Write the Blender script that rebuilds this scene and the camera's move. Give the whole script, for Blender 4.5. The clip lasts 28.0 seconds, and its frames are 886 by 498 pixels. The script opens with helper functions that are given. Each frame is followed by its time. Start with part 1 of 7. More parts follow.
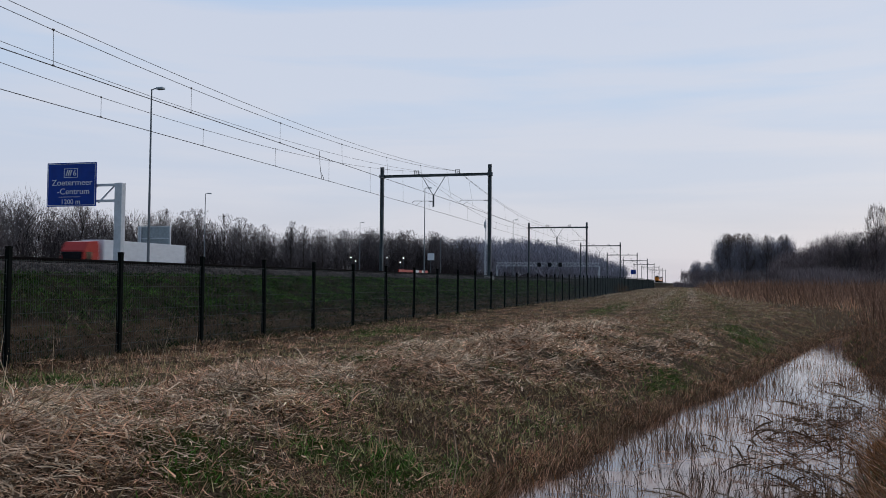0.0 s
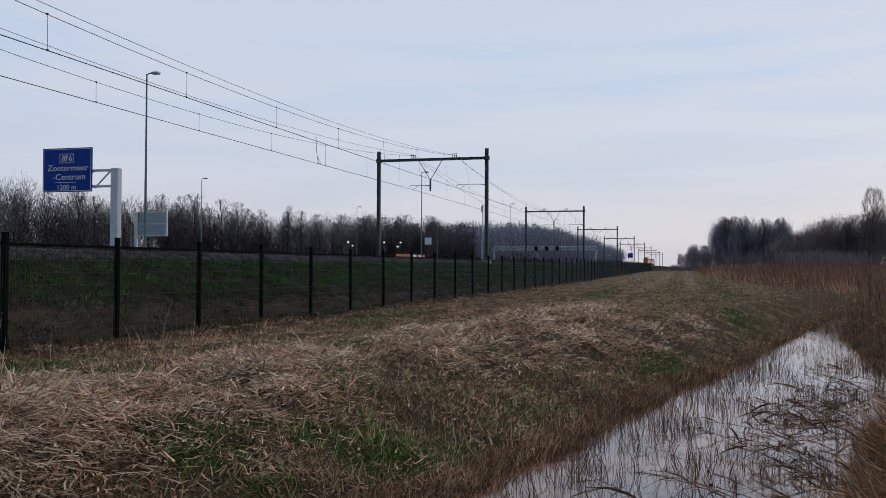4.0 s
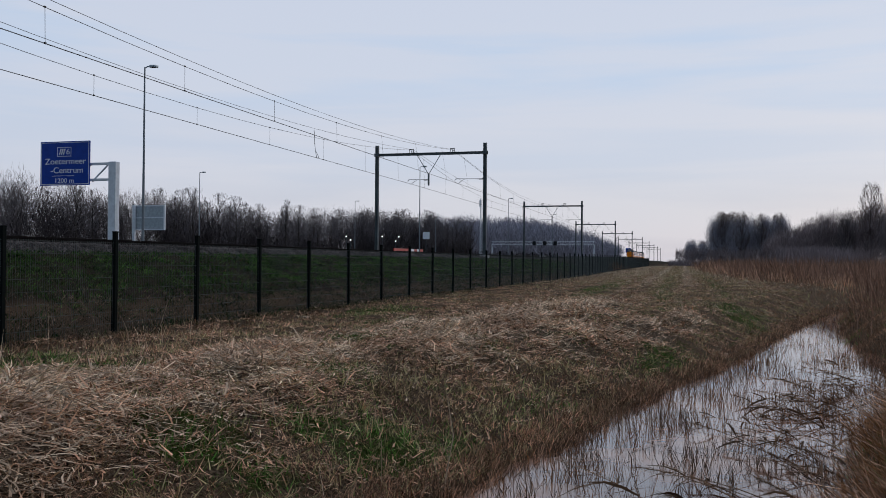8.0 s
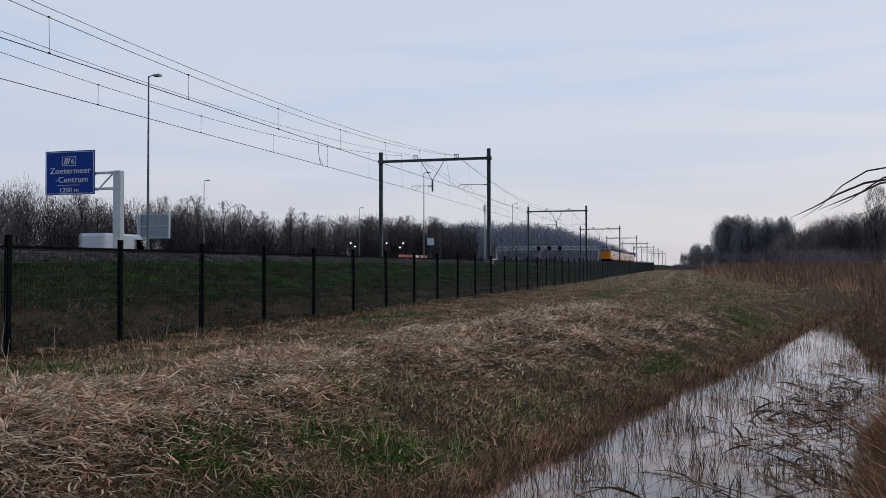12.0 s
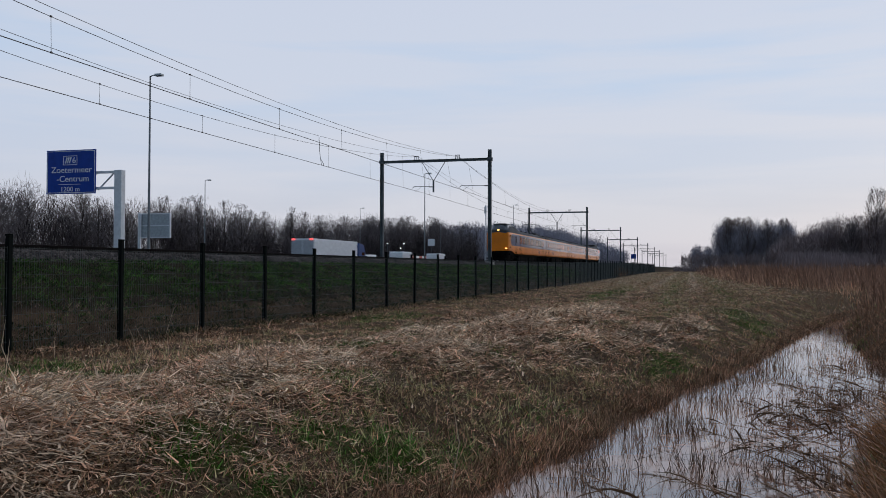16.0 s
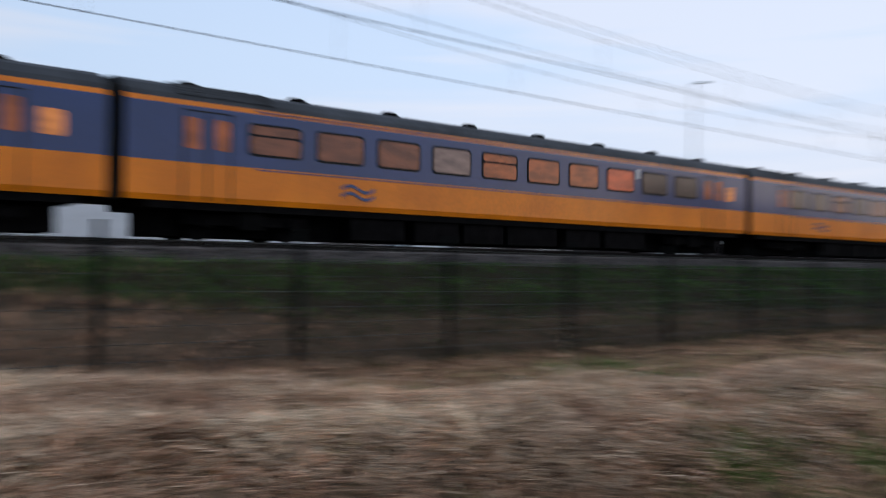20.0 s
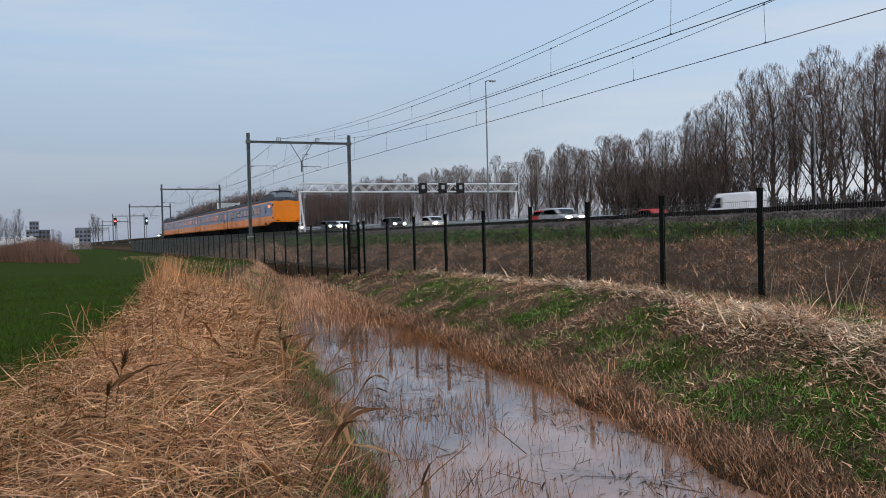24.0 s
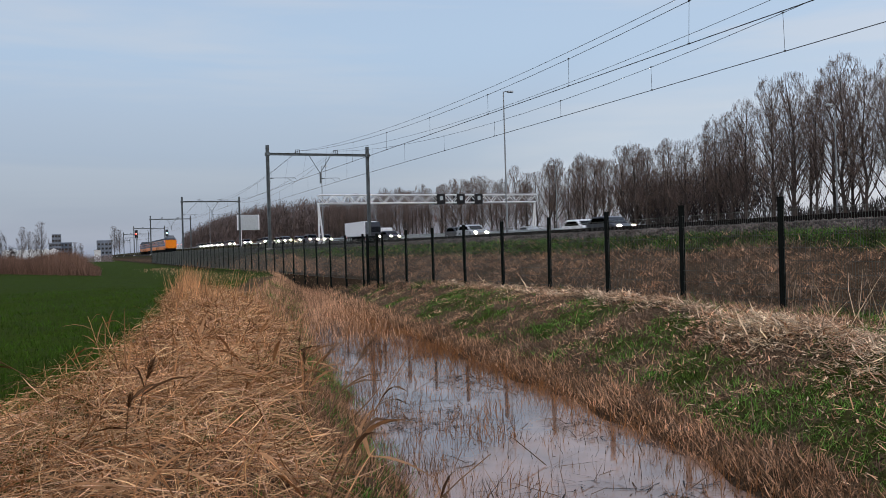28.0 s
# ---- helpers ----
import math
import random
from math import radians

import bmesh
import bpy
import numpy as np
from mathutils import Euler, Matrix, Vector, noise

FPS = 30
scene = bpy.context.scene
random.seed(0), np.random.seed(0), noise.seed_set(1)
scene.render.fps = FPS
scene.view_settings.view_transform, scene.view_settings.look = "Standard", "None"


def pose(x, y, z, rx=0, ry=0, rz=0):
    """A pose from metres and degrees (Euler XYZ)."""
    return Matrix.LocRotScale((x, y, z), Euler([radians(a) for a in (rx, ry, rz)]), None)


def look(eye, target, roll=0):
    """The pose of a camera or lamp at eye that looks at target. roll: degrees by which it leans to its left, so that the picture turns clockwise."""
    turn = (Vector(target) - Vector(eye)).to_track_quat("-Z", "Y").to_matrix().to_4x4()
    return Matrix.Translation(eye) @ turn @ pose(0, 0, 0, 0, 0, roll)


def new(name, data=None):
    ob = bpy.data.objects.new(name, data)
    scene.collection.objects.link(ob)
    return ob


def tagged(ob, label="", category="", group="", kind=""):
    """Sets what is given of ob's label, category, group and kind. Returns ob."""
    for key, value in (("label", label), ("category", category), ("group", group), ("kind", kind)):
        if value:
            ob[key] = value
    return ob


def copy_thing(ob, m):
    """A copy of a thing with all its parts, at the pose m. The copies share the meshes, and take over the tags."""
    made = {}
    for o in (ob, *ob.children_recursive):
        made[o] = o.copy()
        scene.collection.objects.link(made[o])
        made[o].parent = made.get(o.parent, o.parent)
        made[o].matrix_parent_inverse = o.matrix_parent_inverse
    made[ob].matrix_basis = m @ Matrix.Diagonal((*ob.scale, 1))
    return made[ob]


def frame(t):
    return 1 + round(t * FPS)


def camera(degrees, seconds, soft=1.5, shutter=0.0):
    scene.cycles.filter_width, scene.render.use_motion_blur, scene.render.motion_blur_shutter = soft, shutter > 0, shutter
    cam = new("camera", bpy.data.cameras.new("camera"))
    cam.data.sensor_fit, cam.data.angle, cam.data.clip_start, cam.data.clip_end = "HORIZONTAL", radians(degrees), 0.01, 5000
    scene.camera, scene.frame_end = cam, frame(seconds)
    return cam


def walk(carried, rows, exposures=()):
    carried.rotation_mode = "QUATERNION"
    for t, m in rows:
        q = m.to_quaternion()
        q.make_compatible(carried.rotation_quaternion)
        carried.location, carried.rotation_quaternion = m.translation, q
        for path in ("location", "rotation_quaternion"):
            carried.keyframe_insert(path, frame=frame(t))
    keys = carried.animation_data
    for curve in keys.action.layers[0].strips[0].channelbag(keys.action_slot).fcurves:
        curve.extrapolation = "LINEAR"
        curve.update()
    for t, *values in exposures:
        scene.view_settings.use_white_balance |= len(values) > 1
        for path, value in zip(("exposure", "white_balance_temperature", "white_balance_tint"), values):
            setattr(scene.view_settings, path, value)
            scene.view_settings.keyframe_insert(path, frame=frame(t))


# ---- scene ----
# the camera: held in the hand at one spot beside the ditch; seconds, yaw, pitch, roll
EYE = (0.0, 0.0, 1.35)
cam = camera(53.75, 28.0, soft=0.9, shutter=0.7)
EXPOSURES = [(0.0, 0.05, 6430, 10), (19.2, 0.05, 6430, 10), (20.0, 0.4, 6350, 10), (20.5, 0.5, 6150, 7), (21.2, 0.68, 5750, 3), (22.0, 0.76, 5850, 4), (22.3, 0.72, 6400, 7), (22.6, 0.70, 6600, 8), (24.0, 0.76, 6900, 12), (28.0, 0.72, 7000, 13)]
TURNS = [
    (0, 15.68, 2.12, -0.48),
    (0.5, 15.61, 2.14, -0.53),
    (1, 15.57, 2.11, -0.50),
    (1.5, 15.52, 2.06, -0.46),
    (2, 15.49, 1.93, -0.36),
    (2.5, 15.49, 1.78, -0.32),
    (3, 15.48, 1.56, -0.27),
    (3.5, 15.53, 1.29, -0.25),
    (5.5, 15.27, 0.81, -0.45),
    (6, 15.23, 0.76, -0.44),
    (6.5, 15.27, 0.74, -0.48),
    (7, 15.31, 0.71, -0.49),
    (7.5, 15.31, 0.73, -0.50),
    (8, 15.37, 0.73, -0.41),
    (8.5, 15.33, 0.84, -0.35),
    (9, 15.29, 0.91, -0.24),
    (9.5, 15.26, 0.98, -0.18),
    (10, 15.27, 1.04, -0.09),
    (10.5, 15.33, 1.09, 0.05),
    (11, 15.47, 1.04, 0.15),
    (11.5, 15.58, 1.07, 0.09),
    (12, 15.67, 1.12, 0.07),
    (12.5, 15.71, 1.19, 0.01),
    (14.5, 15.67, 1.07, -0.12),
    (15, 15.66, 1.11, -0.11),
    (15.5, 15.67, 1.14, -0.14),
    (16, 15.71, 1.17, -0.18),
    (16.5, 15.76, 1.17, -0.22),
    (17, 15.77, 1.17, -0.25),
    (17.5, 15.86, 1.16, -0.31),
    (18, 15.98, 1.16, -0.30),
    (18.5, 16.15, 1.16, -0.27),
    (19, 16.82, 1.24, -0.19),
    (19.2, 19.15, 1.46, -0.22),
    (19.4, 23.82, 1.50, -0.28),
    (19.5, 27.17, 1.46, -0.23),
    (19.6, 30.47, 1.56, -0.20),
    (19.8, 39.30, 1.55, -0.37),
    (20, 50.34, 1.36, -0.44),
    (20.1, 55.90, 1.40, -0.69),
    (20.2, 62.85, 1.47, -1.00),
    (20.4, 76.58, 1.41, -1.60),
    (20.6, 90.51, 1.20, -1.75),
    (20.8, 104.04, 1.38, -1.65),
    (21, 117.01, 1.53, -1.91),
    (21.2, 130.12, 1.50, -2.08),
    (21.4, 139.67, 1.43, -1.86),
    (21.5, 144.47, 1.15, -1.77),
    (21.6, 147.61, 1.04, -1.62),
    (21.7, 150.23, 1.13, -1.41),
    (22, 152.73, 0.57, -0.08),
    (22.5, 154.03, 0.16, 0.62),
    (24.5, 156.67, -1.08, 1.47),
    (25, 156.89, -1.20, 1.48),
    (25.5, 157.02, -1.22, 1.57),
    (26, 157.19, -1.12, 1.64),
    (26.5, 157.29, -0.93, 1.70),
    (27, 157.38, -0.65, 1.72),
    (27.5, 157.48, -0.37, 1.69),
    (28, 157.50, -0.09, 1.66),
]
walk(cam, [(t, pose(*EYE, 90 + p, r, y)) for t, y, p, r in TURNS], EXPOSURES)


# ---- light: overcast winter dusk ----
def make_world():
    w = bpy.data.worlds.new("dusk_sky")
    w.use_nodes = True
    scene.world = w
    nt = w.node_tree
    nt.nodes.clear()
    N, L = nt.nodes.new, nt.links.new
    tc = N("ShaderNodeTexCoord")
    sep = N("ShaderNodeSeparateXYZ")
    L(tc.outputs["Generated"], sep.inputs[0])
    ramp = N("ShaderNodeValToRGB")
    ramp.color_ramp.interpolation = "EASE"
    els = ramp.color_ramp.elements
    stops = [(0.0, (0.495, 0.505, 0.59)), (0.05, (0.52, 0.545, 0.635)), (0.12, (0.525, 0.575, 0.69)), (0.22, (0.475, 0.575, 0.735)),
             (0.45, (0.42, 0.53, 0.74)), (1.0, (0.41, 0.51, 0.70))]
    els[0].position, els[0].color = 0.0, (*stops[0][1], 1)
    els[1].position, els[1].color = 1.0, (*stops[-1][1], 1)
    for p, c in stops[1:-1]:
        e = els.new(p)
        e.color = (*c, 1)
    L(sep.outputs["Z"], ramp.inputs[0])
    # long flat cloud banks
    mp = N("ShaderNodeMapping")
    mp.inputs["Scale"].default_value = (1.0, 1.0, 11.0)
    L(tc.outputs["Generated"], mp.inputs[0])
    cl = N("ShaderNodeTexNoise")
    cl.inputs["Scale"].default_value, cl.inputs["Detail"].default_value, cl.inputs["Roughness"].default_value = 1.7, 5.0, 0.52
    cl.inputs["Distortion"].default_value = 0.35
    L(mp.outputs[0], cl.inputs["Vector"])
    cr = N("ShaderNodeMapRange")
    cr.inputs["From Min"].default_value, cr.inputs["From Max"].default_value = 0.43, 0.60
    L(cl.outputs["Fac"], cr.inputs["Value"])
    pink = N("ShaderNodeMix")
    pink.data_type = "RGBA"
    pink.inputs["B"].default_value = (0.63, 0.63, 0.695, 1)
    fac = N("ShaderNodeMath")
    fac.operation = "MULTIPLY"
    fac.inputs[1].default_value = 0.55
    L(cr.outputs[0], fac.inputs[0])
    L(fac.outputs[0], pink.inputs["Factor"])
    L(ramp.outputs[0], pink.inputs["A"])
    # duller sky away from the sunset side (towards -Y)
    az = N("ShaderNodeMapRange")
    az.interpolation_type = "SMOOTHSTEP"
    az.inputs["From Min"].default_value, az.inputs["From Max"].default_value = -1.0, 0.85
    az.inputs["To Min"].default_value, az.inputs["To Max"].default_value = 0.0, 1.0
    L(sep.outputs["Y"], az.inputs["Value"])
    dull = N("ShaderNodeMix")
    dull.data_type, dull.blend_type = "RGBA", "MULTIPLY"
    dull.inputs["Factor"].default_value = 1.0
    tint = N("ShaderNodeMix")
    tint.data_type = "RGBA"
    tint.inputs["A"].default_value = (0.47, 0.545, 0.60, 1)
    tint.inputs["B"].default_value = (1, 1, 1, 1)
    L(az.outputs[0], tint.inputs["Factor"])
    L(pink.outputs["Result"], dull.inputs["A"])
    L(tint.outputs["Result"], dull.inputs["B"])
    # heavier cloud low down on the far side
    far = N("ShaderNodeMapRange")
    far.interpolation_type = "SMOOTHSTEP"
    far.inputs["From Min"].default_value, far.inputs["From Max"].default_value = -1.0, -0.80
    L(sep.outputs["Y"], far.inputs["Value"])
    heavy = N("ShaderNodeMix")
    heavy.data_type = "RGBA"
    heavy.inputs["A"].default_value, heavy.inputs["B"].default_value = (0.66, 0.72, 0.80, 1), (1, 1, 1, 1)
    up = N("ShaderNodeMapRange")
    up.interpolation_type = "SMOOTHSTEP"
    up.inputs["From Min"].default_value, up.inputs["From Max"].default_value = 0.03, 0.24
    L(sep.outputs["Z"], up.inputs["Value"])
    either = N("ShaderNodeMath")
    either.operation = "MAXIMUM"
    L(far.outputs[0], either.inputs[0])
    L(up.outputs[0], either.inputs[1])
    L(either.outputs[0], heavy.inputs["Factor"])
    low = N("ShaderNodeMix")
    low.data_type, low.blend_type = "RGBA", "MULTIPLY"
    low.inputs["Factor"].default_value = 1.0
    L(dull.outputs["Result"], low.inputs["A"])
    L(heavy.outputs["Result"], low.inputs["B"])
    bg = N("ShaderNodeBackground")
    bg.inputs["Strength"].default_value = 1.0
    L(low.outputs["Result"], bg.inputs["Color"])
    # clear sky behind the cloud
    sky = N("ShaderNodeTexSky")
    sky.sky_type, sky.sun_disc = "NISHITA", False
    sky.sun_elevation, sky.sun_rotation = radians(6), radians(35)
    bg2 = N("ShaderNodeBackground")
    bg2.inputs["Strength"].default_value = 0.012
    L(sky.outputs[0], bg2.inputs["Color"])
    both = N("ShaderNodeAddShader")
    L(bg.outputs[0], both.inputs[0])
    L(bg2.outputs[0], both.inputs[1])
    out = N("ShaderNodeOutputWorld")
    L(both.outputs[0], out.inputs["Surface"])


make_world()
sun = new("sun", bpy.data.lights.new("sun", "SUN"))
sun.data.energy, sun.data.angle, sun.data.color = 0.45, radians(30), (1.0, 0.93, 0.88)
sun.matrix_world = look((60, 90, 60), (0, 0, 0))


# ---- materials ----
def mat(name, base, rough=0.7, metal=0.0, var=0.25, scale=3.0, fine=40.0, bump=0.0, island=0.0, emit=None, power=0.0, second=None, stain=0.5, coat=0.0, spec=0.22):
    """A surface with two scales of variation; second: the colour of its stains and wear; island: variation from piece to piece."""
    m = bpy.data.materials.new(name)
    m.use_nodes = True
    nt = m.node_tree
    N, L = nt.nodes.new, nt.links.new
    b = nt.nodes["Principled BSDF"]
    b.inputs["Roughness"].default_value, b.inputs["Metallic"].default_value = rough, metal
    b.inputs["Specular IOR Level"].default_value = spec
    tc = N("ShaderNodeTexCoord")
    big, small = N("ShaderNodeTexNoise"), N("ShaderNodeTexNoise")
    big.inputs["Scale"].default_value, big.inputs["Detail"].default_value = scale, 4
    small.inputs["Scale"].default_value, small.inputs["Detail"].default_value = fine, 3
    for n in (big, small):
        L(tc.outputs["Object"], n.inputs["Vector"])
    dark = tuple(c * (1 - var) for c in base) if second is None else second
    light = tuple(min(1, c * (1 + var * 0.7)) for c in base)
    mix1 = N("ShaderNodeMix")
    mix1.data_type = "RGBA"
    mix1.inputs["A"].default_value, mix1.inputs["B"].default_value = (*dark, 1), (*light, 1)
    rg = N("ShaderNodeMapRange")
    rg.inputs["From Min"].default_value, rg.inputs["From Max"].default_value = stain - 0.2, stain + 0.18
    L(big.outputs["Fac"], rg.inputs["Value"])
    L(rg.outputs[0], mix1.inputs["Factor"])
    mix2 = N("ShaderNodeMix")
    mix2.data_type, mix2.blend_type = "RGBA", "MULTIPLY"
    mix2.inputs["Factor"].default_value = 1.0
    rs = N("ShaderNodeMapRange")
    rs.inputs["From Min"].default_value, rs.inputs["From Max"].default_value = 0.3, 0.7
    rs.inputs["To Min"].default_value, rs.inputs["To Max"].default_value = 1 - var * 0.6, 1 + var * 0.3
    L(small.outputs["Fac"], rs.inputs["Value"])
    L(mix1.outputs["Result"], mix2.inputs["A"])
    L(rs.outputs[0], mix2.inputs["B"])
    col = mix2.outputs["Result"]
    if island:
        geo = N("ShaderNodeNewGeometry")
        ri = N("ShaderNodeMapRange")
        ri.inputs["To Min"].default_value, ri.inputs["To Max"].default_value = 1 - island, 1 + island * 0.6
        L(geo.outputs["Random Per Island"], ri.inputs["Value"])
        mix3 = N("ShaderNodeMix")
        mix3.data_type, mix3.blend_type = "RGBA", "MULTIPLY"
        mix3.inputs["Factor"].default_value = 1.0
        L(col, mix3.inputs["A"])
        L(ri.outputs[0], mix3.inputs["B"])
        col = mix3.outputs["Result"]
    L(col, b.inputs["Base Color"])
    if bump:
        bp = N("ShaderNodeBump")
        bp.inputs["Strength"].default_value, bp.inputs["Distance"].default_value = bump, 0.02
        L(small.outputs["Fac"], bp.inputs["Height"])
        L(bp.outputs[0], b.inputs["Normal"])
    if coat:
        b.inputs["Coat Weight"].default_value, b.inputs["Coat Roughness"].default_value = coat, 0.12
    if emit:
        b.inputs["Emission Color"].default_value = (*emit, 1)
        b.inputs["Emission Strength"].default_value = power
    return m


def glow(name, colour, power):
    m = mat(name, tuple(0.06 * c for c in colour), 0.25, var=0.1, emit=colour, power=power)
    if "window" in name:
        # lamps, seats and curtains behind the glass
        nt = m.node_tree
        N, L = nt.nodes.new, nt.links.new
        b = nt.nodes["Principled BSDF"]
        b.inputs["Coat Weight"].default_value, b.inputs["Coat Roughness"].default_value, b.inputs["Coat IOR"].default_value = 0.6, 0.08, 1.5
        tc, mp, ns, rg = N("ShaderNodeTexCoord"), N("ShaderNodeMapping"), N("ShaderNodeTexNoise"), N("ShaderNodeMapRange")
        mp.inputs["Scale"].default_value = (1.0, 0.8, 2.4)
        ns.inputs["Scale"].default_value, ns.inputs["Detail"].default_value = 1.5, 3
        rg.inputs["From Min"].default_value, rg.inputs["From Max"].default_value = 0.36, 0.66
        rg.inputs["To Min"].default_value, rg.inputs["To Max"].default_value = 0.52 * power, 1.12 * power
        L(tc.outputs["Object"], mp.inputs[0])
        L(mp.outputs[0], ns.inputs["Vector"])
        L(ns.outputs["Fac"], rg.inputs["Value"])
        L(rg.outputs[0], b.inputs["Emission Strength"])
    return m


def water_material():
    m = bpy.data.materials.new("ditch_water")
    m.use_nodes = True
    nt = m.node_tree
    N, L = nt.nodes.new, nt.links.new
    b = nt.nodes["Principled BSDF"]
    b.inputs["Roughness"].default_value = 0.03
    b.inputs["IOR"].default_value = 1.5
    b.inputs["Specular IOR Level"].default_value = 1.0
    tc = N("ShaderNodeTexCoord")
    n = N("ShaderNodeTexNoise")
    n.inputs["Scale"].default_value, n.inputs["Detail"].default_value = 5.0, 3
    L(tc.outputs["Object"], n.inputs["Vector"])
    bp = N("ShaderNodeBump")
    bp.inputs["Strength"].default_value, bp.inputs["Distance"].default_value = 0.06, 0.02
    L(n.outputs["Fac"], bp.inputs["Height"])
    L(bp.outputs[0], b.inputs["Normal"])
    # silt stirred up in drifts
    silt = N("ShaderNodeTexNoise")
    silt.inputs["Scale"].default_value, silt.inputs["Detail"].default_value = 0.75, 4
    L(tc.outputs["Object"], silt.inputs["Vector"])
    rp = N("ShaderNodeValToRGB")
    rp.color_ramp.elements[0].position, rp.color_ramp.elements[1].position = 0.38, 0.62
    rp.color_ramp.elements[0].color, rp.color_ramp.elements[1].color = (0.165, 0.105, 0.08, 1), (0.40, 0.22, 0.145, 1)
    L(silt.outputs["Fac"], rp.inputs["Fac"])
    L(rp.outputs["Color"], b.inputs["Base Color"])
    return m


def ground_material():
    """Soil, straw litter and green turf, mixed by the zones of the plan."""
    m = bpy.data.materials.new("verge_ground")
    m.use_nodes = True
    nt = m.node_tree
    N, L = nt.nodes.new, nt.links.new
    b = nt.nodes["Principled BSDF"]
    b.inputs["Roughness"].default_value = 0.95
    b.inputs["Specular IOR Level"].default_value = 0.02
    tc = N("ShaderNodeTexCoord")
    at = N("ShaderNodeAttribute")
    at.attribute_name = "zone"
    sep = N("ShaderNodeSeparateColor")
    L(at.outputs["Color"], sep.inputs[0])

    def noise_of(scale, detail=5):
        n = N("ShaderNodeTexNoise")
        n.inputs["Scale"].default_value, n.inputs["Detail"].default_value = scale, detail
        L(tc.outputs["Object"], n.inputs["Vector"])
        return n.outputs["Fac"]

    def blend(f, a, c):
        x = N("ShaderNodeMix")
        x.data_type = "RGBA"
        for key, v in (("A", a), ("B", c)):
            if isinstance(v, tuple):
                x.inputs[key].default_value = (*v, 1)
            else:
                L(v, x.inputs[key])
        L(f, x.inputs["Factor"])
        return x.outputs["Result"]

    def stretch(v, lo, hi):
        r = N("ShaderNodeMapRange")
        r.inputs["From Min"].default_value, r.inputs["From Max"].default_value = lo, hi
        L(v, r.inputs["Value"])
        return r.outputs[0]

    fine, mid, broad = noise_of(30, 8), noise_of(5), noise_of(0.7)
    # The darks of straw and soil carry the shade between stalks as colour.
    straw = blend(stretch(fine, 0.35, 0.65), (0.018, 0.012, 0.007), (0.22, 0.145, 0.088))
    straw = blend(stretch(mid, 0.35, 0.7), straw, (0.10, 0.058, 0.032))
    straw = blend(sep.outputs["Blue"], straw, blend(stretch(fine, 0.38, 0.6), (0.026, 0.018, 0.012), (0.21, 0.15, 0.10)))
    green = blend(stretch(fine, 0.35, 0.65), (0.015, 0.026, 0.003), (0.060, 0.094, 0.009))
    green = blend(stretch(broad, 0.35, 0.75), green, (0.034, 0.050, 0.013))
    soil = blend(stretch(fine, 0.3, 0.7), (0.010, 0.007, 0.005), (0.044, 0.030, 0.019))
    gf = N("ShaderNodeMath")
    gf.operation = "MULTIPLY_ADD"
    gf.inputs[1].default_value = 1.0
    L(sep.outputs["Green"], gf.inputs[0])
    sh = N("ShaderNodeMath")
    sh.operation = "MULTIPLY_ADD"
    sh.inputs[1].default_value, sh.inputs[2].default_value = 0.9, -0.45
    L(mid, sh.inputs[0])
    L(sh.outputs[0], gf.inputs[2])
    c = blend(stretch(gf.outputs[0], 0.35, 0.65), straw, green)
    c = blend(sep.outputs["Red"], c, soil)
    L(c, b.inputs["Base Color"])
    bp = N("ShaderNodeBump")
    bp.inputs["Strength"].default_value, bp.inputs["Distance"].default_value = 0.9, 0.05
    L(fine, bp.inputs["Height"])
    L(bp.outputs[0], b.inputs["Normal"])
    return m


M_GROUND, M_WATER = ground_material(), water_material()
M_STRAW = mat("dry_straw", (0.95, 0.635, 0.42), 0.8, var=0.3, scale=0.8, fine=9, island=0.8, second=(0.55, 0.355, 0.235), spec=0.02)
M_STRAW_DARK = mat("weathered_straw", (0.72, 0.41, 0.245), 0.85, var=0.35, scale=0.9, fine=9, island=0.85, spec=0.02)
M_REED = mat("dry_reed", (0.72, 0.365, 0.175), 0.75, var=0.3, scale=1.1, fine=14, island=0.65, second=(0.34, 0.175, 0.085), spec=0.02)
M_REED_PALE = mat("pale_reed", (0.86, 0.53, 0.275), 0.8, var=0.3, scale=1.1, fine=14, island=0.7, second=(0.55, 0.31, 0.15), spec=0.02)
M_REED_BROWN = mat("brown_reed", (0.22, 0.13, 0.075), 0.8, var=0.3, scale=1.2, fine=12, island=0.6, second=(0.14, 0.075, 0.04), spec=0.02)
M_FIELD = mat("field_grass", (0.050, 0.116, 0.011), 0.75, var=0.35, scale=0.5, fine=8, island=0.6, second=(0.04, 0.066, 0.011), spec=0.02)
M_BRUSH = mat("brown_brushwood", (0.275, 0.22, 0.212), 0.95, var=0.25, scale=0.3, fine=4, island=0.3, spec=0.02)
M_REED_DARK = mat("dark_reed", (0.13, 0.075, 0.045), 0.8, var=0.3, scale=1.2, fine=12, island=0.6, spec=0.02)
M_ROT = mat("rotten_stalk", (0.045, 0.038, 0.034), 0.8, var=0.35, scale=1.2, fine=12, island=0.6, spec=0.02)
M_RUST = mat("reed_bed", (0.30, 0.132, 0.052), 0.85, var=0.3, scale=0.25, fine=3, island=0.5, spec=0.02)
M_DUSTY_REED = mat("dusty_reed", (0.37, 0.215, 0.145), 0.85, var=0.35, scale=0.25, fine=3, island=0.6, second=(0.22, 0.115, 0.07), spec=0.02)
M_GRASS = mat("winter_grass", (0.14, 0.30, 0.055), 0.7, var=0.35, scale=0.9, fine=10, island=0.85, second=(0.090, 0.145, 0.032), spec=0.02)
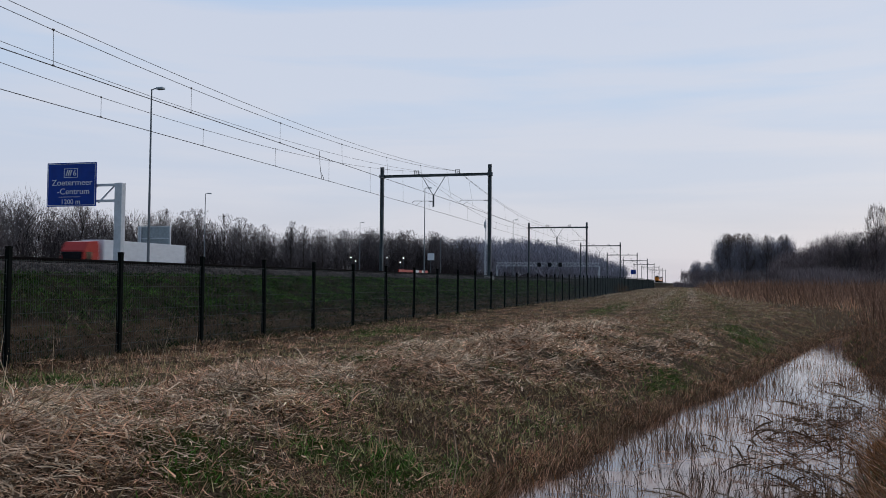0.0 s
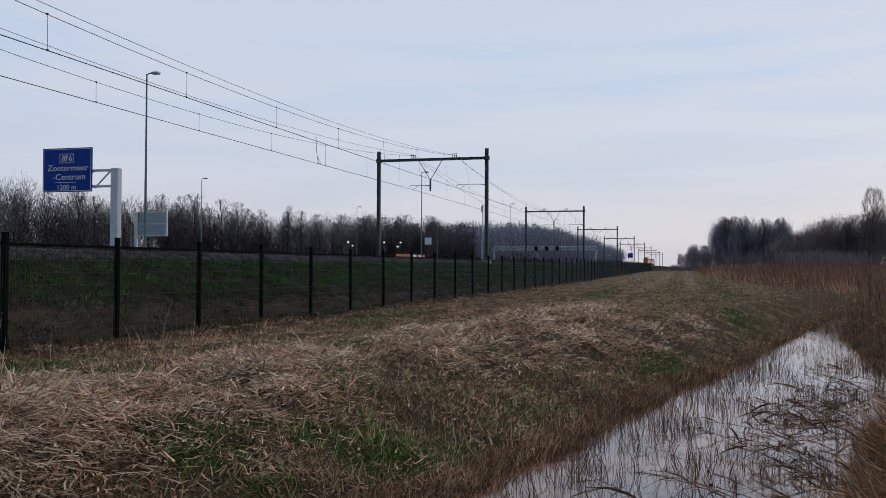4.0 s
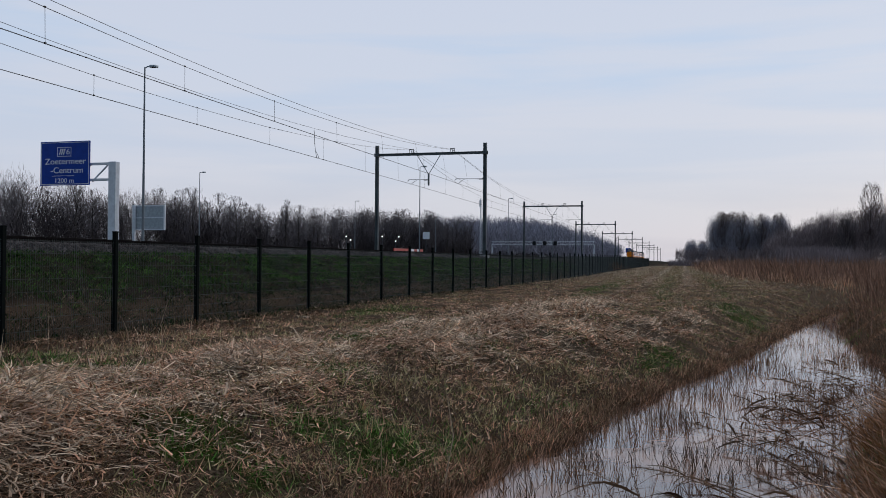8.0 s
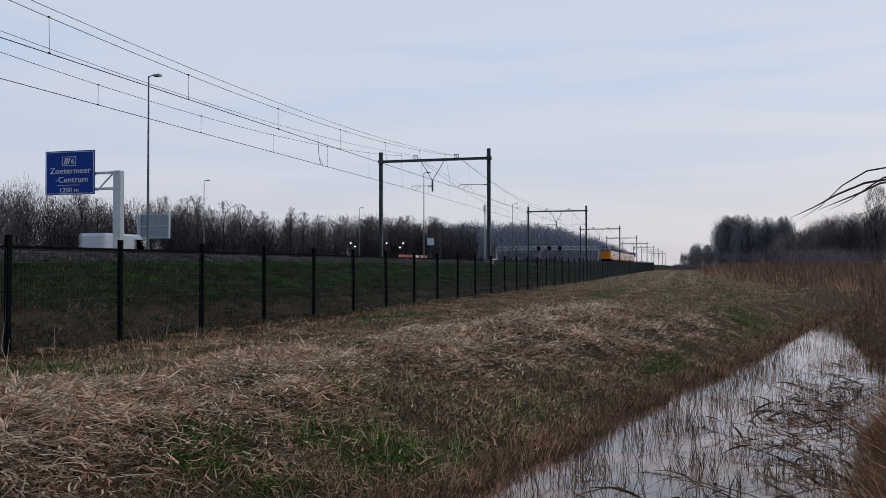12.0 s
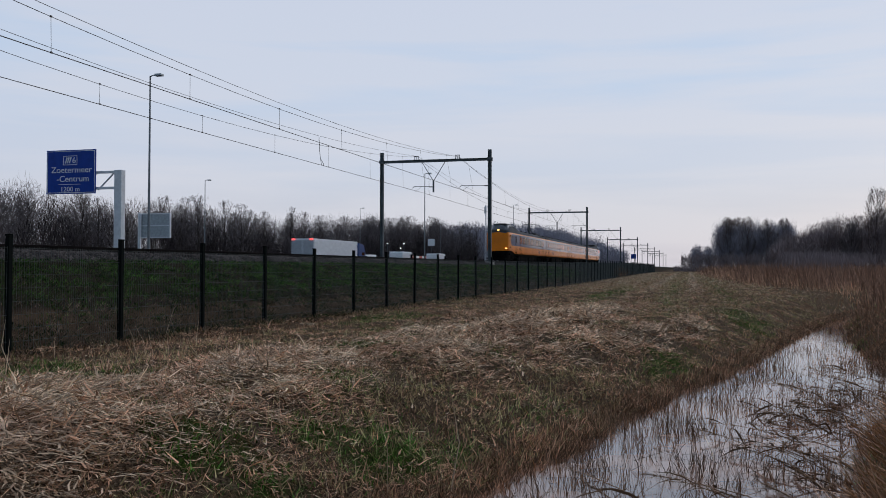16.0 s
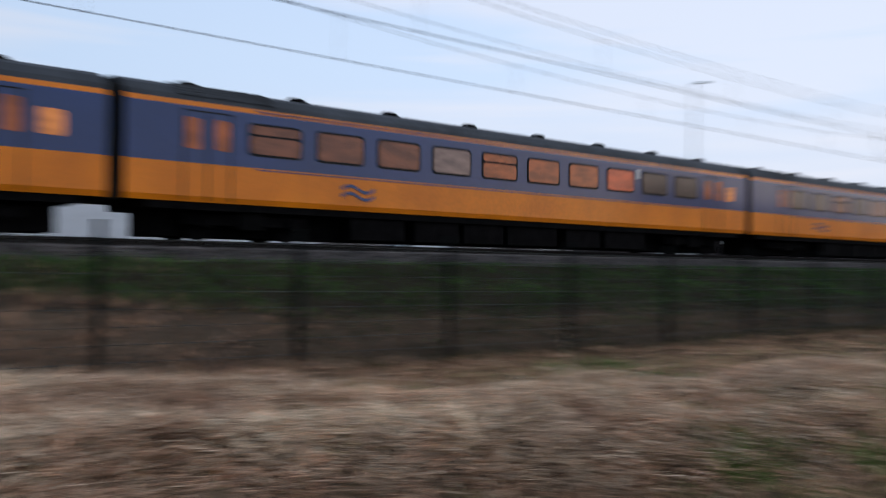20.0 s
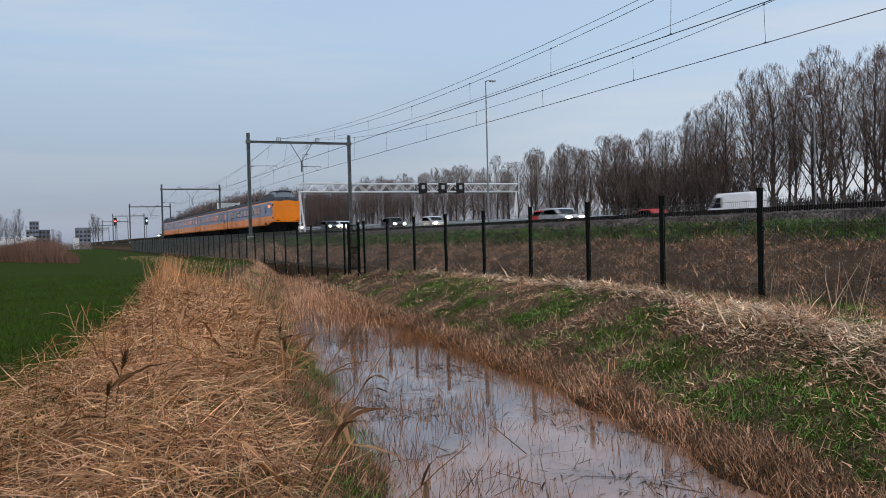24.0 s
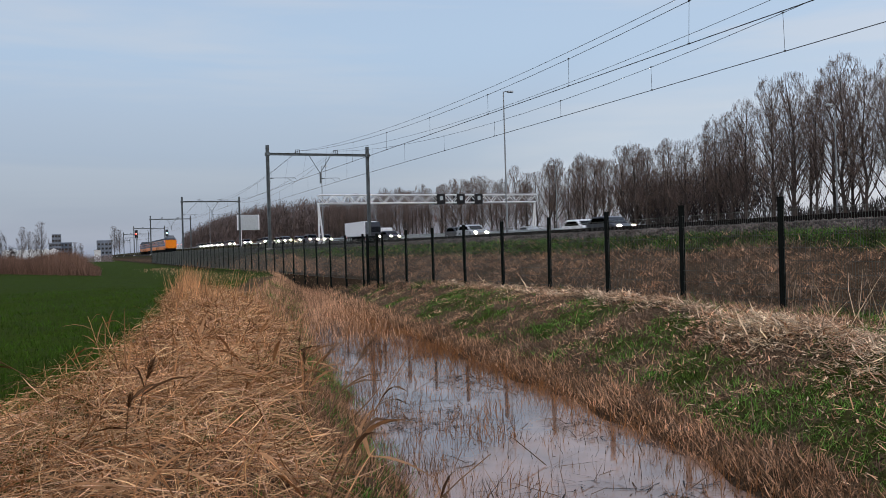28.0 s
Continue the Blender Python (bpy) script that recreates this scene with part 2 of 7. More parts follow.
# Shaded twin of the bank grass, its colour stands for gaps between clumps.
M_BANK_SHADE = mat("shaded_bank_grass", (0.022, 0.048, 0.012), 0.8, var=0.35, scale=0.9, fine=10, island=0.7, spec=0.02)
M_BANK_GRASS = mat("bank_grass", (0.112, 0.235, 0.044), 0.8, var=0.35, scale=0.9, fine=10, island=0.6, second=(0.030, 0.066, 0.014), spec=0.02)
M_BANK_STRAW = mat("bank_straw", (0.29, 0.195, 0.135), 0.85, var=0.35, scale=0.9, fine=9, island=0.6, spec=0.02)
M_GRASS_DULL = mat("dull_grass", (0.47, 0.42, 0.19), 0.75, var=0.35, scale=0.9, fine=10, island=0.85, second=(0.46, 0.31, 0.165), spec=0.02)
M_TANGLE = mat("red_brown_tangle", (0.52, 0.29, 0.165), 0.9, var=0.35, scale=1.1, fine=9, island=0.8, second=(0.27, 0.142, 0.085), spec=0.02)
M_BARK = mat("grey_bark", (0.075, 0.062, 0.056), 0.95, var=0.35, scale=2.0, fine=18, bump=0.5, spec=0.02)
M_TWIG = mat("bare_twigs", (0.165, 0.125, 0.108), 0.95, var=0.25, scale=0.3, fine=4, island=0.5, spec=0.02)
# Pale blue grey of the distant haze is mixed into this twig colour.
M_HAZY_TWIG = mat("hazy_twigs", (0.31, 0.30, 0.34), 0.95, var=0.15, scale=0.1, fine=1, island=0.15, spec=0.02)
M_DULL_REED = mat("faded_reed_bed", (0.20, 0.118, 0.085), 0.9, var=0.3, scale=0.25, fine=3, island=0.45, spec=0.02)
M_HILL = mat("distant_wood", (0.155, 0.122, 0.112), 0.95, var=0.3, scale=0.3, fine=4, island=0.5, spec=0.02)
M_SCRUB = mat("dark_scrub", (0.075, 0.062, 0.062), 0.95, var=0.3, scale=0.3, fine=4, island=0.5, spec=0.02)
M_TWIG_DARK = mat("thicket_twigs", (0.165, 0.142, 0.140), 0.95, var=0.25, scale=0.3, fine=4, island=0.3, spec=0.02)
M_STEEL = mat("galvanised_mast", (0.105, 0.125, 0.13), 0.6, 0.15, var=0.25, scale=1.5, fine=20, second=(0.075, 0.085, 0.088))
M_IRON = mat("dark_iron", (0.045, 0.047, 0.05), 0.6, 0.4, var=0.3, fine=30)
M_WIRE = mat("copper_wire", (0.05, 0.048, 0.048), 0.5, 0.6, var=0.2)
M_FENCE = mat("black_green_fence_coat", (0.008, 0.010, 0.009), 0.7, 0.0, var=0.3, fine=25, spec=0.02)
# Posts' coat made paler on the wires: caught skylight, put into the colour.
M_MESH_SKYLIT = mat("skylit_green_wire_coat", (0.095, 0.105, 0.095), 0.6, 0.0, var=0.3, fine=25, spec=0.2)
# Darker than the stones on it: the shade in their gaps is painted here.
M_BED_SHADED = mat("shaded_ballast_bed", (0.040, 0.034, 0.031), 0.95, var=0.4, scale=1.2, fine=22, bump=1.0, spec=0.02)
M_BALLAST = mat("ballast_stone", (0.15, 0.125, 0.112), 0.95, var=0.4, scale=1.2, fine=22, bump=1.0, island=0.45, second=(0.055, 0.047, 0.042), spec=0.02)
M_RAIL = mat("rusty_rail", (0.015, 0.012, 0.011), 0.8, 0.0, var=0.35, fine=30, spec=0.02)
# Concrete seen through haze: the blue grey of the air is in the colour.
M_HAZY_WALL = mat("hazy_wall", (0.17, 0.20, 0.24), 0.9, var=0.2, scale=0.1, fine=1)
M_CONCRETE = mat("concrete", (0.38, 0.37, 0.35), 0.9, var=0.25, fine=26, bump=0.3)
M_ASPHALT = mat("asphalt", (0.055, 0.056, 0.058), 0.9, var=0.25, scale=0.2, fine=30)
M_LINE = mat("road_paint", (0.7, 0.7, 0.68), 0.7, var=0.2, fine=10)
M_WHITE = mat("white_steel", (0.66, 0.68, 0.69), 0.5, 0.1, var=0.08, fine=6)
M_BLUE_SIGN = mat("blue_sign", (0.006, 0.045, 0.30), 0.4, var=0.12, fine=4)
M_SIGN_WHITE = mat("sign_white", (0.78, 0.8, 0.8), 0.5, var=0.06)
M_ALU = mat("sign_back", (0.42, 0.46, 0.47), 0.55, 0.4, var=0.15, fine=5)
M_BLACK = mat("black_plastic", (0.012, 0.012, 0.013), 0.5, var=0.2)
M_ORANGE = mat("train_yellow", (0.84, 0.235, 0.006), 0.42, var=0.12, scale=0.6, fine=9, second=(0.70, 0.185, 0.007), coat=0.3)
M_NAVY = mat("train_blue", (0.006, 0.027, 0.125), 0.4, var=0.14, scale=0.5, fine=7, coat=0.9)
M_ROOF = mat("train_roof", (0.046, 0.050, 0.055), 0.75, var=0.3, scale=0.7, fine=9, second=(0.026, 0.028, 0.03))
M_UNDER = mat("train_underframe", (0.006, 0.0055, 0.0055), 0.85, var=0.4, fine=15, spec=0.02)
M_GLASS = mat("dark_glass", (0.012, 0.014, 0.017), 0.08, var=0.1, spec=0.5)
# Paler than the other glass: mirrored sky is put into the base colour.
M_SCREEN = mat("sky_pale_cab_glass", (0.10, 0.112, 0.125), 0.06, var=0.1, spec=0.9)
M_GALV = mat("weathered_lamp_post", (0.20, 0.22, 0.23), 0.6, 0.1, var=0.2, scale=1.0, fine=12)
M_RUBBER = mat("rubber", (0.012, 0.012, 0.012), 0.8, var=0.2)
M_LIT = [glow("lit_window", (0.74, 0.19, 0.045), 0.19), glow("lit_window_dim", (0.58, 0.19, 0.08), 0.12),
         glow("lit_window_pale", (0.60, 0.40, 0.36), 0.14), glow("lit_window_red", (0.95, 0.17, 0.05), 0.24), glow("lit_window_dark", (0.20, 0.12, 0.10), 0.11),
         glow("lit_toilet_window", (1.0, 0.34, 0.08), 0.4)]
M_HEAD = glow("headlight", (1.0, 0.52, 0.15), 3.8)
M_HEADC = glow("car_headlight", (1.0, 0.84, 0.60), 160.0)
M_TAIL = glow("tail_light", (1.0, 0.06, 0.03), 0.5)
M_MARK = glow("marker_lamp", (1.0, 0.05, 0.04), 4.0)
M_DEST = glow("destination_display", (1.0, 0.16, 0.03), 1.6)
M_REDSIG = glow("red_signal", (1.0, 0.05, 0.04), 9.0)
M_GREENSIG = glow("green_signal", (0.2, 0.85, 0.8), 6.0)
M_STREET = glow("street_light", (1.0, 0.95, 0.85), 2.2)
PAINTS = {"white": mat("white_paint", (0.72, 0.74, 0.75), 0.35, var=0.1, fine=4), "red": mat("red_paint", (0.42, 0.03, 0.025), 0.3, var=0.12, fine=4),
          "dark": mat("dark_paint", (0.03, 0.034, 0.042), 0.3, var=0.12, fine=4), "silver": mat("silver_paint", (0.42, 0.44, 0.46), 0.3, 0.3, var=0.1, fine=4),
          "blue": mat("blue_paint", (0.03, 0.07, 0.2), 0.3, var=0.1, fine=4)}


# ---- mesh tools ----
def part(name, bm, material, parent=None, label=""):
    me = bpy.data.meshes.new(name)
    if isinstance(bm, bmesh.types.BMesh):
        bmesh.ops.recalc_face_normals(bm, faces=bm.faces)
        bm.to_mesh(me)
        bm.free()
    for x in (material if isinstance(material, (list, tuple)) else [material]):
        me.materials.append(x)
    ob = new(name, me)
    ob.parent = parent
    if label:
        ob["label"] = label
    return ob


def share(name, mesh, parent, m=None):
    ob = new(name, mesh)
    ob.parent = parent
    if m is not None:
        ob.matrix_basis = m
    return ob


def box(bm, lo, hi, bevel=0.0, mi=0):
    vs = [bm.verts.new((x, y, z)) for x in (lo[0], hi[0]) for y in (lo[1], hi[1]) for z in (lo[2], hi[2])]
    fs = [bm.faces.new([vs[i] for i in f]) for f in ((0, 1, 3, 2), (4, 6, 7, 5), (0, 4, 5, 1), (2, 3, 7, 6), (0, 2, 6, 4), (1, 5, 7, 3))]
    for f in fs:
        f.material_index = mi
    if bevel:
        es = list({e for f in fs for e in f.edges})
        bmesh.ops.bevel(bm, geom=es, offset=bevel, segments=2, affect="EDGES", profile=0.6)
    return bm


def tube(bm, a, b, r0, r1=None, n=6, cap=True):
    a, b = Vector(a), Vector(b)
    r1 = r0 if r1 is None else r1
    d = (b - a).normalized()
    u = d.orthogonal().normalized()
    v = d.cross(u)
    rings = []
    for p, r in ((a, r0), (b, r1)):
        rings.append([bm.verts.new(p + (u * math.cos(k * math.tau / n) + v * math.sin(k * math.tau / n)) * r) for k in range(n)])
    for k in range(n):
        bm.faces.new((rings[0][k], rings[0][(k + 1) % n], rings[1][(k + 1) % n], rings[1][k]))
    if cap and n > 2:
        bm.faces.new(rings[0][::-1])
        bm.faces.new(rings[1])
    return bm


def path_tube(bm, pts, r, n=5):
    for a, b in zip(pts, pts[1:]):
        tube(bm, a, b, r, r, n)
    return bm


def loft(bm, rings, close=True, mi=None):
    """Faces between rings of points; mi(i, k): the material of a face."""
    vr = [[bm.verts.new(p) for p in ring] for ring in rings]
    n = len(rings[0])
    for i in range(len(vr) - 1):
        for k in range(n if close else n - 1):
            f = bm.faces.new((vr[i][k], vr[i][(k + 1) % n], vr[i + 1][(k + 1) % n], vr[i + 1][k]))
            if mi:
                f.material_index = mi(i, k)
    return vr


def arrays_mesh(name, verts, faces_flat, sizes, material):
    me = bpy.data.meshes.new(name)
    me.vertices.add(len(verts))
    me.vertices.foreach_set("co", np.asarray(verts, np.float32).ravel())
    me.loops.add(len(faces_flat))
    me.loops.foreach_set("vertex_index", np.asarray(faces_flat, np.int32))
    me.polygons.add(len(sizes))
    starts = np.concatenate([[0], np.cumsum(sizes)[:-1]])
    me.polygons.foreach_set("loop_start", starts.astype(np.int32))
    me.polygons.foreach_set("loop_total", np.asarray(sizes, np.int32))
    me.update()
    me.validate()
    me.materials.append(material)
    return me


def blade_arrays(base, tip, width, bend, rng):
    """Blades from base to tip, bowed by bend: a quad and a triangle each."""
    n = len(base)
    d = tip - base
    ang = rng.uniform(0, math.tau, n)
    side = np.stack([np.cos(ang), np.sin(ang), rng.uniform(-0.2, 0.2, n)], 1) * width[:, None] * 0.5
    mid = base + d * 0.5 + bend
    v = np.stack([base - side, base + side, mid + side * 0.8, mid - side * 0.8, tip], 1).reshape(-1, 3)
    o = np.arange(n)[:, None] * 5
    f = (o + np.array([[0, 1, 2, 3, 3, 2, 4]])).ravel()
    s = np.tile([4, 3], n)
    return v, f, s


def leaf_arrays(base, ang, rise, curl, ln, width, rng):
    """Long leaves that curl over: two quads and a triangle each."""
    n = len(base)
    roll = rng.uniform(-0.9, 0.9, n)
    side = np.stack([-np.sin(ang) * np.cos(roll), np.cos(ang) * np.cos(roll), np.sin(roll)], 1) * width[:, None] * 0.5
    p, pts = base.copy(), [base]
    for k in range(3):
        el = rise + curl * (k + 0.3) / 3
        a = ang + 0.35 * roll * k
        p = p + np.stack([np.cos(a) * np.cos(el), np.sin(a) * np.cos(el), np.sin(el)], 1) * (ln / 3)[:, None]
        pts.append(p)
    v = np.stack([pts[0] - side * 0.6, pts[0] + side * 0.6, pts[1] + side, pts[1] - side, pts[2] + side * 0.75, pts[2] - side * 0.75, pts[3]], 1).reshape(-1, 3)
    o = np.arange(n)[:, None] * 7
    return v, (o + np.array([[0, 1, 2, 3, 3, 2, 4, 5, 5, 4, 6]])).ravel(), np.tile([4, 4, 3], n)


def twig_arrays(base, tip, width, rng):
    """Twigs: one slender triangle each."""
    n = len(base)
    ang = rng.uniform(0, math.tau, n)
    side = np.stack([np.cos(ang), np.sin(ang), rng.uniform(-0.2, 0.2, n)], 1) * width[:, None] * 0.6
    v = np.stack([base - side, base + side, tip], 1).reshape(-1, 3)
    return v, np.arange(n * 3), np.full(n, 3)


def stuff(name, base, tip, width, bend, material, label, category, seed=1, parent=None):
    rng = np.random.default_rng(seed)
    shape = twig_arrays(base, tip, width, rng) if bend is None else blade_arrays(base, tip, width, bend, rng)
    ob = new(name, arrays_mesh(name, *shape, material))
    if parent is not None:
        ob.parent = parent
        return ob
    return tagged(ob, label, category, kind="stuff")


def thing(name, label, category, m=None, group="", kind=""):
    ob = new(name)
    if m is not None:
        ob.matrix_basis = m
    return tagged(ob, label, category, group, kind)


def lettering(name, words, size, material, parent, m, label=""):
    cu = bpy.data.curves.new(name, "FONT")
    cu.body, cu.size, cu.extrude, cu.align_x = words, size, 0.006, "LEFT"
    tmp = new("tmp_text", cu)
    me = bpy.data.meshes.new_from_object(tmp)
    bpy.data.objects.remove(tmp)
    me.name = name
    me.materials.clear()
    me.materials.append(material)
    ob = share(name, me, parent, m)
    if label:
        ob["label"] = label
    return ob


# ---- plan of the ground ----
RAIL_Z, NEAR_RAIL_Z, BANK_TOP, WATER_Z = 2.03, 1.90, 1.46, -0.6
NEAR_TRACK, FAR_TRACK = -17.62, -21.5
EDGE_W = [(-60, -13.2), (-40, -10.4), (-22.4, -7.45), (-14.3, -6.35), (-8.6, -5.57), (-4.7, -4.75), (0, -3.6), (4, -2.6), (7.5, -1.68), (11, -0.8), (13.9, -0.22), (16.7, 0.72), (23.2, 2.2), (30.8, 4.0), (34.6, 5.1), (37, 5.8), (50, 10.5), (70, 20)]
EDGE_E = [(-60, -12.9), (-40, -9.6), (-28, -6.6), (-19.9, -4.75), (-10.9, -3.2), (-6.8, -2.4), (0, -0.95), (4, 0.55), (7.5, 1.25), (9.4, 1.65), (11.2, 2.1), (13.5, 2.9), (16, 3.6), (19, 3.8), (22.2, 3.8), (26, 4.15), (30.8, 4.9), (34.6, 5.65), (37, 6.1), (50, 11.0), (70, 20.5)]


def west_edge(y):
    return np.interp(y, [p[0] for p in EDGE_W], [p[1] for p in EDGE_W])


def east_edge(y):
    return np.interp(y, [p[0] for p in EDGE_E], [p[1] for p in EDGE_E])


def fence_x(y):
    return np.interp(y, [-400, -10.76, 10.74, 60, 400], [-11.5, -10.27, -9.71, -7.55, -7.3])


def smooth(t):
    t = np.clip(t, 0, 1)
    return t * t * (3 - 2 * t)


def waves(x, y):
    return (np.sin(x * 1.7 + 0.9 * np.sin(y * 0.8)) * np.sin(y * 1.3 + 1.1 * np.sin(x * 0.6)) * 0.5
            + np.sin(x * 4.1 + y * 2.3) * np.sin(y * 3.7 - x * 1.9) * 0.25)


def road_z(y):
    return np.interp(y, [-900, -400, -213, -140, -60, 40, 110, 900], [3.9, 3.8, 3.4, 2.75, 1.95, 1.1, 0.9, 0.9])


def height(x, y):
    x, y = np.asarray(x, float), np.asarray(y, float)
    w, e, fx = west_edge(y), east_edge(y), fence_x(y)
    verge = np.interp(y, [-60, -12, 12, 60, 150], [0.2, 0.22, 0.02, 0.15, 0.3])
    h = np.full(np.broadcast(x, y).shape, 0.0) + verge
    near = smooth(1 - np.abs(y) / 300)
    h = h + (0.06 * waves(x, y) + 0.045 * waves(x * 2.6 + 5, y * 2.4)) * near
    h = h + 0.022 * waves(x * 6.1 + 3, y * 5.7) * near + 0.035 * waves(x * 3.4 + 1, y * 2.9) * near + 0.14 * windrow(x, y) * smooth((x - fx - 0.6) / 0.8) * smooth((w - 1.2 - x) / 0.8)
    # ditch with its banks
    ww = np.interp(y, [-60, -3, 4, 60], [3.2, 3.2, 3.4, 3.2])
    we = np.interp(y, [-60, -20, 0, 10], [2.2, 2.0, 1.7, 1.4])
    tw = np.clip((w - x + 0.315 * ww + 0.08 * np.sin(y * 2.1) + 0.04 * np.sin(y * 4.3)) / ww, 0, 1)
    bank_w = 0.5 * tw + 0.5 * smooth(tw)
    bank_e = smooth((x - e + 0.28 * we + 0.08 * np.sin(y * 2.7 + 1)) / we)
    bed = WATER_Z - 0.25
    inside = (x > w - 2.4) & (x < e + 1.6)
    depth = smooth((72 - y) / 12) * smooth((y + 58) / 12)
    hb = np.where(x < (w + e) / 2, bed + (h - bed) * bank_w, bed + (h - bed) * bank_e)
    h = np.where(inside, h + (hb - h) * depth, h)
    # railway bank
    s = np.clip((fx - 0.5 - x) / (fx - 0.5 + 14.4), 0, 1)
    h = np.where(x < fx - 0.5, verge + (BANK_TOP - verge) * (s ** 0.85) + 0.05 * waves(x * 1.3, y), h)
    h = np.where(x < -14.4, BANK_TOP, h)
    h = np.where(x < -24.6, BANK_TOP + (road_z(y) - 0.12 - BANK_TOP) * smooth((-24.6 - x) / 6.0), h)
    # field to the east lies a little lower
    h = np.where(x > e + 1.6, h - 0.25 * smooth((x - e - 1.6) / 3.0) * smooth((3 - y) / 6), h)
    return h


def clump(x, y, cx, cy, rx, ry=None):
    ry = ry or rx
    return np.clip(1.25 - np.sqrt(((x - cx) / rx) ** 2 + ((y - cy) / ry) ** 2) + 0.6 * waves(x * 2, y * 2) + 0.4 * waves(x * 5.3, y * 4.7), 0, 0.56)


GREENS = [(-4.9, 13.6, 0.9, 1.3), (-3.9, 9.3, 0.5, 0.5), (-2.2, 7.8, 0.8, 0.7), (-2.8, 7.2, 0.8, 0.7), (-3.5, 6.1, 0.8, 0.55), (-6.9, 8.7, 1.0, 0.8), (-7.9, 9.2, 1.0, 0.9), (-6.0, 17.5, 0.6, 1.1), (-0.3, 15.6, 0.55, 2.0), (1.45, 26.3, 0.8, 3.0), (-3.5, 45, 0.8, 20.0), (-7.3, 21.0, 0.9, 2.6), (-0.8, 75, 0.55, 50.0), (1.6, 70, 0.6, 40.0),
          (-8.5, -19.8, 0.8, 2.0), (-8.0, -13.0, 0.6, 1.3), (-7.0, -10.0, 0.6, 0.9), (-7.6, -10.1, 0.4, 0.6), (-6.1, -6.2, 0.9, 0.9), (-5.5, -6.6, 0.7, 1.0), (-5.8, -5.0, 0.9, 0.7), (-4.9, -4.4, 0.6, 0.6), (-6.7, -15.0, 0.5, 1.2), (-6.3, -8.3, 0.4, 0.8), (-2.5, -9.3, 0.35, 2.2), (-3.6, -13.6, 0.3, 1.8), (-1.75, -5.4, 0.4, 0.9)]


def zones(x, y):
    """red: bare soil, rot and the painted shade between tufts; green: living turf."""
    w, e, fx = west_edge(y), east_edge(y), fence_x(y)
    g = np.zeros(np.broadcast(x, y).shape)
    r = np.zeros_like(g)
    for cx, cy, rx, ry in GREENS:
        g = np.maximum(g, clump(x, y, cx, cy, rx, ry))
    # thin turf in the mown grass, most of it on the slope to the south
    g = np.maximum(g, np.clip(0.10 + 0.55 * waves(x * 1.3 + 5, y * 1.1 + 1), 0, 0.42) * smooth((x - w + 5.0) / 2.0) * smooth((y - 3) / 3) * smooth((70 - y) / 30))
    g = np.maximum(g, np.clip(0.20 + 1.15 * waves(x * 1.6 + 2, y * 1.4), 0, 0.62) * smooth((-y - 3) / 3))
    bank = x < fx - 0.3
    up = (fx - 0.3 - x) / (fx - 0.3 + 14.4)
    lim = np.interp(y, [-60, -14, -2, 8, 25, 300], [0.42, 0.62, 0.55, 0.36, 0.22, 0.08])
    g = np.where(bank, smooth((up - lim + 0.12 * waves(x, y * 0.7)) / 0.18) * 0.9, g)
    # Upper bank goes darker ahead, with the shade between clumps as soil colour.
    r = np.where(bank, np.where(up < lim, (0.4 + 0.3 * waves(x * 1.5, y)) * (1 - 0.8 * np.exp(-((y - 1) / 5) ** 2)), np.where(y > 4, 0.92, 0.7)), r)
    field = (x > e + np.interp(y, [-60, -16, -8, -3, 4], [2.6, 2.3, 2.6, 2.4, 3.4]))
    g = np.where(field & (y < 9 + waves(x, y) * 3), 1.0, g)
    g = np.where((y < -42) & (x > fx + 0.3), np.maximum(g, 0.75), g)
    g = np.where(x < -25, 0.55, g)
    r = np.where((x > w - 0.05) & (x < e + 0.05), 0.75, r)
    g = np.where((x > w - 0.35) & (x < e + 0.3), 0.0, g)
    # Verge near the eye darkened: shade between the tufts, put into the colour.
    open_verge = (x > fx) & (x < w)
    r = np.where(open_verge, np.maximum(r, 0.3 * (1 - windrow(x, y)) * smooth((26 - np.hypot(x, y)) / 16)), r)
    foot = np.clip(1.2 - np.abs(x - fx) / 1.0, 0, 1)
    r = np.maximum(r, foot * 0.85)
    return np.clip(r, 0, 1), np.clip(g, 0, 1)


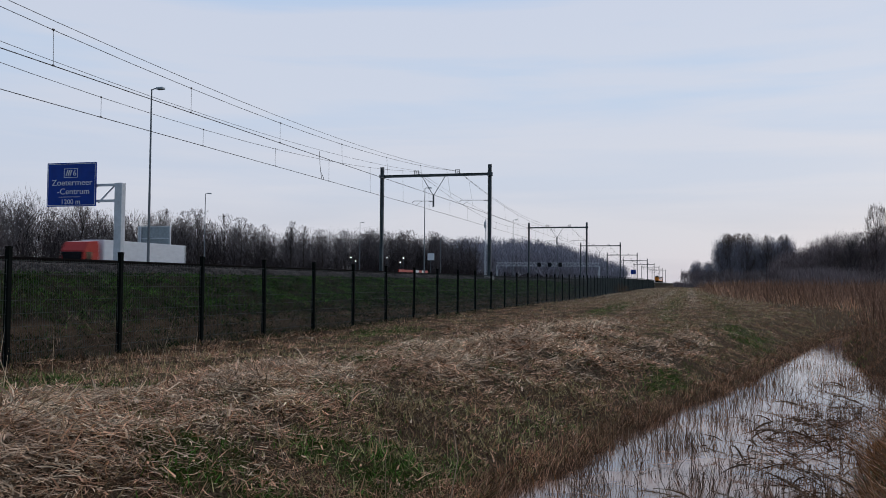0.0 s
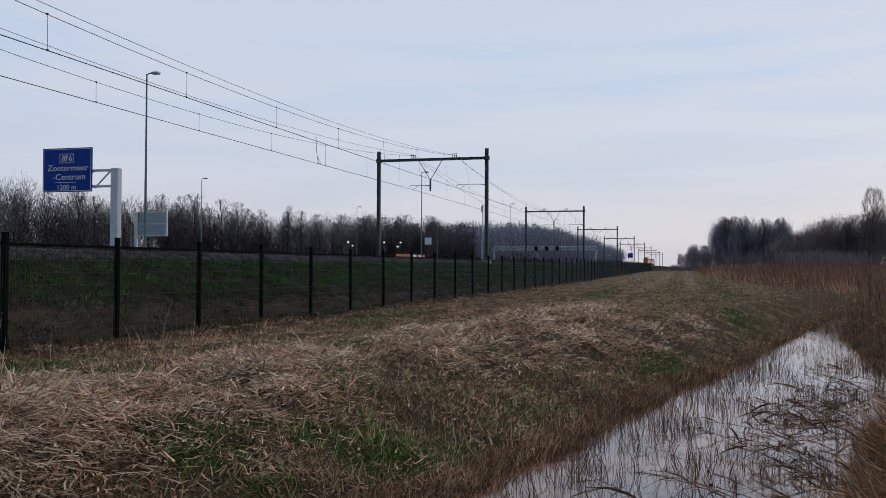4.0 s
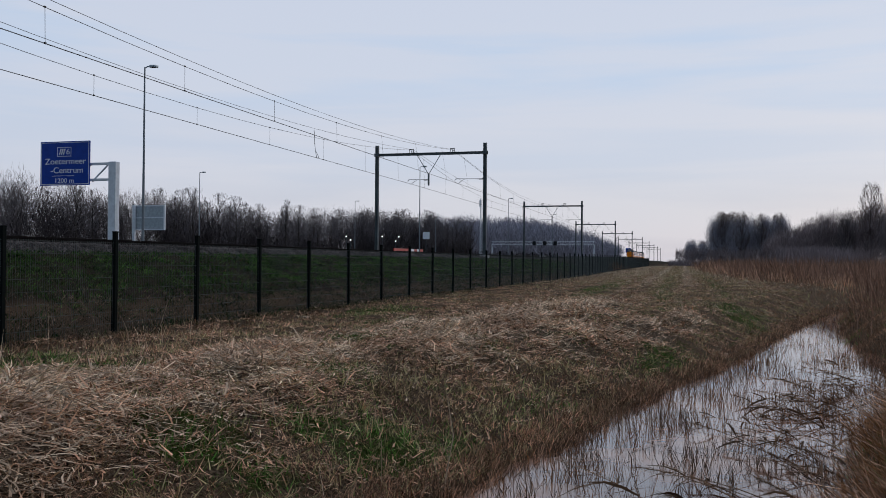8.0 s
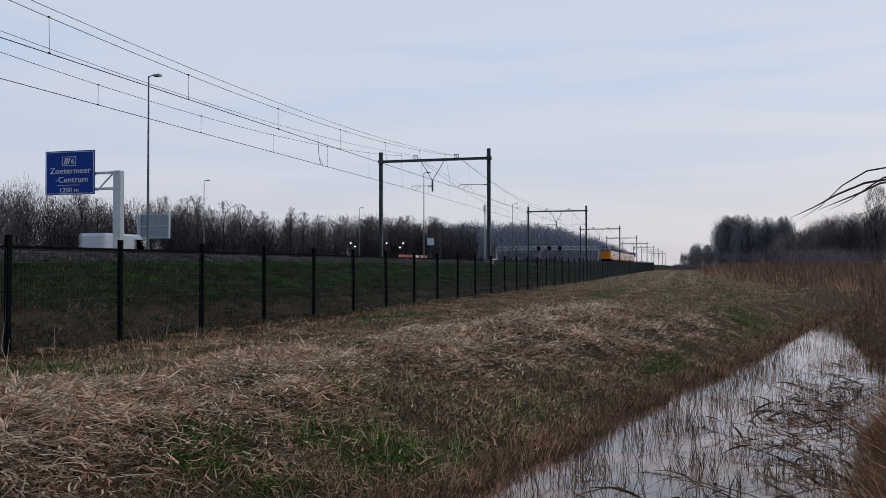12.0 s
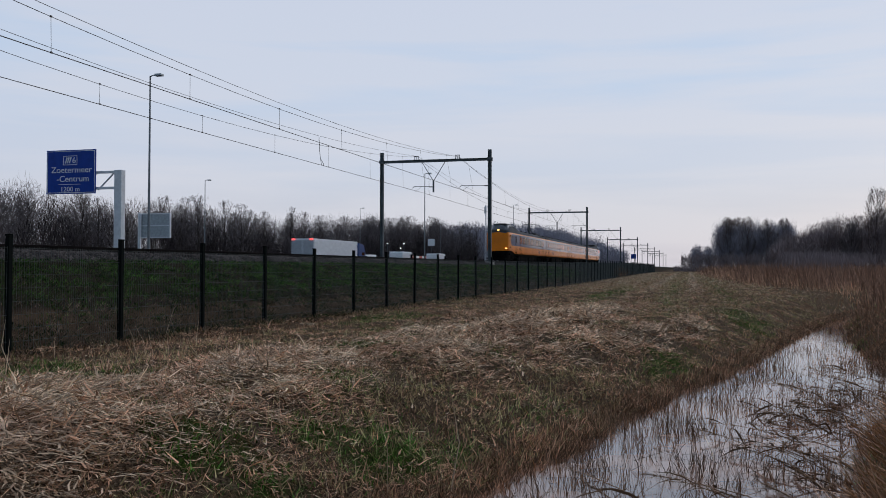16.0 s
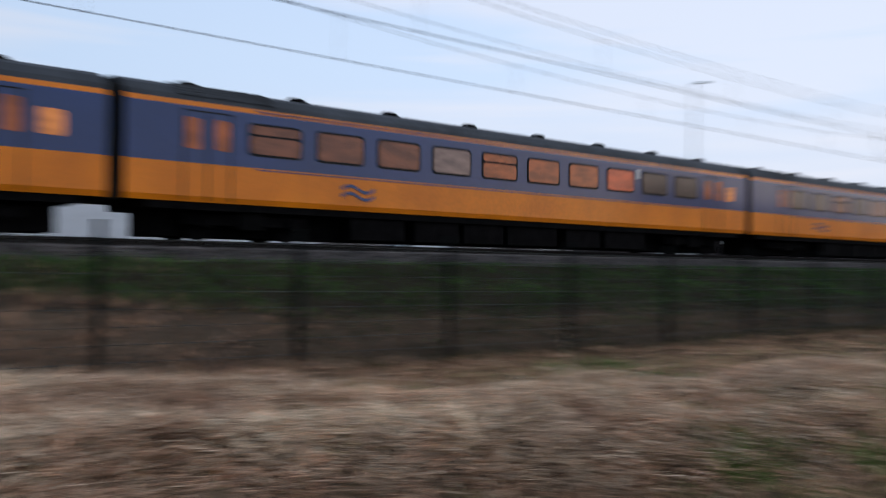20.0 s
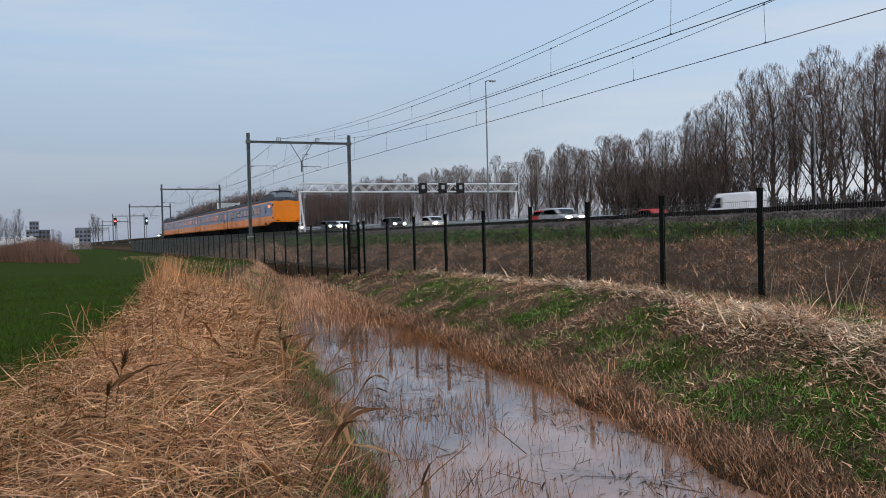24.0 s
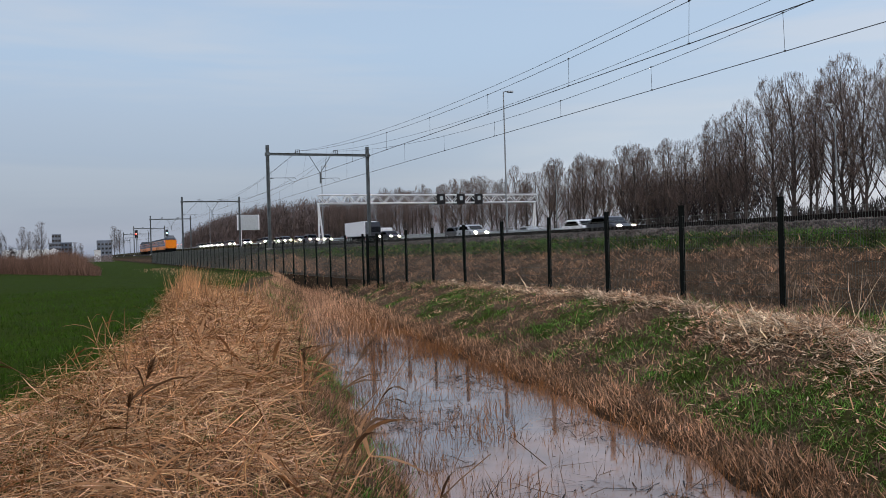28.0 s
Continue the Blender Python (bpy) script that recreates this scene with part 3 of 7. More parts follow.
def windrow(x, y):
    """Rows of raked straw that lie along the verge."""
    fx = fence_x(y)
    c1 = np.interp(y, [-30, -13, -10, -8, -6.8, -5.9, -4, 0, 4, 6, 8, 10, 12, 17.5, 28, 60, 120], [-11.2, -8.9, -8.1, -7.6, -7.25, -6.9, -6.7, -6.5, -5.7, -5.0, -4.6, -4.5, -4.1, -3.2, -2.7, -3.4, -4.6]) + 0.18 * np.sin(y * 0.45) + 0.12 * np.sin(y * 1.3)
    c2 = np.where(y < 0, fx + 0.9 + 0.3 * np.sin(y * 0.6), fx + 4.0 + 0.4 * np.sin(y * 0.5))
    a = np.exp(-((x - c1) / np.interp(y, [-10, -8, -6, -4, 0, 4, 6, 8, 12, 20, 40], [0.4, 0.55, 0.75, 1.4, 2.2, 2.1, 1.6, 1.5, 1.8, 1.9, 1.9])) ** 2)
    a = a * (1 - 0.55 * smooth((y - 20) / 14))
    b = np.exp(-((x - c2) / 0.7) ** 2) * np.where(y < 0, 0.35, 0.42)
    c = np.exp(-((x - west_edge(y) + 1.7) / 0.65) ** 2) * 0.9 * np.exp(-((y - 18) / 8.0) ** 2)
    track = 0.8 * (np.exp(-((x + 1.9) / 0.45) ** 2) + np.exp(-((x - 0.3) / 0.45) ** 2)) * smooth((y - 28) / 20)
    spread = 0.95 * np.exp(-((y - 1.0) / 4.6) ** 2) * smooth((x - fx - 0.1) / 0.6) * smooth((west_edge(y) - 1.0 - x) / 0.8)
    v = np.maximum(np.maximum(np.maximum(np.maximum(a, b), c), track), spread) * (0.74 + 0.2 * np.sin(y * 0.9 + 1) * np.sin(x * 2.2 + y * 0.4) + 0.42 * waves(x * 1.25 + 1, y * 0.9))
    return smooth(1.3 * v - 0.14)


def graded(segments):
    out = []
    for a, b, step in segments:
        out.append(np.arange(a, b, step))
    return np.concatenate(out + [[segments[-1][1]]])


def build_ground():
    xs = graded([(-2600, -600, 200), (-600, -100, 50), (-100, -30, 5), (-30, -16, 1.0), (-16, -10.5, 0.3), (-10.5, 8, 0.16), (8, 30, 1.0), (30, 100, 5), (100, 600, 50), (600, 2600, 200)])
    ys = graded([(-2600, -600, 200), (-600, -120, 40), (-120, -45, 3), (-45, -22, 0.5), (-22, 26, 0.16), (26, 60, 0.6), (60, 150, 4), (150, 600, 40), (600, 2600, 200)])
    X, Y = np.meshgrid(xs, ys)
    Z = height(X, Y)
    nx, ny = len(xs), len(ys)
    v = np.stack([X, Y, Z], -1).reshape(-1, 3)
    i = (np.arange(ny - 1)[:, None] * nx + np.arange(nx - 1)[None]).ravel()
    f = np.stack([i, i + 1, i + nx + 1, i + nx], 1).ravel()
    me = arrays_mesh("ground", v, f, np.full(len(i), 4), M_GROUND)
    r, g = zones(X, Y)
    col = np.stack([r, g, np.where(X > fence_x(Y), windrow(X, Y), 0.75 * np.exp(-((Y - 1) / 5) ** 2) * (X > -12.4)) * (X < west_edge(Y)), np.ones_like(r)], -1).reshape(-1, 4)
    ca = me.color_attributes.new("zone", "FLOAT_COLOR", "POINT")
    ca.data.foreach_set("color", col.astype(np.float32).ravel())
    me.polygons.foreach_set("use_smooth", np.ones(len(i), bool))
    tagged(new("ground", me), "mown winter verge, field and railway bank of straw and turf", "ground", kind="structure")
    # water of the ditch
    yy = np.arange(-56, 70, 1.0)
    a = np.stack([west_edge(yy) - 1.2, yy, np.full_like(yy, WATER_Z)], 1)
    b = np.stack([east_edge(yy) + 1.2, yy, np.full_like(yy, WATER_Z)], 1)
    v = np.concatenate([a, b])
    n = len(yy)
    k = np.arange(n - 1)
    f = np.stack([k, k + n, k + n + 1, k + 1], 1).ravel()
    tagged(new("water", arrays_mesh("water", v, f, np.full(n - 1, 4), M_WATER)), "still brown ditch water reflecting the sky", "water", kind="structure")


build_ground()


# ---- railway ----
def build_tracks():
    bm = bmesh.new()
    prof = [(-14.75, 1.44), (-15.3, 1.69), (-15.9, 1.72), (-19.2, 1.72), (-19.8, 1.89), (-23.2, 1.90), (-23.8, 1.86), (-24.4, 1.44)]
    ys = list(range(-300, 301, 6)) + [700]
    ys = [-700] + ys
    loft(bm, [[(x + 0.05 * math.sin(y * 1.3 + x), y, z + 0.02 * math.sin(y * 0.9 + 2 * x)) for x, z in prof] for y in ys], close=False)
    tagged(part("shaded_ballast_bed", bm, M_BED_SHADED), "crushed stone ballast bed, shade between its stones in the colour", "ballast", kind="structure")
    rail = [(-0.036, 0), (0.036, 0), (0.036, -0.045), (0.01, -0.055), (0.01, -0.15), (0.075, -0.165), (0.075, -0.18), (-0.075, -0.18), (-0.075, -0.165), (-0.01, -0.15), (-0.01, -0.055), (-0.036, -0.045)]
    for tr, rz in ((NEAR_TRACK, NEAR_RAIL_Z), (FAR_TRACK, RAIL_Z)):
        track = thing("railway_track", "rusty steel railway track on concrete sleepers", "railway track", kind="structure", group="railway tracks")
        for s in (-0.7535, 0.7535):
            b2 = bmesh.new()
            loft(b2, [[(tr + s + x, y, rz + z) for x, z in rail] for y in (-700, 700)])
            part("rail", b2, M_RAIL, track)
        b3 = bmesh.new()
        box(b3, (-1.3, -0.13, -0.2), (1.3, 0.13, 0.0), 0.02)
        sl = part("sleeper", b3, M_CONCRETE, track)
        sl.matrix_basis = pose(tr, -45, rz - 0.16)
        for k in range(1, 150):
            share("sleeper", sl.data, track, pose(tr, -45 + 0.6 * k, rz - 0.16))
    # loose stones on the shoulder
    rng = np.random.default_rng(5)
    n = 23000
    y = rng.uniform(-50, 62, n)
    x = rng.uniform(-15.75, -14.6, n)
    z = np.interp(x, [-15.9, -15.3, -14.75], [1.72, 1.69, 1.44])
    s = rng.uniform(0.025, 0.062, n)
    o = np.array([[1, 0, 0], [-1, 0, 0], [0, 1, 0], [0, -1, 0], [0, 0, 0.8], [0, 0, -0.8]])
    v = np.stack([x, y, z], 1)[:, None] + o[None] * s[:, None, None] * rng.uniform(0.6, 1.4, (n, 6, 1))
    fo = np.array([0, 2, 4, 2, 1, 4, 1, 3, 4, 3, 0, 4, 2, 0, 5, 1, 2, 5, 3, 1, 5, 0, 3, 5])
    f = (np.arange(n)[:, None] * 6 + fo).ravel()
    tagged(new("ballast_stones", arrays_mesh("ballast_stones", v.reshape(-1, 3), f, np.full(n * 8, 3), M_BALLAST)), "loose grey brown ballast stones", "stones", kind="stuff")


MAST_N, MAST_F, BEAM_Z, MAST_TOP = -15.27, -24.38, 9.98, 10.74
PORTALS = [-566, -496, -426, -356, -286, -216, -146.3, -76.3, -4.2, 68.0, 137.1, 206.5, 276, 345.5, 415, 484.5, 554, 623.5]


def build_portal():
    """A catenary portal: two H masts, the beam with its two carriers, the V hanger and two registration arms."""
    p = thing("catenary_portal", "grey galvanised steel catenary portal over two tracks", "catenary portal", group="catenary portals")
    for x in (MAST_N, MAST_F):
        bm = bmesh.new()
        hs = [(-0.13, -0.13), (-0.105, -0.13), (-0.105, -0.012), (0.105, -0.012), (0.105, -0.13), (0.13, -0.13), (0.13, 0.13), (0.105, 0.13), (0.105, 0.012), (-0.105, 0.012), (-0.105, 0.13), (-0.13, 0.13)]
        vr = loft(bm, [[(x + p, q, z) for p, q in hs] for z in (1.6, MAST_TOP)])
        bm.faces.new(vr[-1])
        mast = part("mast", bm, M_STEEL, p)
        bm = bmesh.new()
        box(bm, (x - 0.35, -0.35, 1.3), (x + 0.35, 0.35, 1.78), 0.04)
        part("footing", bm, M_CONCRETE, p)
        bm = bmesh.new()
        box(bm, (x - 0.2, -0.16, BEAM_Z - 0.16), (x + 0.2, 0.16, BEAM_Z + 0.12), 0.01)
        part("bracket", bm, M_STEEL, mast)
    bm = bmesh.new()
    hs = [(-0.09, -0.12), (0.09, -0.12), (0.09, -0.10), (0.012, -0.10), (0.012, 0.07), (0.09, 0.07), (0.09, 0.09), (-0.09, 0.09), (-0.09, 0.07), (-0.012, 0.07), (-0.012, -0.10), (-0.09, -0.10)]
    vr = loft(bm, [[(x, p, BEAM_Z + q) for p, q in hs] for x in (MAST_F - 0.22, MAST_N + 0.22)])
    bm.faces.new(vr[0]), bm.faces.new(vr[-1])
    beam = part("beam", bm, M_STEEL, p)
    for x in (-17.95, -21.42):
        bm = bmesh.new()
        for s in (-0.17, 0.17):
            tube(bm, (x + s, 0, BEAM_Z + 0.08), (x + s, 0, BEAM_Z + 0.38), 0.025)
        tube(bm, (x - 0.2, 0, BEAM_Z + 0.38), (x + 0.2, 0, BEAM_Z + 0.38), 0.03)
        part("wire_carrier", bm, M_IRON, beam)
        bm = bmesh.new()
        for k in range(3):
            tube(bm, (x, 0, BEAM_Z + 0.12 + 0.07 * k), (x, 0, BEAM_Z + 0.15 + 0.07 * k), 0.07, 0.05, 8)
        part("insulator", bm, M_IRON, beam)
    bm = bmesh.new()
    c = -19.95
    tube(bm, (c + 0.98, 0, BEAM_Z - 0.1), (c, 0, 8.3), 0.03)
    tube(bm, (c - 0.98, 0, BEAM_Z - 0.1), (c, 0, 8.3), 0.03)
    box(bm, (c - 0.06, -0.06, 7.4), (c + 0.06, 0.06, 8.4))
    part("hanger", bm, M_STEEL, p)
    for x0, x1 in ((MAST_N - 0.1, NEAR_TRACK + 0.2), (c, FAR_TRACK + 0.1)):
        bm = bmesh.new()
        z = 7.85
        path_tube(bm, [(x0, 0, z), (x0 - 0.35, 0, z + 0.02), (x1 - 0.2, 0, z + 0.05), (x1 - 0.35, 0, z - 0.1)], 0.022)
        tube(bm, (x1 + 0.5, 0, z + 0.04), (x1 - 0.1, 0, 7.5), 0.014)
        arm = part("registration_arm", bm, M_STEEL, p)
        bm = bmesh.new()
        for k in range(4):
            tube(bm, (x0 - 0.1 - 0.08 * k, 0, z), (x0 - 0.13 - 0.08 * k, 0, z), 0.06, 0.05, 8)
        part("insulator", bm, M_IRON, arm)
    return p


def build_catenary():
    first = build_portal()
    first.matrix_basis = pose(0, PORTALS[0], 0)
    for y in PORTALS[1:]:
        copy_thing(first, pose(0, y, 0))
    spans = list(zip(PORTALS, PORTALS[1:]))
    for tr, cx, low_m, sag_m, low_f in ((NEAR_TRACK, -17.95, 8.36, 1.9, 8.73), (FAR_TRACK, -21.42, 8.22, 2.1, 8.86)):
        line = thing("overhead_line", "dark copper overhead contact line with droppers", "overhead line", group="overhead lines")
        contact, mess, feed = bmesh.new(), bmesh.new(), bmesh.new()
        drops = []
        for k, (a, b) in enumerate(spans):
            n = 20
            st = 0.18 if k % 2 else -0.18
            pts_c, pts_m, pts_f = [], [], []
            for i in range(n + 1):
                s = i / n
                y = a + (b - a) * s
                q = (2 * s - 1) ** 2
                x = tr + st * (1 - 2 * s)
                pts_c.append((x, y, 7.48 + 0.03 * q))
                xm = cx + (x - cx) * (1 - q)
                pts_m.append((xm, y, low_m + sag_m * q))
                pts_f.append((cx + 0.12, y, low_f + 1.5 * q))
                if -160 < y < 220 and i % 2 == 1:
                    drops.append(((xm, y, low_m + sag_m * q), (x, y, 7.48 + 0.03 * q)))
            path_tube(contact, pts_c, 0.016, 4)
            path_tube(mess, pts_m, 0.011, 4)
            path_tube(feed, pts_f, 0.010, 4)
        part("contact_wire", contact, M_WIRE, line)
        part("messenger_wire", mess, M_WIRE, line)
        part("feeder_wire", feed, M_WIRE, line)
        for a, b in drops:
            bm = bmesh.new()
            tube(bm, a, b, 0.007, 0.007, 4)
            for q in (a, b):
                box(bm, (q[0] - 0.02, q[1] - 0.035, q[2] - 0.015), (q[0] + 0.02, q[1] + 0.035, q[2] + 0.035))
            part("dropper", bm, M_WIRE, line)
        if tr == FAR_TRACK:
            # looped jumper between the feeder and the contact wire
            bm = bmesh.new()
            path_tube(bm, [(cx, 48.5, 9.12), (cx, 48.6, 8.3), (cx, 48.72, 7.9), (cx, 48.9, 7.5)], 0.016)
            path_tube(bm, [(cx, 48.72, 7.9), (cx, 49.15, 7.62), (cx, 49.2, 7.5)], 0.014)
            part("jumper", bm, M_WIRE, line)


def build_signals():
    for x, colour, nm in ((-14.4, M_REDSIG, "red"), (-22.6, M_GREENSIG, "green")):
        s = thing("railway_signal", "dark railway signal mast showing a lit " + nm + " lamp", "signal", pose(x, -258, 0), "railway signals")
        bm = bmesh.new()
        tube(bm, (0, 0, 1.6), (0, 0, 8.4), 0.09, 0.07, 8)
        part("pole", bm, M_STEEL, s)
        bm = bmesh.new()
        box(bm, (-0.4, -0.15, 6.6), (0.4, 0.05, 8.7), 0.08)
        part("lamp_board", bm, M_BLACK, s)
        for k, z in enumerate((8.3, 7.7, 7.1)):
            bm = bmesh.new()
            tube(bm, (0, 0.04, z), (0, 0.12, z), 0.2 if (k == 1) else 0.13, 0.2 if (k == 1) else 0.13, 10)
            part("lamp", bm, colour if k == 1 else M_BLACK, s)


# ---- fence ----
def build_fence():
    fence = thing("mesh_fence", "black green welded mesh fence with square posts along the railway", "fence", kind="structure")
    bm = bmesh.new()
    box(bm, (-0.037, -0.037, -0.4), (0.037, 0.037, 1.84), 0.006)
    box(bm, (-0.041, -0.041, 1.84), (0.041, 0.041, 1.865), 0.004)
    post_me = part("post", bm, M_FENCE, fence)
    v, f, s = [], [], []

    def bar(a, b, r):
        a, b = np.array(a, float), np.array(b, float)
        d = (b - a) / np.linalg.norm(b - a)
        u = np.cross(d, [1.0, 0, 0])
        w = np.cross(d, u)
        o = len(v)
        for p in (a, b):
            for k in range(3):
                g = k * math.tau / 3
                v.append(p + r * (u * math.cos(g) + w * math.sin(g)))
        for k in range(3):
            f.extend((o + k, o + (k + 1) % 3, o + 3 + (k + 1) % 3, o + 3 + k))
            s.append(4)

    for k in range(49):
        y = 0.05 + k * 0.05
        bar((0, y, 0.04), (0, y, 1.68), 0.0028)
    for k in range(9):
        z = 0.06 + k * 0.2
        for q in (-0.008, 0.008):
            bar((q, 0.03, z), (q, 2.47, z), 0.0036)
    panel_me = arrays_mesh("mesh_panel", np.array(v), f, s, M_MESH_SKYLIT)
    # post line
    ys = [-10.76 - 2.5 * k for k in range(56, -5, -1)] + [10.74 + 2.4976 * k for k in range(-4, 78)]
    pts = []
    for y in ys:
        x = float(fence_x(y))
        z = float(np.interp(y, [-150, -38, -11, 11, 40, 66, 120], [0.18, 0.12, 0.14, -0.05, -0.06, 0.05, 0.25]))
        pts.append((x, y, z))
    post_me.matrix_basis = pose(*pts[0])
    for k, p in enumerate(pts[1:]):
        q = pts[k]
        share("post", post_me.data, fence, pose(p[0], p[1], p[2], random.uniform(-0.4, 0.4), random.uniform(-0.5, 0.5), 0))
        turn = math.degrees(math.atan2(p[1] - q[1], p[0] - q[0])) - 90
        tilt = math.degrees(math.atan2(p[2] - q[2], 2.5))
        share("mesh_panel", panel_me, fence, pose(q[0], q[1], q[2], tilt, 0, turn) @ Matrix.Diagonal((1, math.dist(p, q) / 2.5, 1, 1)))
    # a narrow gate with heavier posts in the far stretch
    gate = thing("fence_gate", "dark steel gate in the mesh fence with heavy posts", "gate")
    for dy in (-31.1, -32.3):
        bm = bmesh.new()
        x = float(fence_x(dy)) + 0.12
        box(bm, (x - 0.045, dy - 0.045, -0.2), (x + 0.045, dy + 0.045, 1.95), 0.01)
        part("gate_post", bm, M_FENCE, gate)
    bm = bmesh.new()
    x = float(fence_x(-31.1)) + 0.12
    for z in (0.2, 1.0, 1.85):
        box(bm, (x - 0.02, -32.2, z - 0.02), (x + 0.02, -31.2, z + 0.02))
    for k in range(8):
        box(bm, (x - 0.008, -32.1 + k * 0.12, 0.2), (x + 0.008, -32.084 + k * 0.12, 1.85))
    part("gate_leaf", bm, M_FENCE, gate)


# ---- motorway ----
def build_motorway():
    for a, b in ((-34.5, -48.0), (-51.5, -65.5)):
        bm = bmesh.new()
        ys = [-1500, -600, -400, -213, -140, -60, 40, 110, 600, 1500]
        rz = [float(road_z(y)) for y in ys]
        loft(bm, [[(a, y, z), (b, y, z), (b, y, z - 0.4), (a, y, z - 0.4)] for y, z in zip(ys, rz)])
        road = tagged(part("road", bm, M_ASPHALT), "dark grey asphalt motorway carriageway with white lines", "road", kind="structure")
        for x in (a - 1.0, b + 1.0):
            bm = bmesh.new()
            loft(bm, [[(x - 0.08, y, z + 0.005), (x + 0.08, y, z + 0.005), (x + 0.08, y, z - 0.05), (x - 0.08, y, z - 0.05)] for y, z in zip(ys, rz)])
            part("edge_line", bm, M_LINE, road)
        bm = bmesh.new()
        for y in range(-300, 300, 12):
            for x in (a - 4.6, a - 8.2):
                z = float(min(road_z(y), road_z(y + 3)))
                box(bm, (x - 0.06, y, z - 0.02), (x + 0.06, y + 3, z + 0.02))
        part("lane_marks", bm, M_LINE, road)
    for x in (-49.2, -50.3, -66.6):
        rail = thing("guard_rail", "galvanised steel guard rail on short posts", "guard rail", group="guard rails")
        bm = bmesh.new()
        prof = [(0, 0.75), (0.04, 0.8), (0, 0.85), (0.0, 0.95), (0.04, 1.0), (0, 1.05), (-0.02, 1.05), (-0.02, 0.75)]
        loft(bm, [[(x + px, y, float(road_z(y)) - 0.12 + pz) for px, pz in prof] for y in (-600, -400, -213, -140, -60, 40, 110, 600)])
        part("rail_beam", bm, M_ALU, rail)
        bm = bmesh.new()
        for y in range(-160, 260, 4):
            box(bm, (x - 0.1, y - 0.05, float(road_z(y)) - 0.3), (x - 0.03, y + 0.05, float(road_z(y)) + 0.85))
        part("rail_posts", bm, M_ALU, rail)


def build_lamp(x, y, h, arm):
    lamp = thing("street_lamp", "tall grey steel motorway lamp post with a flat head", "street lamp", pose(x, y, 0), "motorway lamps")
    bm = bmesh.new()
    tube(bm, (0, 0, 0.2), (0, 0, h * 0.5), 0.10, 0.075, 8)
    tube(bm, (0, 0, h * 0.5), (0, 0, h), 0.07, 0.045, 8)
    part("pole", bm, M_GALV, lamp)
    bm = bmesh.new()
    path_tube(bm, [(0, 0, h - 0.05), (arm * 0.5, 0, h + 0.03), (arm, 0, h + 0.02)], 0.04)
    part("arm", bm, M_GALV, lamp)
    bm = bmesh.new()
    box(bm, (min(arm, arm * 1.9) - 0.05, -0.17, h - 0.06), (max(arm, arm * 1.9) + 0.05, 0.17, h + 0.1), 0.05)
    part("lamp_head", bm, M_ALU, lamp)


def build_gantry(y, x0, x1, top, first):
    g = thing("motorway_gantry", "white lattice steel motorway gantry with matrix signs", "gantry", group="motorway gantries")
    d = 0.75
    for x in (x0, x1):
        bm = bmesh.new()
        s = -1 if x == x1 else 1
        for q in (0, 1):
            tube(bm, (x + s * (0.0 - 0.9 * q), y, 0.3), (x, y + 0.0, top - d), 0.14, 0.14, 8)
        for k in range(5):
            z = 0.9 + k * (top - d - 1.4) / 5
            wd = 0.9 * (1 - (z - 0.3) / (top - d - 0.3))
            tube(bm, (x, y, z), (x - s * wd, y, z + 0.3), 0.05)
        part("leg", bm, M_WHITE, g)
    bm = bmesh.new()
    for dy in (-0.5, 0.5):
        for z in (top - d, top + 0.6 * d):
            tube(bm, (x0, y + dy, z), (x1, y + dy, z), 0.10, 0.10, 8)
    part("chords", bm, M_WHITE, g)
    bm = bmesh.new()
    n = int(abs(x1 - x0) / 1.1)
    for k in range(n):
        a = x0 + (x1 - x0) * k / n
        b = x0 + (x1 - x0) * (k + 1) / n
        z = (top - d, top + 0.6 * d) if k % 2 else (top + 0.6 * d, top - d)
        tube(bm, (a, y + 0.5, z[0]), (b, y + 0.5, z[1]), 0.055, 0.055, 5)
        tube(bm, (a, y - 0.5, z[0]), (b, y - 0.5, z[1]), 0.055, 0.055, 5)
    part("lattice", bm, M_WHITE, g)
    for x in first:
        bm = bmesh.new()
        box(bm, (x - 0.65, y + 0.52, top - d - 0.25), (x + 0.65, y + 0.85, top + 0.55), 0.05)
        scr = part("matrix_sign", bm, M_BLACK, g)
        bm = bmesh.new()
        box(bm, (x - 0.25, y + 0.855, top - 0.4), (x + 0.25, y + 0.865, top + 0.2))
        part("screen", bm, M_ALU, scr)
        bm = bmesh.new()
        box(bm, (x - 0.65, y - 0.85, top - d - 0.25), (x + 0.65, y - 0.52, top + 0.55), 0.05)
        part("matrix_sign", bm, M_BLACK, g)


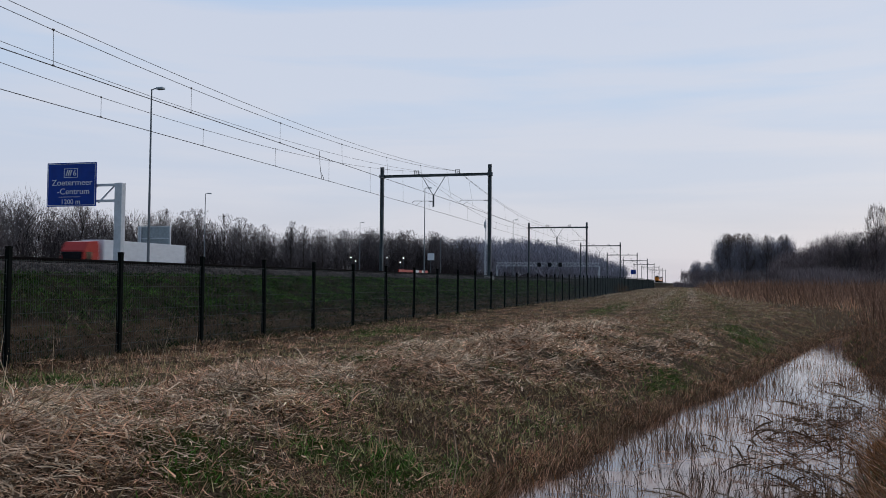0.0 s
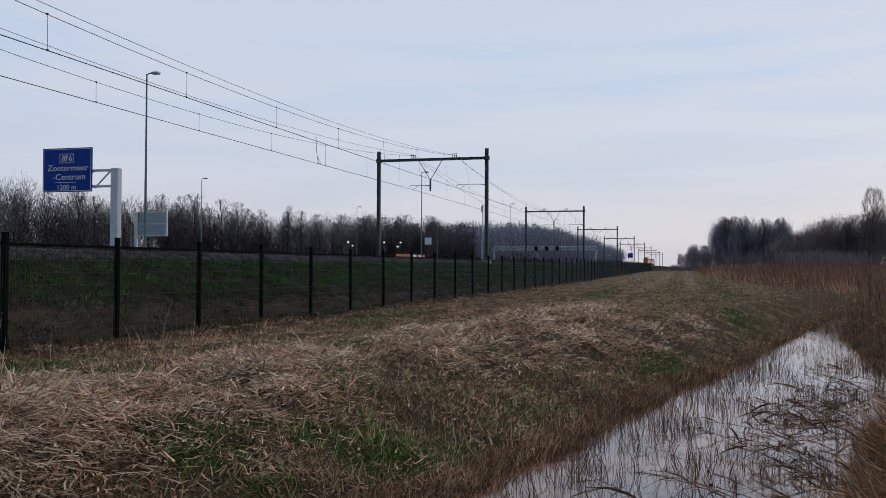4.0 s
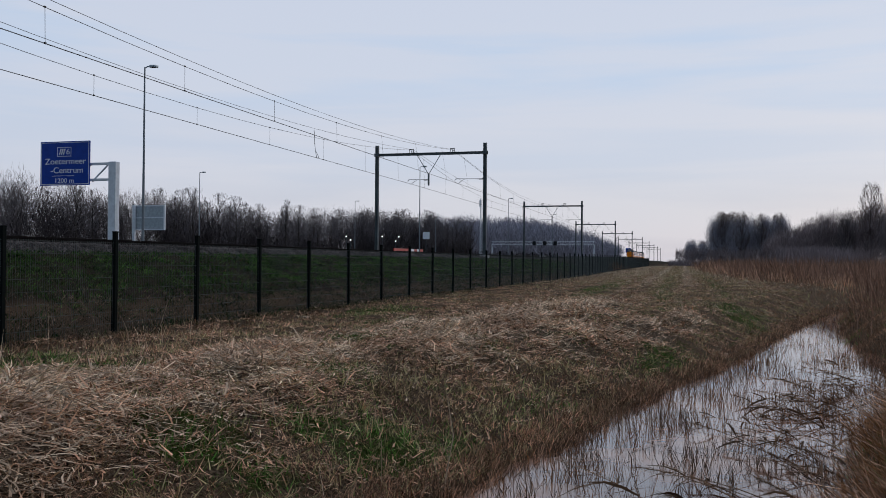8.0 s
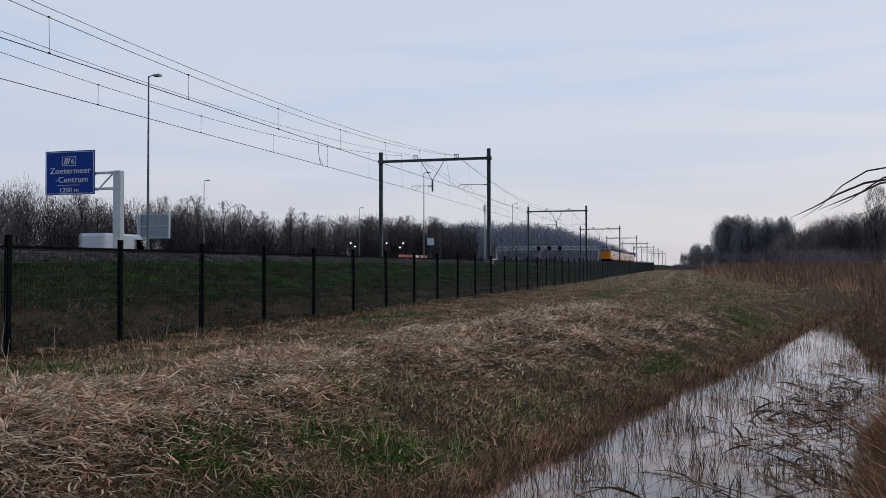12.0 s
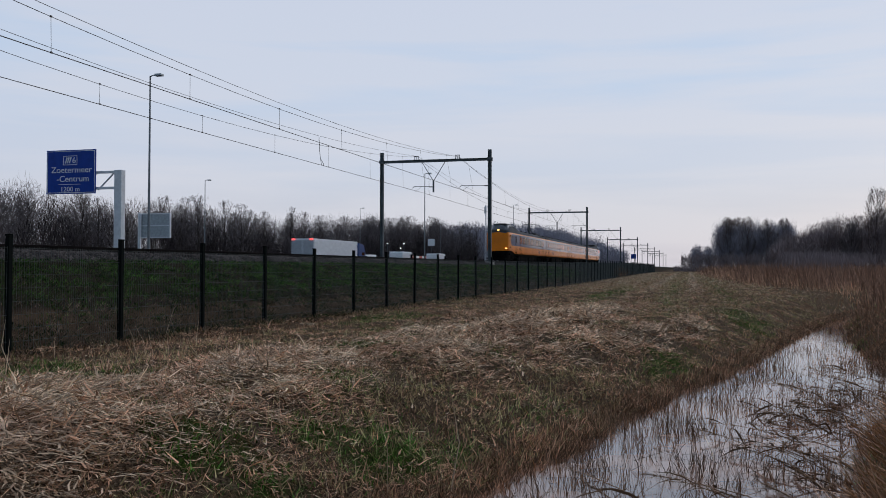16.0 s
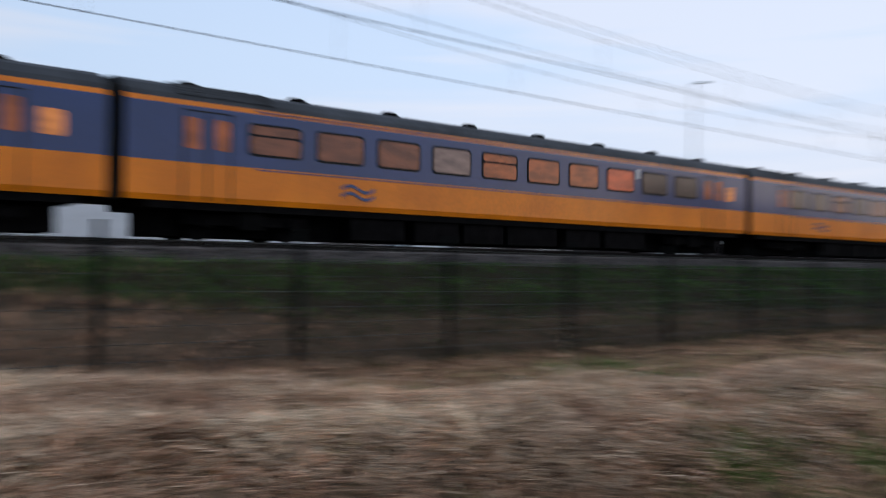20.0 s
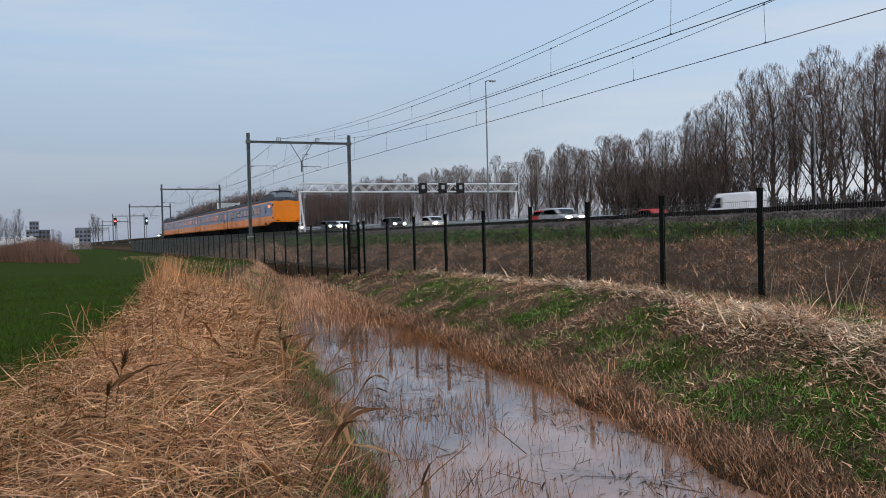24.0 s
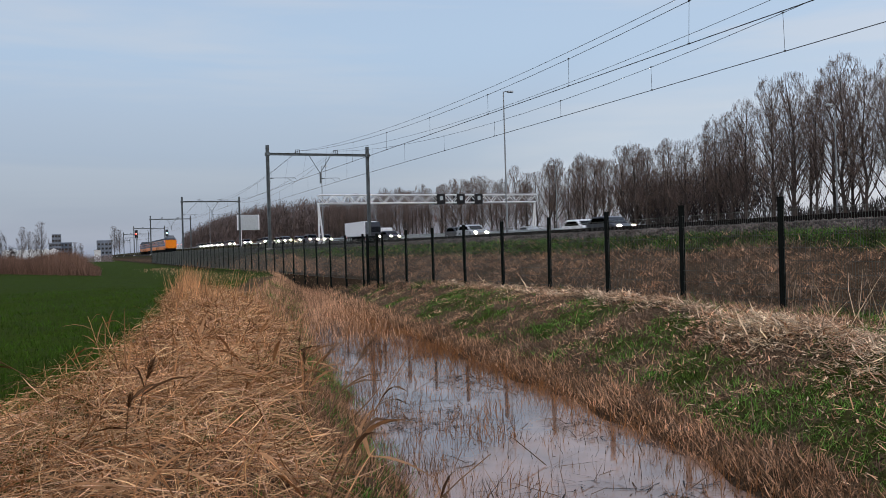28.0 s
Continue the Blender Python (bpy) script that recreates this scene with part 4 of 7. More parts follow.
def build_direction_sign():
    y = 44.8
    g = thing("motorway_sign", "blue motorway exit sign on a white steel cantilever", "road sign", pose(0, y, 0))
    bm = bmesh.new()
    box(bm, (-32.86, -0.2, 0.2), (-32.36, 0.2, 7.05), 0.03)
    part("column", bm, M_WHITE, g)
    bm = bmesh.new()
    for z in (6.95, 6.0):
        box(bm, (-37.4, -0.08, z - 0.07), (-32.9, 0.08, z + 0.07))
    tube(bm, (-34.1, 0, 5.9), (-33.0, 0, 6.9), 0.05)
    tube(bm, (-36.4, 0, 5.9), (-34.2, 0, 6.9), 0.05)
    part("bracket", bm, M_WHITE, g)
    x0, x1, z0, z1 = -37.60, -34.12, 5.68, 8.33
    bm = bmesh.new()
    box(bm, (x0, -0.24, z0), (x1, -0.18, z1), 0.0)
    board = part("board", bm, M_BLUE_SIGN, g)
    bm = bmesh.new()
    for a, b in (((x0 + .06, z0 + .06), (x1 - .06, z0 + .09)), ((x0 + .06, z1 - .09), (x1 - .06, z1 - .06)), ((x0 + .06, z0 + .09), (x0 + .09, z1 - .09)), ((x1 - .09, z0 + .09), (x1 - .06, z1 - .09))):
        box(bm, (a[0], -0.25, a[1]), (b[0], -0.242, b[1]))
    part("border", bm, M_SIGN_WHITE, board)
    bm = bmesh.new()
    box(bm, (-36.75, -0.25, 6.24), (-35.2, -0.242, 6.265))
    part("rule", bm, M_SIGN_WHITE, board)
    bm = bmesh.new()
    for a, b in (((-36.4, 7.42), (-35.42, 7.45)), ((-36.4, 7.95), (-35.42, 7.98)), ((-36.4, 7.45), (-36.37, 7.95)), ((-35.45, 7.45), (-35.42, 7.95))):
        box(bm, (a[0], -0.25, a[1]), (b[0], -0.242, b[1]))
    for k in range(3):
        tube(bm, (-36.25 + 0.14 * k, -0.246, 7.52), (-36.12 + 0.14 * k, -0.246, 7.88), 0.03, 0.05, 4)
    part("exit_symbol", bm, M_SIGN_WHITE, board)
    for words, size, x, z in (("Zoetermeer", 0.53, -37.27, 6.96), ("-Centrum", 0.53, -36.87, 6.42), ("1200 m", 0.42, -36.6, 5.83), ("6", 0.5, -35.78, 7.54)):
        lettering("lettering", words, size, M_SIGN_WHITE, board, pose(x, -0.246, z, 90, 0, 0) @ Matrix.Diagonal((1.09, 0.96, 1, 1)))


def build_sign_back(x, y, z0, z1, w, post_x):
    g = thing("road_sign", "back of a grey aluminium road sign in a white frame", "road sign", pose(x, y, 0), "sign backs")
    bm = bmesh.new()
    box(bm, (-w / 2, -0.03, z0), (w / 2, 0.03, z1), 0.02)
    panel = part("panel", bm, M_ALU, g)
    for zz in (z0 + 0.08, (z0 + z1) / 2, z1 - 0.08):
        bm = bmesh.new()
        box(bm, (-w / 2, -0.1, zz - 0.06), (w / 2, -0.032, zz + 0.06))
        part("rib", bm, M_WHITE, panel)
    for q in (-w / 2, w / 2):
        bm = bmesh.new()
        box(bm, (q - 0.1, -0.12, z0), (q + 0.1, 0.1, z1 + 0.05))
        part("stile", bm, M_WHITE, panel)
    bm = bmesh.new()
    box(bm, (post_x - 0.18, -0.4, 0.2), (post_x + 0.18, -0.13, z1), 0.02)
    part("post", bm, M_WHITE, g)


def build_lattice_tower():
    t = thing("lattice_tower", "slender white lattice telephone mast", "tower", pose(-66.2, 290, 0))
    for k in range(3):
        bm = bmesh.new()
        a = k * math.tau / 3
        tube(bm, (0.9 * math.cos(a), 0.9 * math.sin(a), 0.2), (0.6 * math.cos(a), 0.6 * math.sin(a), 22.5), 0.08)
        part("leg", bm, M_WHITE, t)
    bm = bmesh.new()
    for z in range(22):
        r = 0.9 - 0.3 * z / 22
        for k in range(3):
            a, b = k * math.tau / 3, (k + 1) * math.tau / 3
            tube(bm, (r * math.cos(a), r * math.sin(a), z + 0.3), (r * math.cos(b), r * math.sin(b), z + 1.3), 0.04, 0.04, 4)
    part("lattice", bm, M_WHITE, t)
    for k in range(3):
        bm = bmesh.new()
        a = k * math.tau / 3 + 0.5
        box(bm, (0.9 * math.cos(a) - 0.15, 0.9 * math.sin(a) - 0.15, 19.6), (0.9 * math.cos(a) + 0.15, 0.9 * math.sin(a) + 0.15, 21.8), 0.03)
        part("antenna", bm, M_WHITE, t)


def build_roadside():
    for x, y, h, a in ((-33.4, 48.9, 13.6, 0.45), (-33.4, 109.8, 13.6, 0.45), (-33.4, 170, 13.6, 0.45), (-33.4, 231, 13.6, 0.45), (-33.4, -66.3, 14.4, -0.45), (-33.4, -127, 14.0, -0.45), (-33.4, -250, 14, -0.45),
                       (-66.5, 110.8, 13.6, 0.45), (-66.5, 172, 13.6, 0.45), (-66.5, 234, 13.4, 0.45), (-67.5, -63.3, 14.0, 0.5), (-67.5, -117, 13.6, 0.5), (-33.4, -13, 13.6, 0.45), (-66.5, 50, 13.6, 0.45)):
        build_lamp(x, y, h, a)
    build_gantry(-124, -32.0, -67.5, 9.0, (-51.0, -54.3, -57.3))
    build_gantry(329, -32.0, -71.0, 8.2, (-46.5, -50.5, -54.5))
    build_direction_sign()
    build_sign_back(-65.4, 97.0, 4.9, 8.05, 4.5, -2.0)
    build_sign_back(-31.0, -176, 6.0, 9.0, 4.2, 1.5)
    build_lattice_tower()
    # small lit lamps of the slip road beyond
    for x, y, z in ((-73.9, 185.8, 6.6), (-73.0, 186.2, 5.8), (-67.7, 188.2, 5.7), (-66.3, 188.7, 6.6), (-63.4, 189.7, 5.6), (-62.7, 189.9, 6.6)):
        lamp = thing("street_lamp", "low slip road lamp that is switched on", "street lamp", pose(x, y, 0), "slip road lamps")
        bm = bmesh.new()
        tube(bm, (0, 0, 0.2), (0, 0, z), 0.07, 0.05)
        part("pole", bm, M_STEEL, lamp)
        bm = bmesh.new()
        tube(bm, (0, -0.2, z), (0, 0.2, z + 0.02), 0.13, 0.10, 8)
        part("lamp_head", bm, M_STREET, lamp)
    # a closed lane's red and white barrier
    bar = thing("road_barrier", "low red and white road barrier at the slip road", "barrier", pose(-60, 178, 1.0, 0, 0, 0))
    for k in range(9):
        bm = bmesh.new()
        box(bm, (0, k * 2.4, 2.2), (0.2, k * 2.4 + 2.36, 2.85), 0.03)
        part("board", bm, PAINTS["red"] if k not in (5, 7) else PAINTS["white"], bar)
        bm = bmesh.new()
        box(bm, (0.05, k * 2.4 + 1, -0.5), (0.15, k * 2.4 + 1.1, 2.2))
        part("stake", bm, M_STEEL, bar)
    sg = thing("road_sign", "small white sign board on a post beside the slip road", "road sign", pose(-68, 229.7, 0, 0, 0, 18))
    bm = bmesh.new()
    tube(bm, (0, 0, 0), (0, 0, 7.2), 0.07)
    part("post", bm, M_GALV, sg)
    bm = bmesh.new()
    box(bm, (-0.9, -0.12, 7.1), (0.95, -0.06, 9.0), 0.02)
    part("board", bm, M_SIGN_WHITE, sg)
    far = thing("direction_sign", "blue motorway sign board far down the road", "road sign", pose(-41.7, 700, 0))
    bm = bmesh.new()
    box(bm, (-2, 0, 8.2), (2, 0.15, 11.8), 0.05)
    part("board", bm, M_BLUE_SIGN, far)
    for q in (-1.5, 1.5):
        bm = bmesh.new()
        tube(bm, (q, 0.3, 0), (q, 0.3, 11.5), 0.15)
        part("post", bm, M_GALV, far)


build_tracks()
build_catenary()
build_signals()
build_fence()
build_motorway()
build_roadside()


# ---- the train ----
CAR_ENDS = [(0.0, 26.85), (27.15, 53.35), (53.65, 79.75), (80.05, 106.9)]
HALF = [(1.36, 0.92), (1.41, 1.06), (1.42, 1.86), (1.42, 1.91), (1.42, 3.19), (1.415, 3.24), (1.40, 3.36), (1.33, 3.50), (1.10, 3.71), (0.72, 3.85), (0.25, 3.91)]


def section(y, wide=1.0, hump=0.0, low=0.0):
    pts = [(x * wide, y, z + (low if z < 1.1 else 0)) for x, z in HALF]
    out = []
    for x, yy, z in pts:
        if z > 3.4 and hump:
            z = z + hump * min(1.0, (z - 3.4) / 0.38)
            x = x * (1 - 0.10 * hump * min(1.0, (z - 3.4) / 0.6))
        out.append((x, yy, z))
    return out + [(-x, yy, z) for x, yy, z in reversed(out)]


def rounded(bm, x, t, y0, y1, z0, z1, r):
    """A flat panel with round corners on the flank at x, t proud of it on both sides."""
    ring = []
    for cy, cz, a0 in ((y1 - r, z1 - r, 0), (y0 + r, z1 - r, 90), (y0 + r, z0 + r, 180), (y1 - r, z0 + r, 270)):
        for k in range(4):
            g = radians(a0 + 30 * k)
            ring.append((cy + r * math.cos(g), cz + r * math.sin(g)))
    vr = loft(bm, [[(xx, y, z) for y, z in ring] for xx in (x - t, x + t)])
    bm.faces.new(vr[0][::-1])
    bm.faces.new(vr[1])


def car_body(train, a, b, cab):
    """cab: 0 none, 1 at the low end, -1 at the high end."""
    bm = bmesh.new()
    L = b - a
    if cab:
        ds = [0.0, 0.12, 0.4, 0.8, 1.3, 1.9, 2.3, 2.7, 3.3, 4.2, 5.2, 6.2, 7.4, 8.6, 9.6, 14, 20, L - 0.05]
    else:
        ds = [0.05, 0.1, L / 3, 2 * L / 3, L - 0.1, L - 0.05]
    rings = []
    for d in ds:
        hump, wide, low = 0.0, 1.0, 0.0
        if cab:
            hump = float(np.interp(d, [0, 0.35, 0.6, 1.1, 1.8, 2.6, 4.4, 7.0, 9.6], [-0.52, -0.46, -0.32, 0.0, 0.28, 0.48, 0.45, 0.22, 0.0]))
            wide = float(np.interp(d, [0, 0.12, 0.4, 0.8, 1.3, 2.3], [0.86, 0.92, 0.96, 0.98, 0.995, 1.0]))
            low = float(np.interp(d, [0, 1.6, 2.7, 3.3], [0.28, 0.28, 0.1, 0]))
        y = a + d if cab >= 0 else b - d
        rings.append(section(y, wide, hump, low))
    n = len(rings[0])

    def mi(i, k):
        k = min(k, n - 2 - k) if k < n - 1 else -1
        if k == -1:
            return 3
        d = ds[i]
        if k < 2:
            return 0
        if k == 2:
            return 1 if not (cab and d < 1.25) else 0
        if k == 3:
            return 1 if not (cab and d < 1.25) else 0
        if k == 4:
            return 1 if not (cab and d < 1.25) else 0
        if k in (5,):
            return 0
        if k == 6:
            return 2
        return 2

    vr = loft(bm, rings, True, mi)
    for ring, m in ((vr[0], 0 if cab else 4), (vr[-1], 4)):
        f = bm.faces.new(ring)
        f.material_index = m
    body = part("car_body", bm, [M_ORANGE, M_NAVY, M_ROOF, M_UNDER, M_RUBBER], train, "yellow and blue steel carriage body")
    for p in body.data.polygons:
        p.use_smooth = False
    return body


def car_fittings(train, body, a, b, cab, rnd):
    L = b - a
    at = (lambda d: a + d) if cab >= 0 else (lambda d: b - d)
    if cab:
        wins = [9.0 + 1.985 * k for k in range(8)]
        doors, small = [L - 2.9, 7.0], []
    else:
        wins = [4.3 + 1.985 * k for k in range(10)]
        doors, small = [2.08, L - 2.45], [L - 1.25]
        wins = [L - w for w in wins]
    for s in (1, -1):
        x = 1.425 * s
        for i, d in enumerate(wins):
            y = at(d)
            bm = bmesh.new()
            rounded(bm, x, 0.012, y - 0.77, y + 0.77, 2.16, 3.0, 0.13)
            fr = part("window_frame", bm, M_RUBBER, body)
            lit = M_LIT[(4, 4, 3, 0, 0, 0, 2, 1, 1, 1)[i] if not cab else (1, 4, 1, 1, 4, 1, 4, 4)[i]]
            bm = bmesh.new()
            tilt = i in (5, 9)
            if tilt:
                rounded(bm, x, 0.017, y - 0.71, y + 0.71, 2.22, 2.66, 0.09)
                rounded(bm, x, 0.017, y - 0.71, y + 0.71, 2.72, 2.94, 0.07)
            else:
                rounded(bm, x, 0.017, y - 0.71, y + 0.71, 2.22, 2.94, 0.10)
            part("pane", bm, lit, fr)
        for d in doors:
            y = at(d)
            bm = bmesh.new()
            for q in (-0.62, 0.0, 0.62):
                box(bm, (x - 0.008, y + q - 0.018, 0.96), (x + 0.008, y + q + 0.018, 3.12))
            box(bm, (x - 0.008, y - 0.64, 3.11), (x + 0.008, y + 0.64, 3.14))
            door = part("door", bm, M_RUBBER, body)
            for q in (-0.38, 0.38):
                bm = bmesh.new()
                rounded(bm, x, 0.012, y + q - 0.19, y + q + 0.19, 2.20, 2.96, 0.08)
                part("door_pane", bm, M_LIT[0], door)
            bm = bmesh.new()
            box(bm, (x - 0.22 if s > 0 else x - 0.06, y - 0.7, 0.72), (x + 0.06 if s > 0 else x + 0.22, y + 0.7, 0.80))
            part("step", bm, M_UNDER, body)
        for d in small:
            y = at(d)
            bm = bmesh.new()
            rounded(bm, x, 0.012, y - 0.27, y + 0.27, 2.2, 2.78, 0.08)
            part("toilet_window", bm, M_LIT[5], body)
        # class figure and emblem
        y = at(wins[1] - 0.99 if not cab else wins[0] + 0.99)
        bm = bmesh.new()
        box(bm, (x - 0.01, y - 0.12, 2.70), (x + 0.01, y + 0.12, 3.05))
        part("class_mark", bm, PAINTS["silver"], body)
        y = at(L - 19.6) if not cab else at(L - 6.0)
        for q in (-1, 1):
            bm = bmesh.new()
            loft(bm, [[(x + h, y + dy, 1.42 + q * 0.10 + dz + w) for h, w in ((-0.01, -0.045), (0.01, -0.045), (0.01, 0.045), (-0.01, 0.045))] for dy, dz in ((-0.55, -0.02), (-0.4, 0.06), (-0.2, 0.09), (0.0, 0.0), (0.2, -0.09), (0.4, -0.06), (0.55, 0.02))])
            part("emblem", bm, M_NAVY, body)
        bm = bmesh.new()
        lo, hi = sorted((at(3.4 if not cab else 9.5), at(L - 3.4)))
        box(bm, (x - 0.006, lo, 1.80), (x + 0.006, hi, 1.83))
        box(bm, (x - 0.006, lo, 3.285), (x + 0.006, hi, 3.315))
        part("trim_line", bm, M_NAVY, body)
    # roof vents
    for k in range(8):
        y = a + L * (k + 0.6) / 8.3
        if cab and (at(0) - y) * (1 if cab < 0 else -1) < 10:
            continue
        for q in (-0.55, 0.55):
            bm = bmesh.new()
            loft(bm, [[(q + r * math.cos(g), y + 1.5 * r * math.sin(g), z) for g in [k * math.tau / 10 for k in range(10)]] for r, z in ((0.22, 3.7), (0.21, 3.90), (0.14, 3.965))])
            bm.faces.new(bm.verts[-10:])
            part("roof_vent", bm, M_UNDER, body)
    y = at(L - 2.6 if cab else 2.6)
    for sd in (-1, 1):
        bm = bmesh.new()
        loft(bm, [[(sd * 1.36, yy, 3.50), (sd * 1.13, yy, 3.735), (sd * 0.74, yy, 3.875), (sd * 0.74, yy, 3.80), (sd * 1.1, yy, 3.66), (sd * 1.3, yy, 3.48)] for yy in (y - 1.3, y + 1.3)])
        for k in range(6):
            u = (k + 0.5) / 6
            gx, gz = (1.36 - 0.46 * u, 3.50 + 0.47 * u) if u < 0.5 else (1.13 - 0.78 * (u - 0.5), 3.735 + 0.28 * (u - 0.5))
            tube(bm, (sd * gx, y - 1.25, gz), (sd * gx, y + 1.25, gz), 0.022, 0.022, 5)
        part("roof_grille", bm, M_ROOF, body)
    # underframe boxes
    y = a + 6.4
    while y < b - 7.5:
        l = rnd.uniform(1.0, 2.4)
        bm = bmesh.new()
        box(bm, (-1.25, y, 0.12), (1.25, y + l, 0.90), 0.03)
        part("equipment_box", bm, M_UNDER, body)
        y += l + rnd.uniform(0.15, 0.5)
    bm = bmesh.new()
    box(bm, (-0.62, a + 0.9, 0.10), (0.62, b - 0.9, 0.9), 0.02)
    part("underfloor", bm, M_UNDER, body)
    bm = bmesh.new()
    box(bm, (-1.33, a + 0.6, 0.74), (1.33, b - 0.6, 0.93), 0.0)
    part("sole_bar", bm, M_UNDER, body)
    # gangway at the coupled end
    for end in ((a, -1), (b, 1)):
        if (cab == 1 and end[1] == -1) or (cab == -1 and end[1] == 1):
            continue
        bm = bmesh.new()
        lo, hi = sorted((end[0] - 0.0 * end[1], end[0] + 0.14 * end[1]))
        box(bm, (-1.15, lo, 0.9), (1.15, hi, 3.6), 0.03)
        part("gangway_bellows", bm, M_RUBBER, body)
    # bogies
    for y in (a + 3.4, b - 3.4):
        bm = bmesh.new()
        for s in (-1, 1):
            box(bm, (s * 1.02 - 0.07, y - 1.75, 0.38), (s * 1.02 + 0.07, y + 1.75, 0.66), 0.03)
            box(bm, (s * 1.12 - 0.09, y - 0.35, 0.28), (s * 1.12 + 0.09, y + 0.35, 0.74), 0.03)
        box(bm, (-1.0, y - 0.25, 0.35), (1.0, y + 0.25, 0.62), 0.03)
        bog = part("bogie", bm, M_UNDER, train)
        for yy in (y - 1.25, y + 1.25):
            bm = bmesh.new()
            for s in (-1, 1):
                tube(bm, (s * 0.70, yy, 0.46), (s * 0.82, yy, 0.46), 0.46, 0.46, 20)
            tube(bm, (-0.8, yy, 0.46), (0.8, yy, 0.46), 0.08)
            part("wheelset", bm, M_UNDER, bog)
            for s in (-1, 1):
                bm = bmesh.new()
                tube(bm, (s * 1.08, yy, 0.46), (s * 1.24, yy, 0.46), 0.17, 0.15, 10)
                part("axle_box", bm, M_UNDER, bog)


def cab_fittings(body, a, b, cab, front):
    at = (lambda d: a + d) if cab > 0 else (lambda d: b - d)
    # raised cab windscreen, wrapped over the nose
    bm = bmesh.new()
    rows = []
    for d, hw, z in ((0.62, 1.04, 3.70), (1.35, 0.84, 4.36)):
        rows.append([(hw, at(3.7), z), (hw * 0.99, at(d + 0.35), z), (hw * 0.72, at(d + 0.02), z), (0, at(d - 0.07), z), (-hw * 0.72, at(d + 0.02), z), (-hw * 0.99, at(d + 0.35), z), (-hw, at(3.7), z)])
    loft(bm, rows, False)
    bmesh.ops.solidify(bm, geom=bm.faces[:], thickness=0.05)
    part("windscreen", bm, M_SCREEN, body, "wraparound cab windscreen, pale mirrored sky in its colour")
    bm = bmesh.new()
    ring0 = [(x, at(d), z) for d, x, z in ((0.5, 1.36, 3.34), (0.12, 0.9, 3.36), (0.04, 0, 3.38), (0.12, -0.9, 3.36), (0.5, -1.36, 3.34))]
    ring1 = [(x, at(d), z) for d, x, z in ((1.0, 1.10, 3.72), (0.66, 0.78, 3.73), (0.56, 0, 3.74), (0.66, -0.78, 3.73), (1.0, -1.10, 3.72))]
    loft(bm, [ring0, ring1], False)
    bmesh.ops.solidify(bm, geom=bm.faces[:], thickness=0.06)
    part("nose_cowl", bm, M_ROOF, body)
    # cab roof
    bm = bmesh.new()
    loft(bm, [[(0.86, at(d), z - 0.1), (0.8, at(d), z), (0.4, at(d), z + 0.05), (0, at(d), z + 0.06), (-0.4, at(d), z + 0.05), (-0.8, at(d), z), (-0.86, at(d), z - 0.1)] for d, z in ((1.22, 4.36), (1.6, 4.45), (2.6, 4.48), (3.4, 4.45), (4.4, 4.37), (5.6, 4.25), (6.8, 4.12), (8.2, 3.96), (9.6, 3.86))], False)
    bmesh.ops.solidify(bm, geom=bm.faces[:], thickness=0.08)
    part("cab_roof", bm, M_ROOF, body)
    for s in (-1, 1):
        bm = bmesh.new()
        tube(bm, (s * 1.02, at(-0.06), 1.5), (s * 1.02, at(0.1), 1.5), 0.08 if front else 0.07, 0.08 if front else 0.07, 12)
        part("headlight" if front else "tail_light", bm, M_HEAD if front else M_TAIL, body)
        bm = bmesh.new()
        box(bm, (s * 1.02 - 0.22, min(at(-0.03), at(0.08)), 1.3), (s * 1.02 + 0.22, max(at(-0.03), at(0.08)), 1.36), 0.0)
        part("lamp_ledge", bm, M_UNDER, body)
        bm = bmesh.new()
        box(bm, (s * 1.385 - 0.03, min(at(0.5), at(0.72)), 2.86), (s * 1.385 + 0.03, max(at(0.5), at(0.72)), 3.06), 0.01)
        part("cab_vent", bm, M_UNDER, body)
        # Dark box on the flank: the shade of the lamp's hollow as colour.
        bm = bmesh.new()
        box(bm, (s * 1.375 - 0.03, min(at(0.42), at(0.8)), 1.56), (s * 1.375 + 0.03, max(at(0.42), at(0.8)), 1.70), 0.01)
        part("lamp_recess_shade", bm, M_UNDER, body)
        bm = bmesh.new()
        for d in (3.6, 4.3):
            box(bm, (s * 1.424 - 0.006, at(d) - 0.015, 1.0), (s * 1.424 + 0.006, at(d) + 0.015, 3.1))
        door = part("cab_door", bm, M_RUBBER, body)
        bm = bmesh.new()
        rounded(bm, s * 1.424, 0.012, at(3.95) - 0.22, at(3.95) + 0.22, 2.2, 2.96, 0.08)
        part("door_pane", bm, M_GLASS, door)
        # No hollow is cut; a dark box gives the shade above the step.
        bm = bmesh.new()
        box(bm, (s * 1.40 - 0.03, at(3.95) - 0.3, 0.96), (s * 1.40 + 0.03, at(3.95) + 0.3, 1.2), 0.01)
        part("step_recess_shade", bm, M_UNDER, body)
        # curved front end of the blue flank
        x = 1.424 * s
        bm = bmesh.new()
        cz, rz, ry = 2.55, 0.66, 0.62
        cen = bm.verts.new((x, at(1.36), cz))
        arc = [bm.verts.new((x * (0.995 if k in range(4, 9) else 1.0), at(1.36 - ry * math.cos(-math.pi / 2 + math.pi * k / 12)), cz + rz * math.sin(-math.pi / 2 + math.pi * k / 12))) for k in range(13)]
        for k in range(12):
            bm.faces.new((cen, arc[k], arc[k + 1]))
        bmesh.ops.solidify(bm, geom=bm.faces[:], thickness=0.012)
        part("blue_flank_front", bm, M_NAVY, body)
        bm = bmesh.new()
        box(bm, (x - 0.012, min(at(1.7), at(2.5)), 2.76), (x + 0.014, max(at(1.7), at(2.5)), 2.98), 0.0)
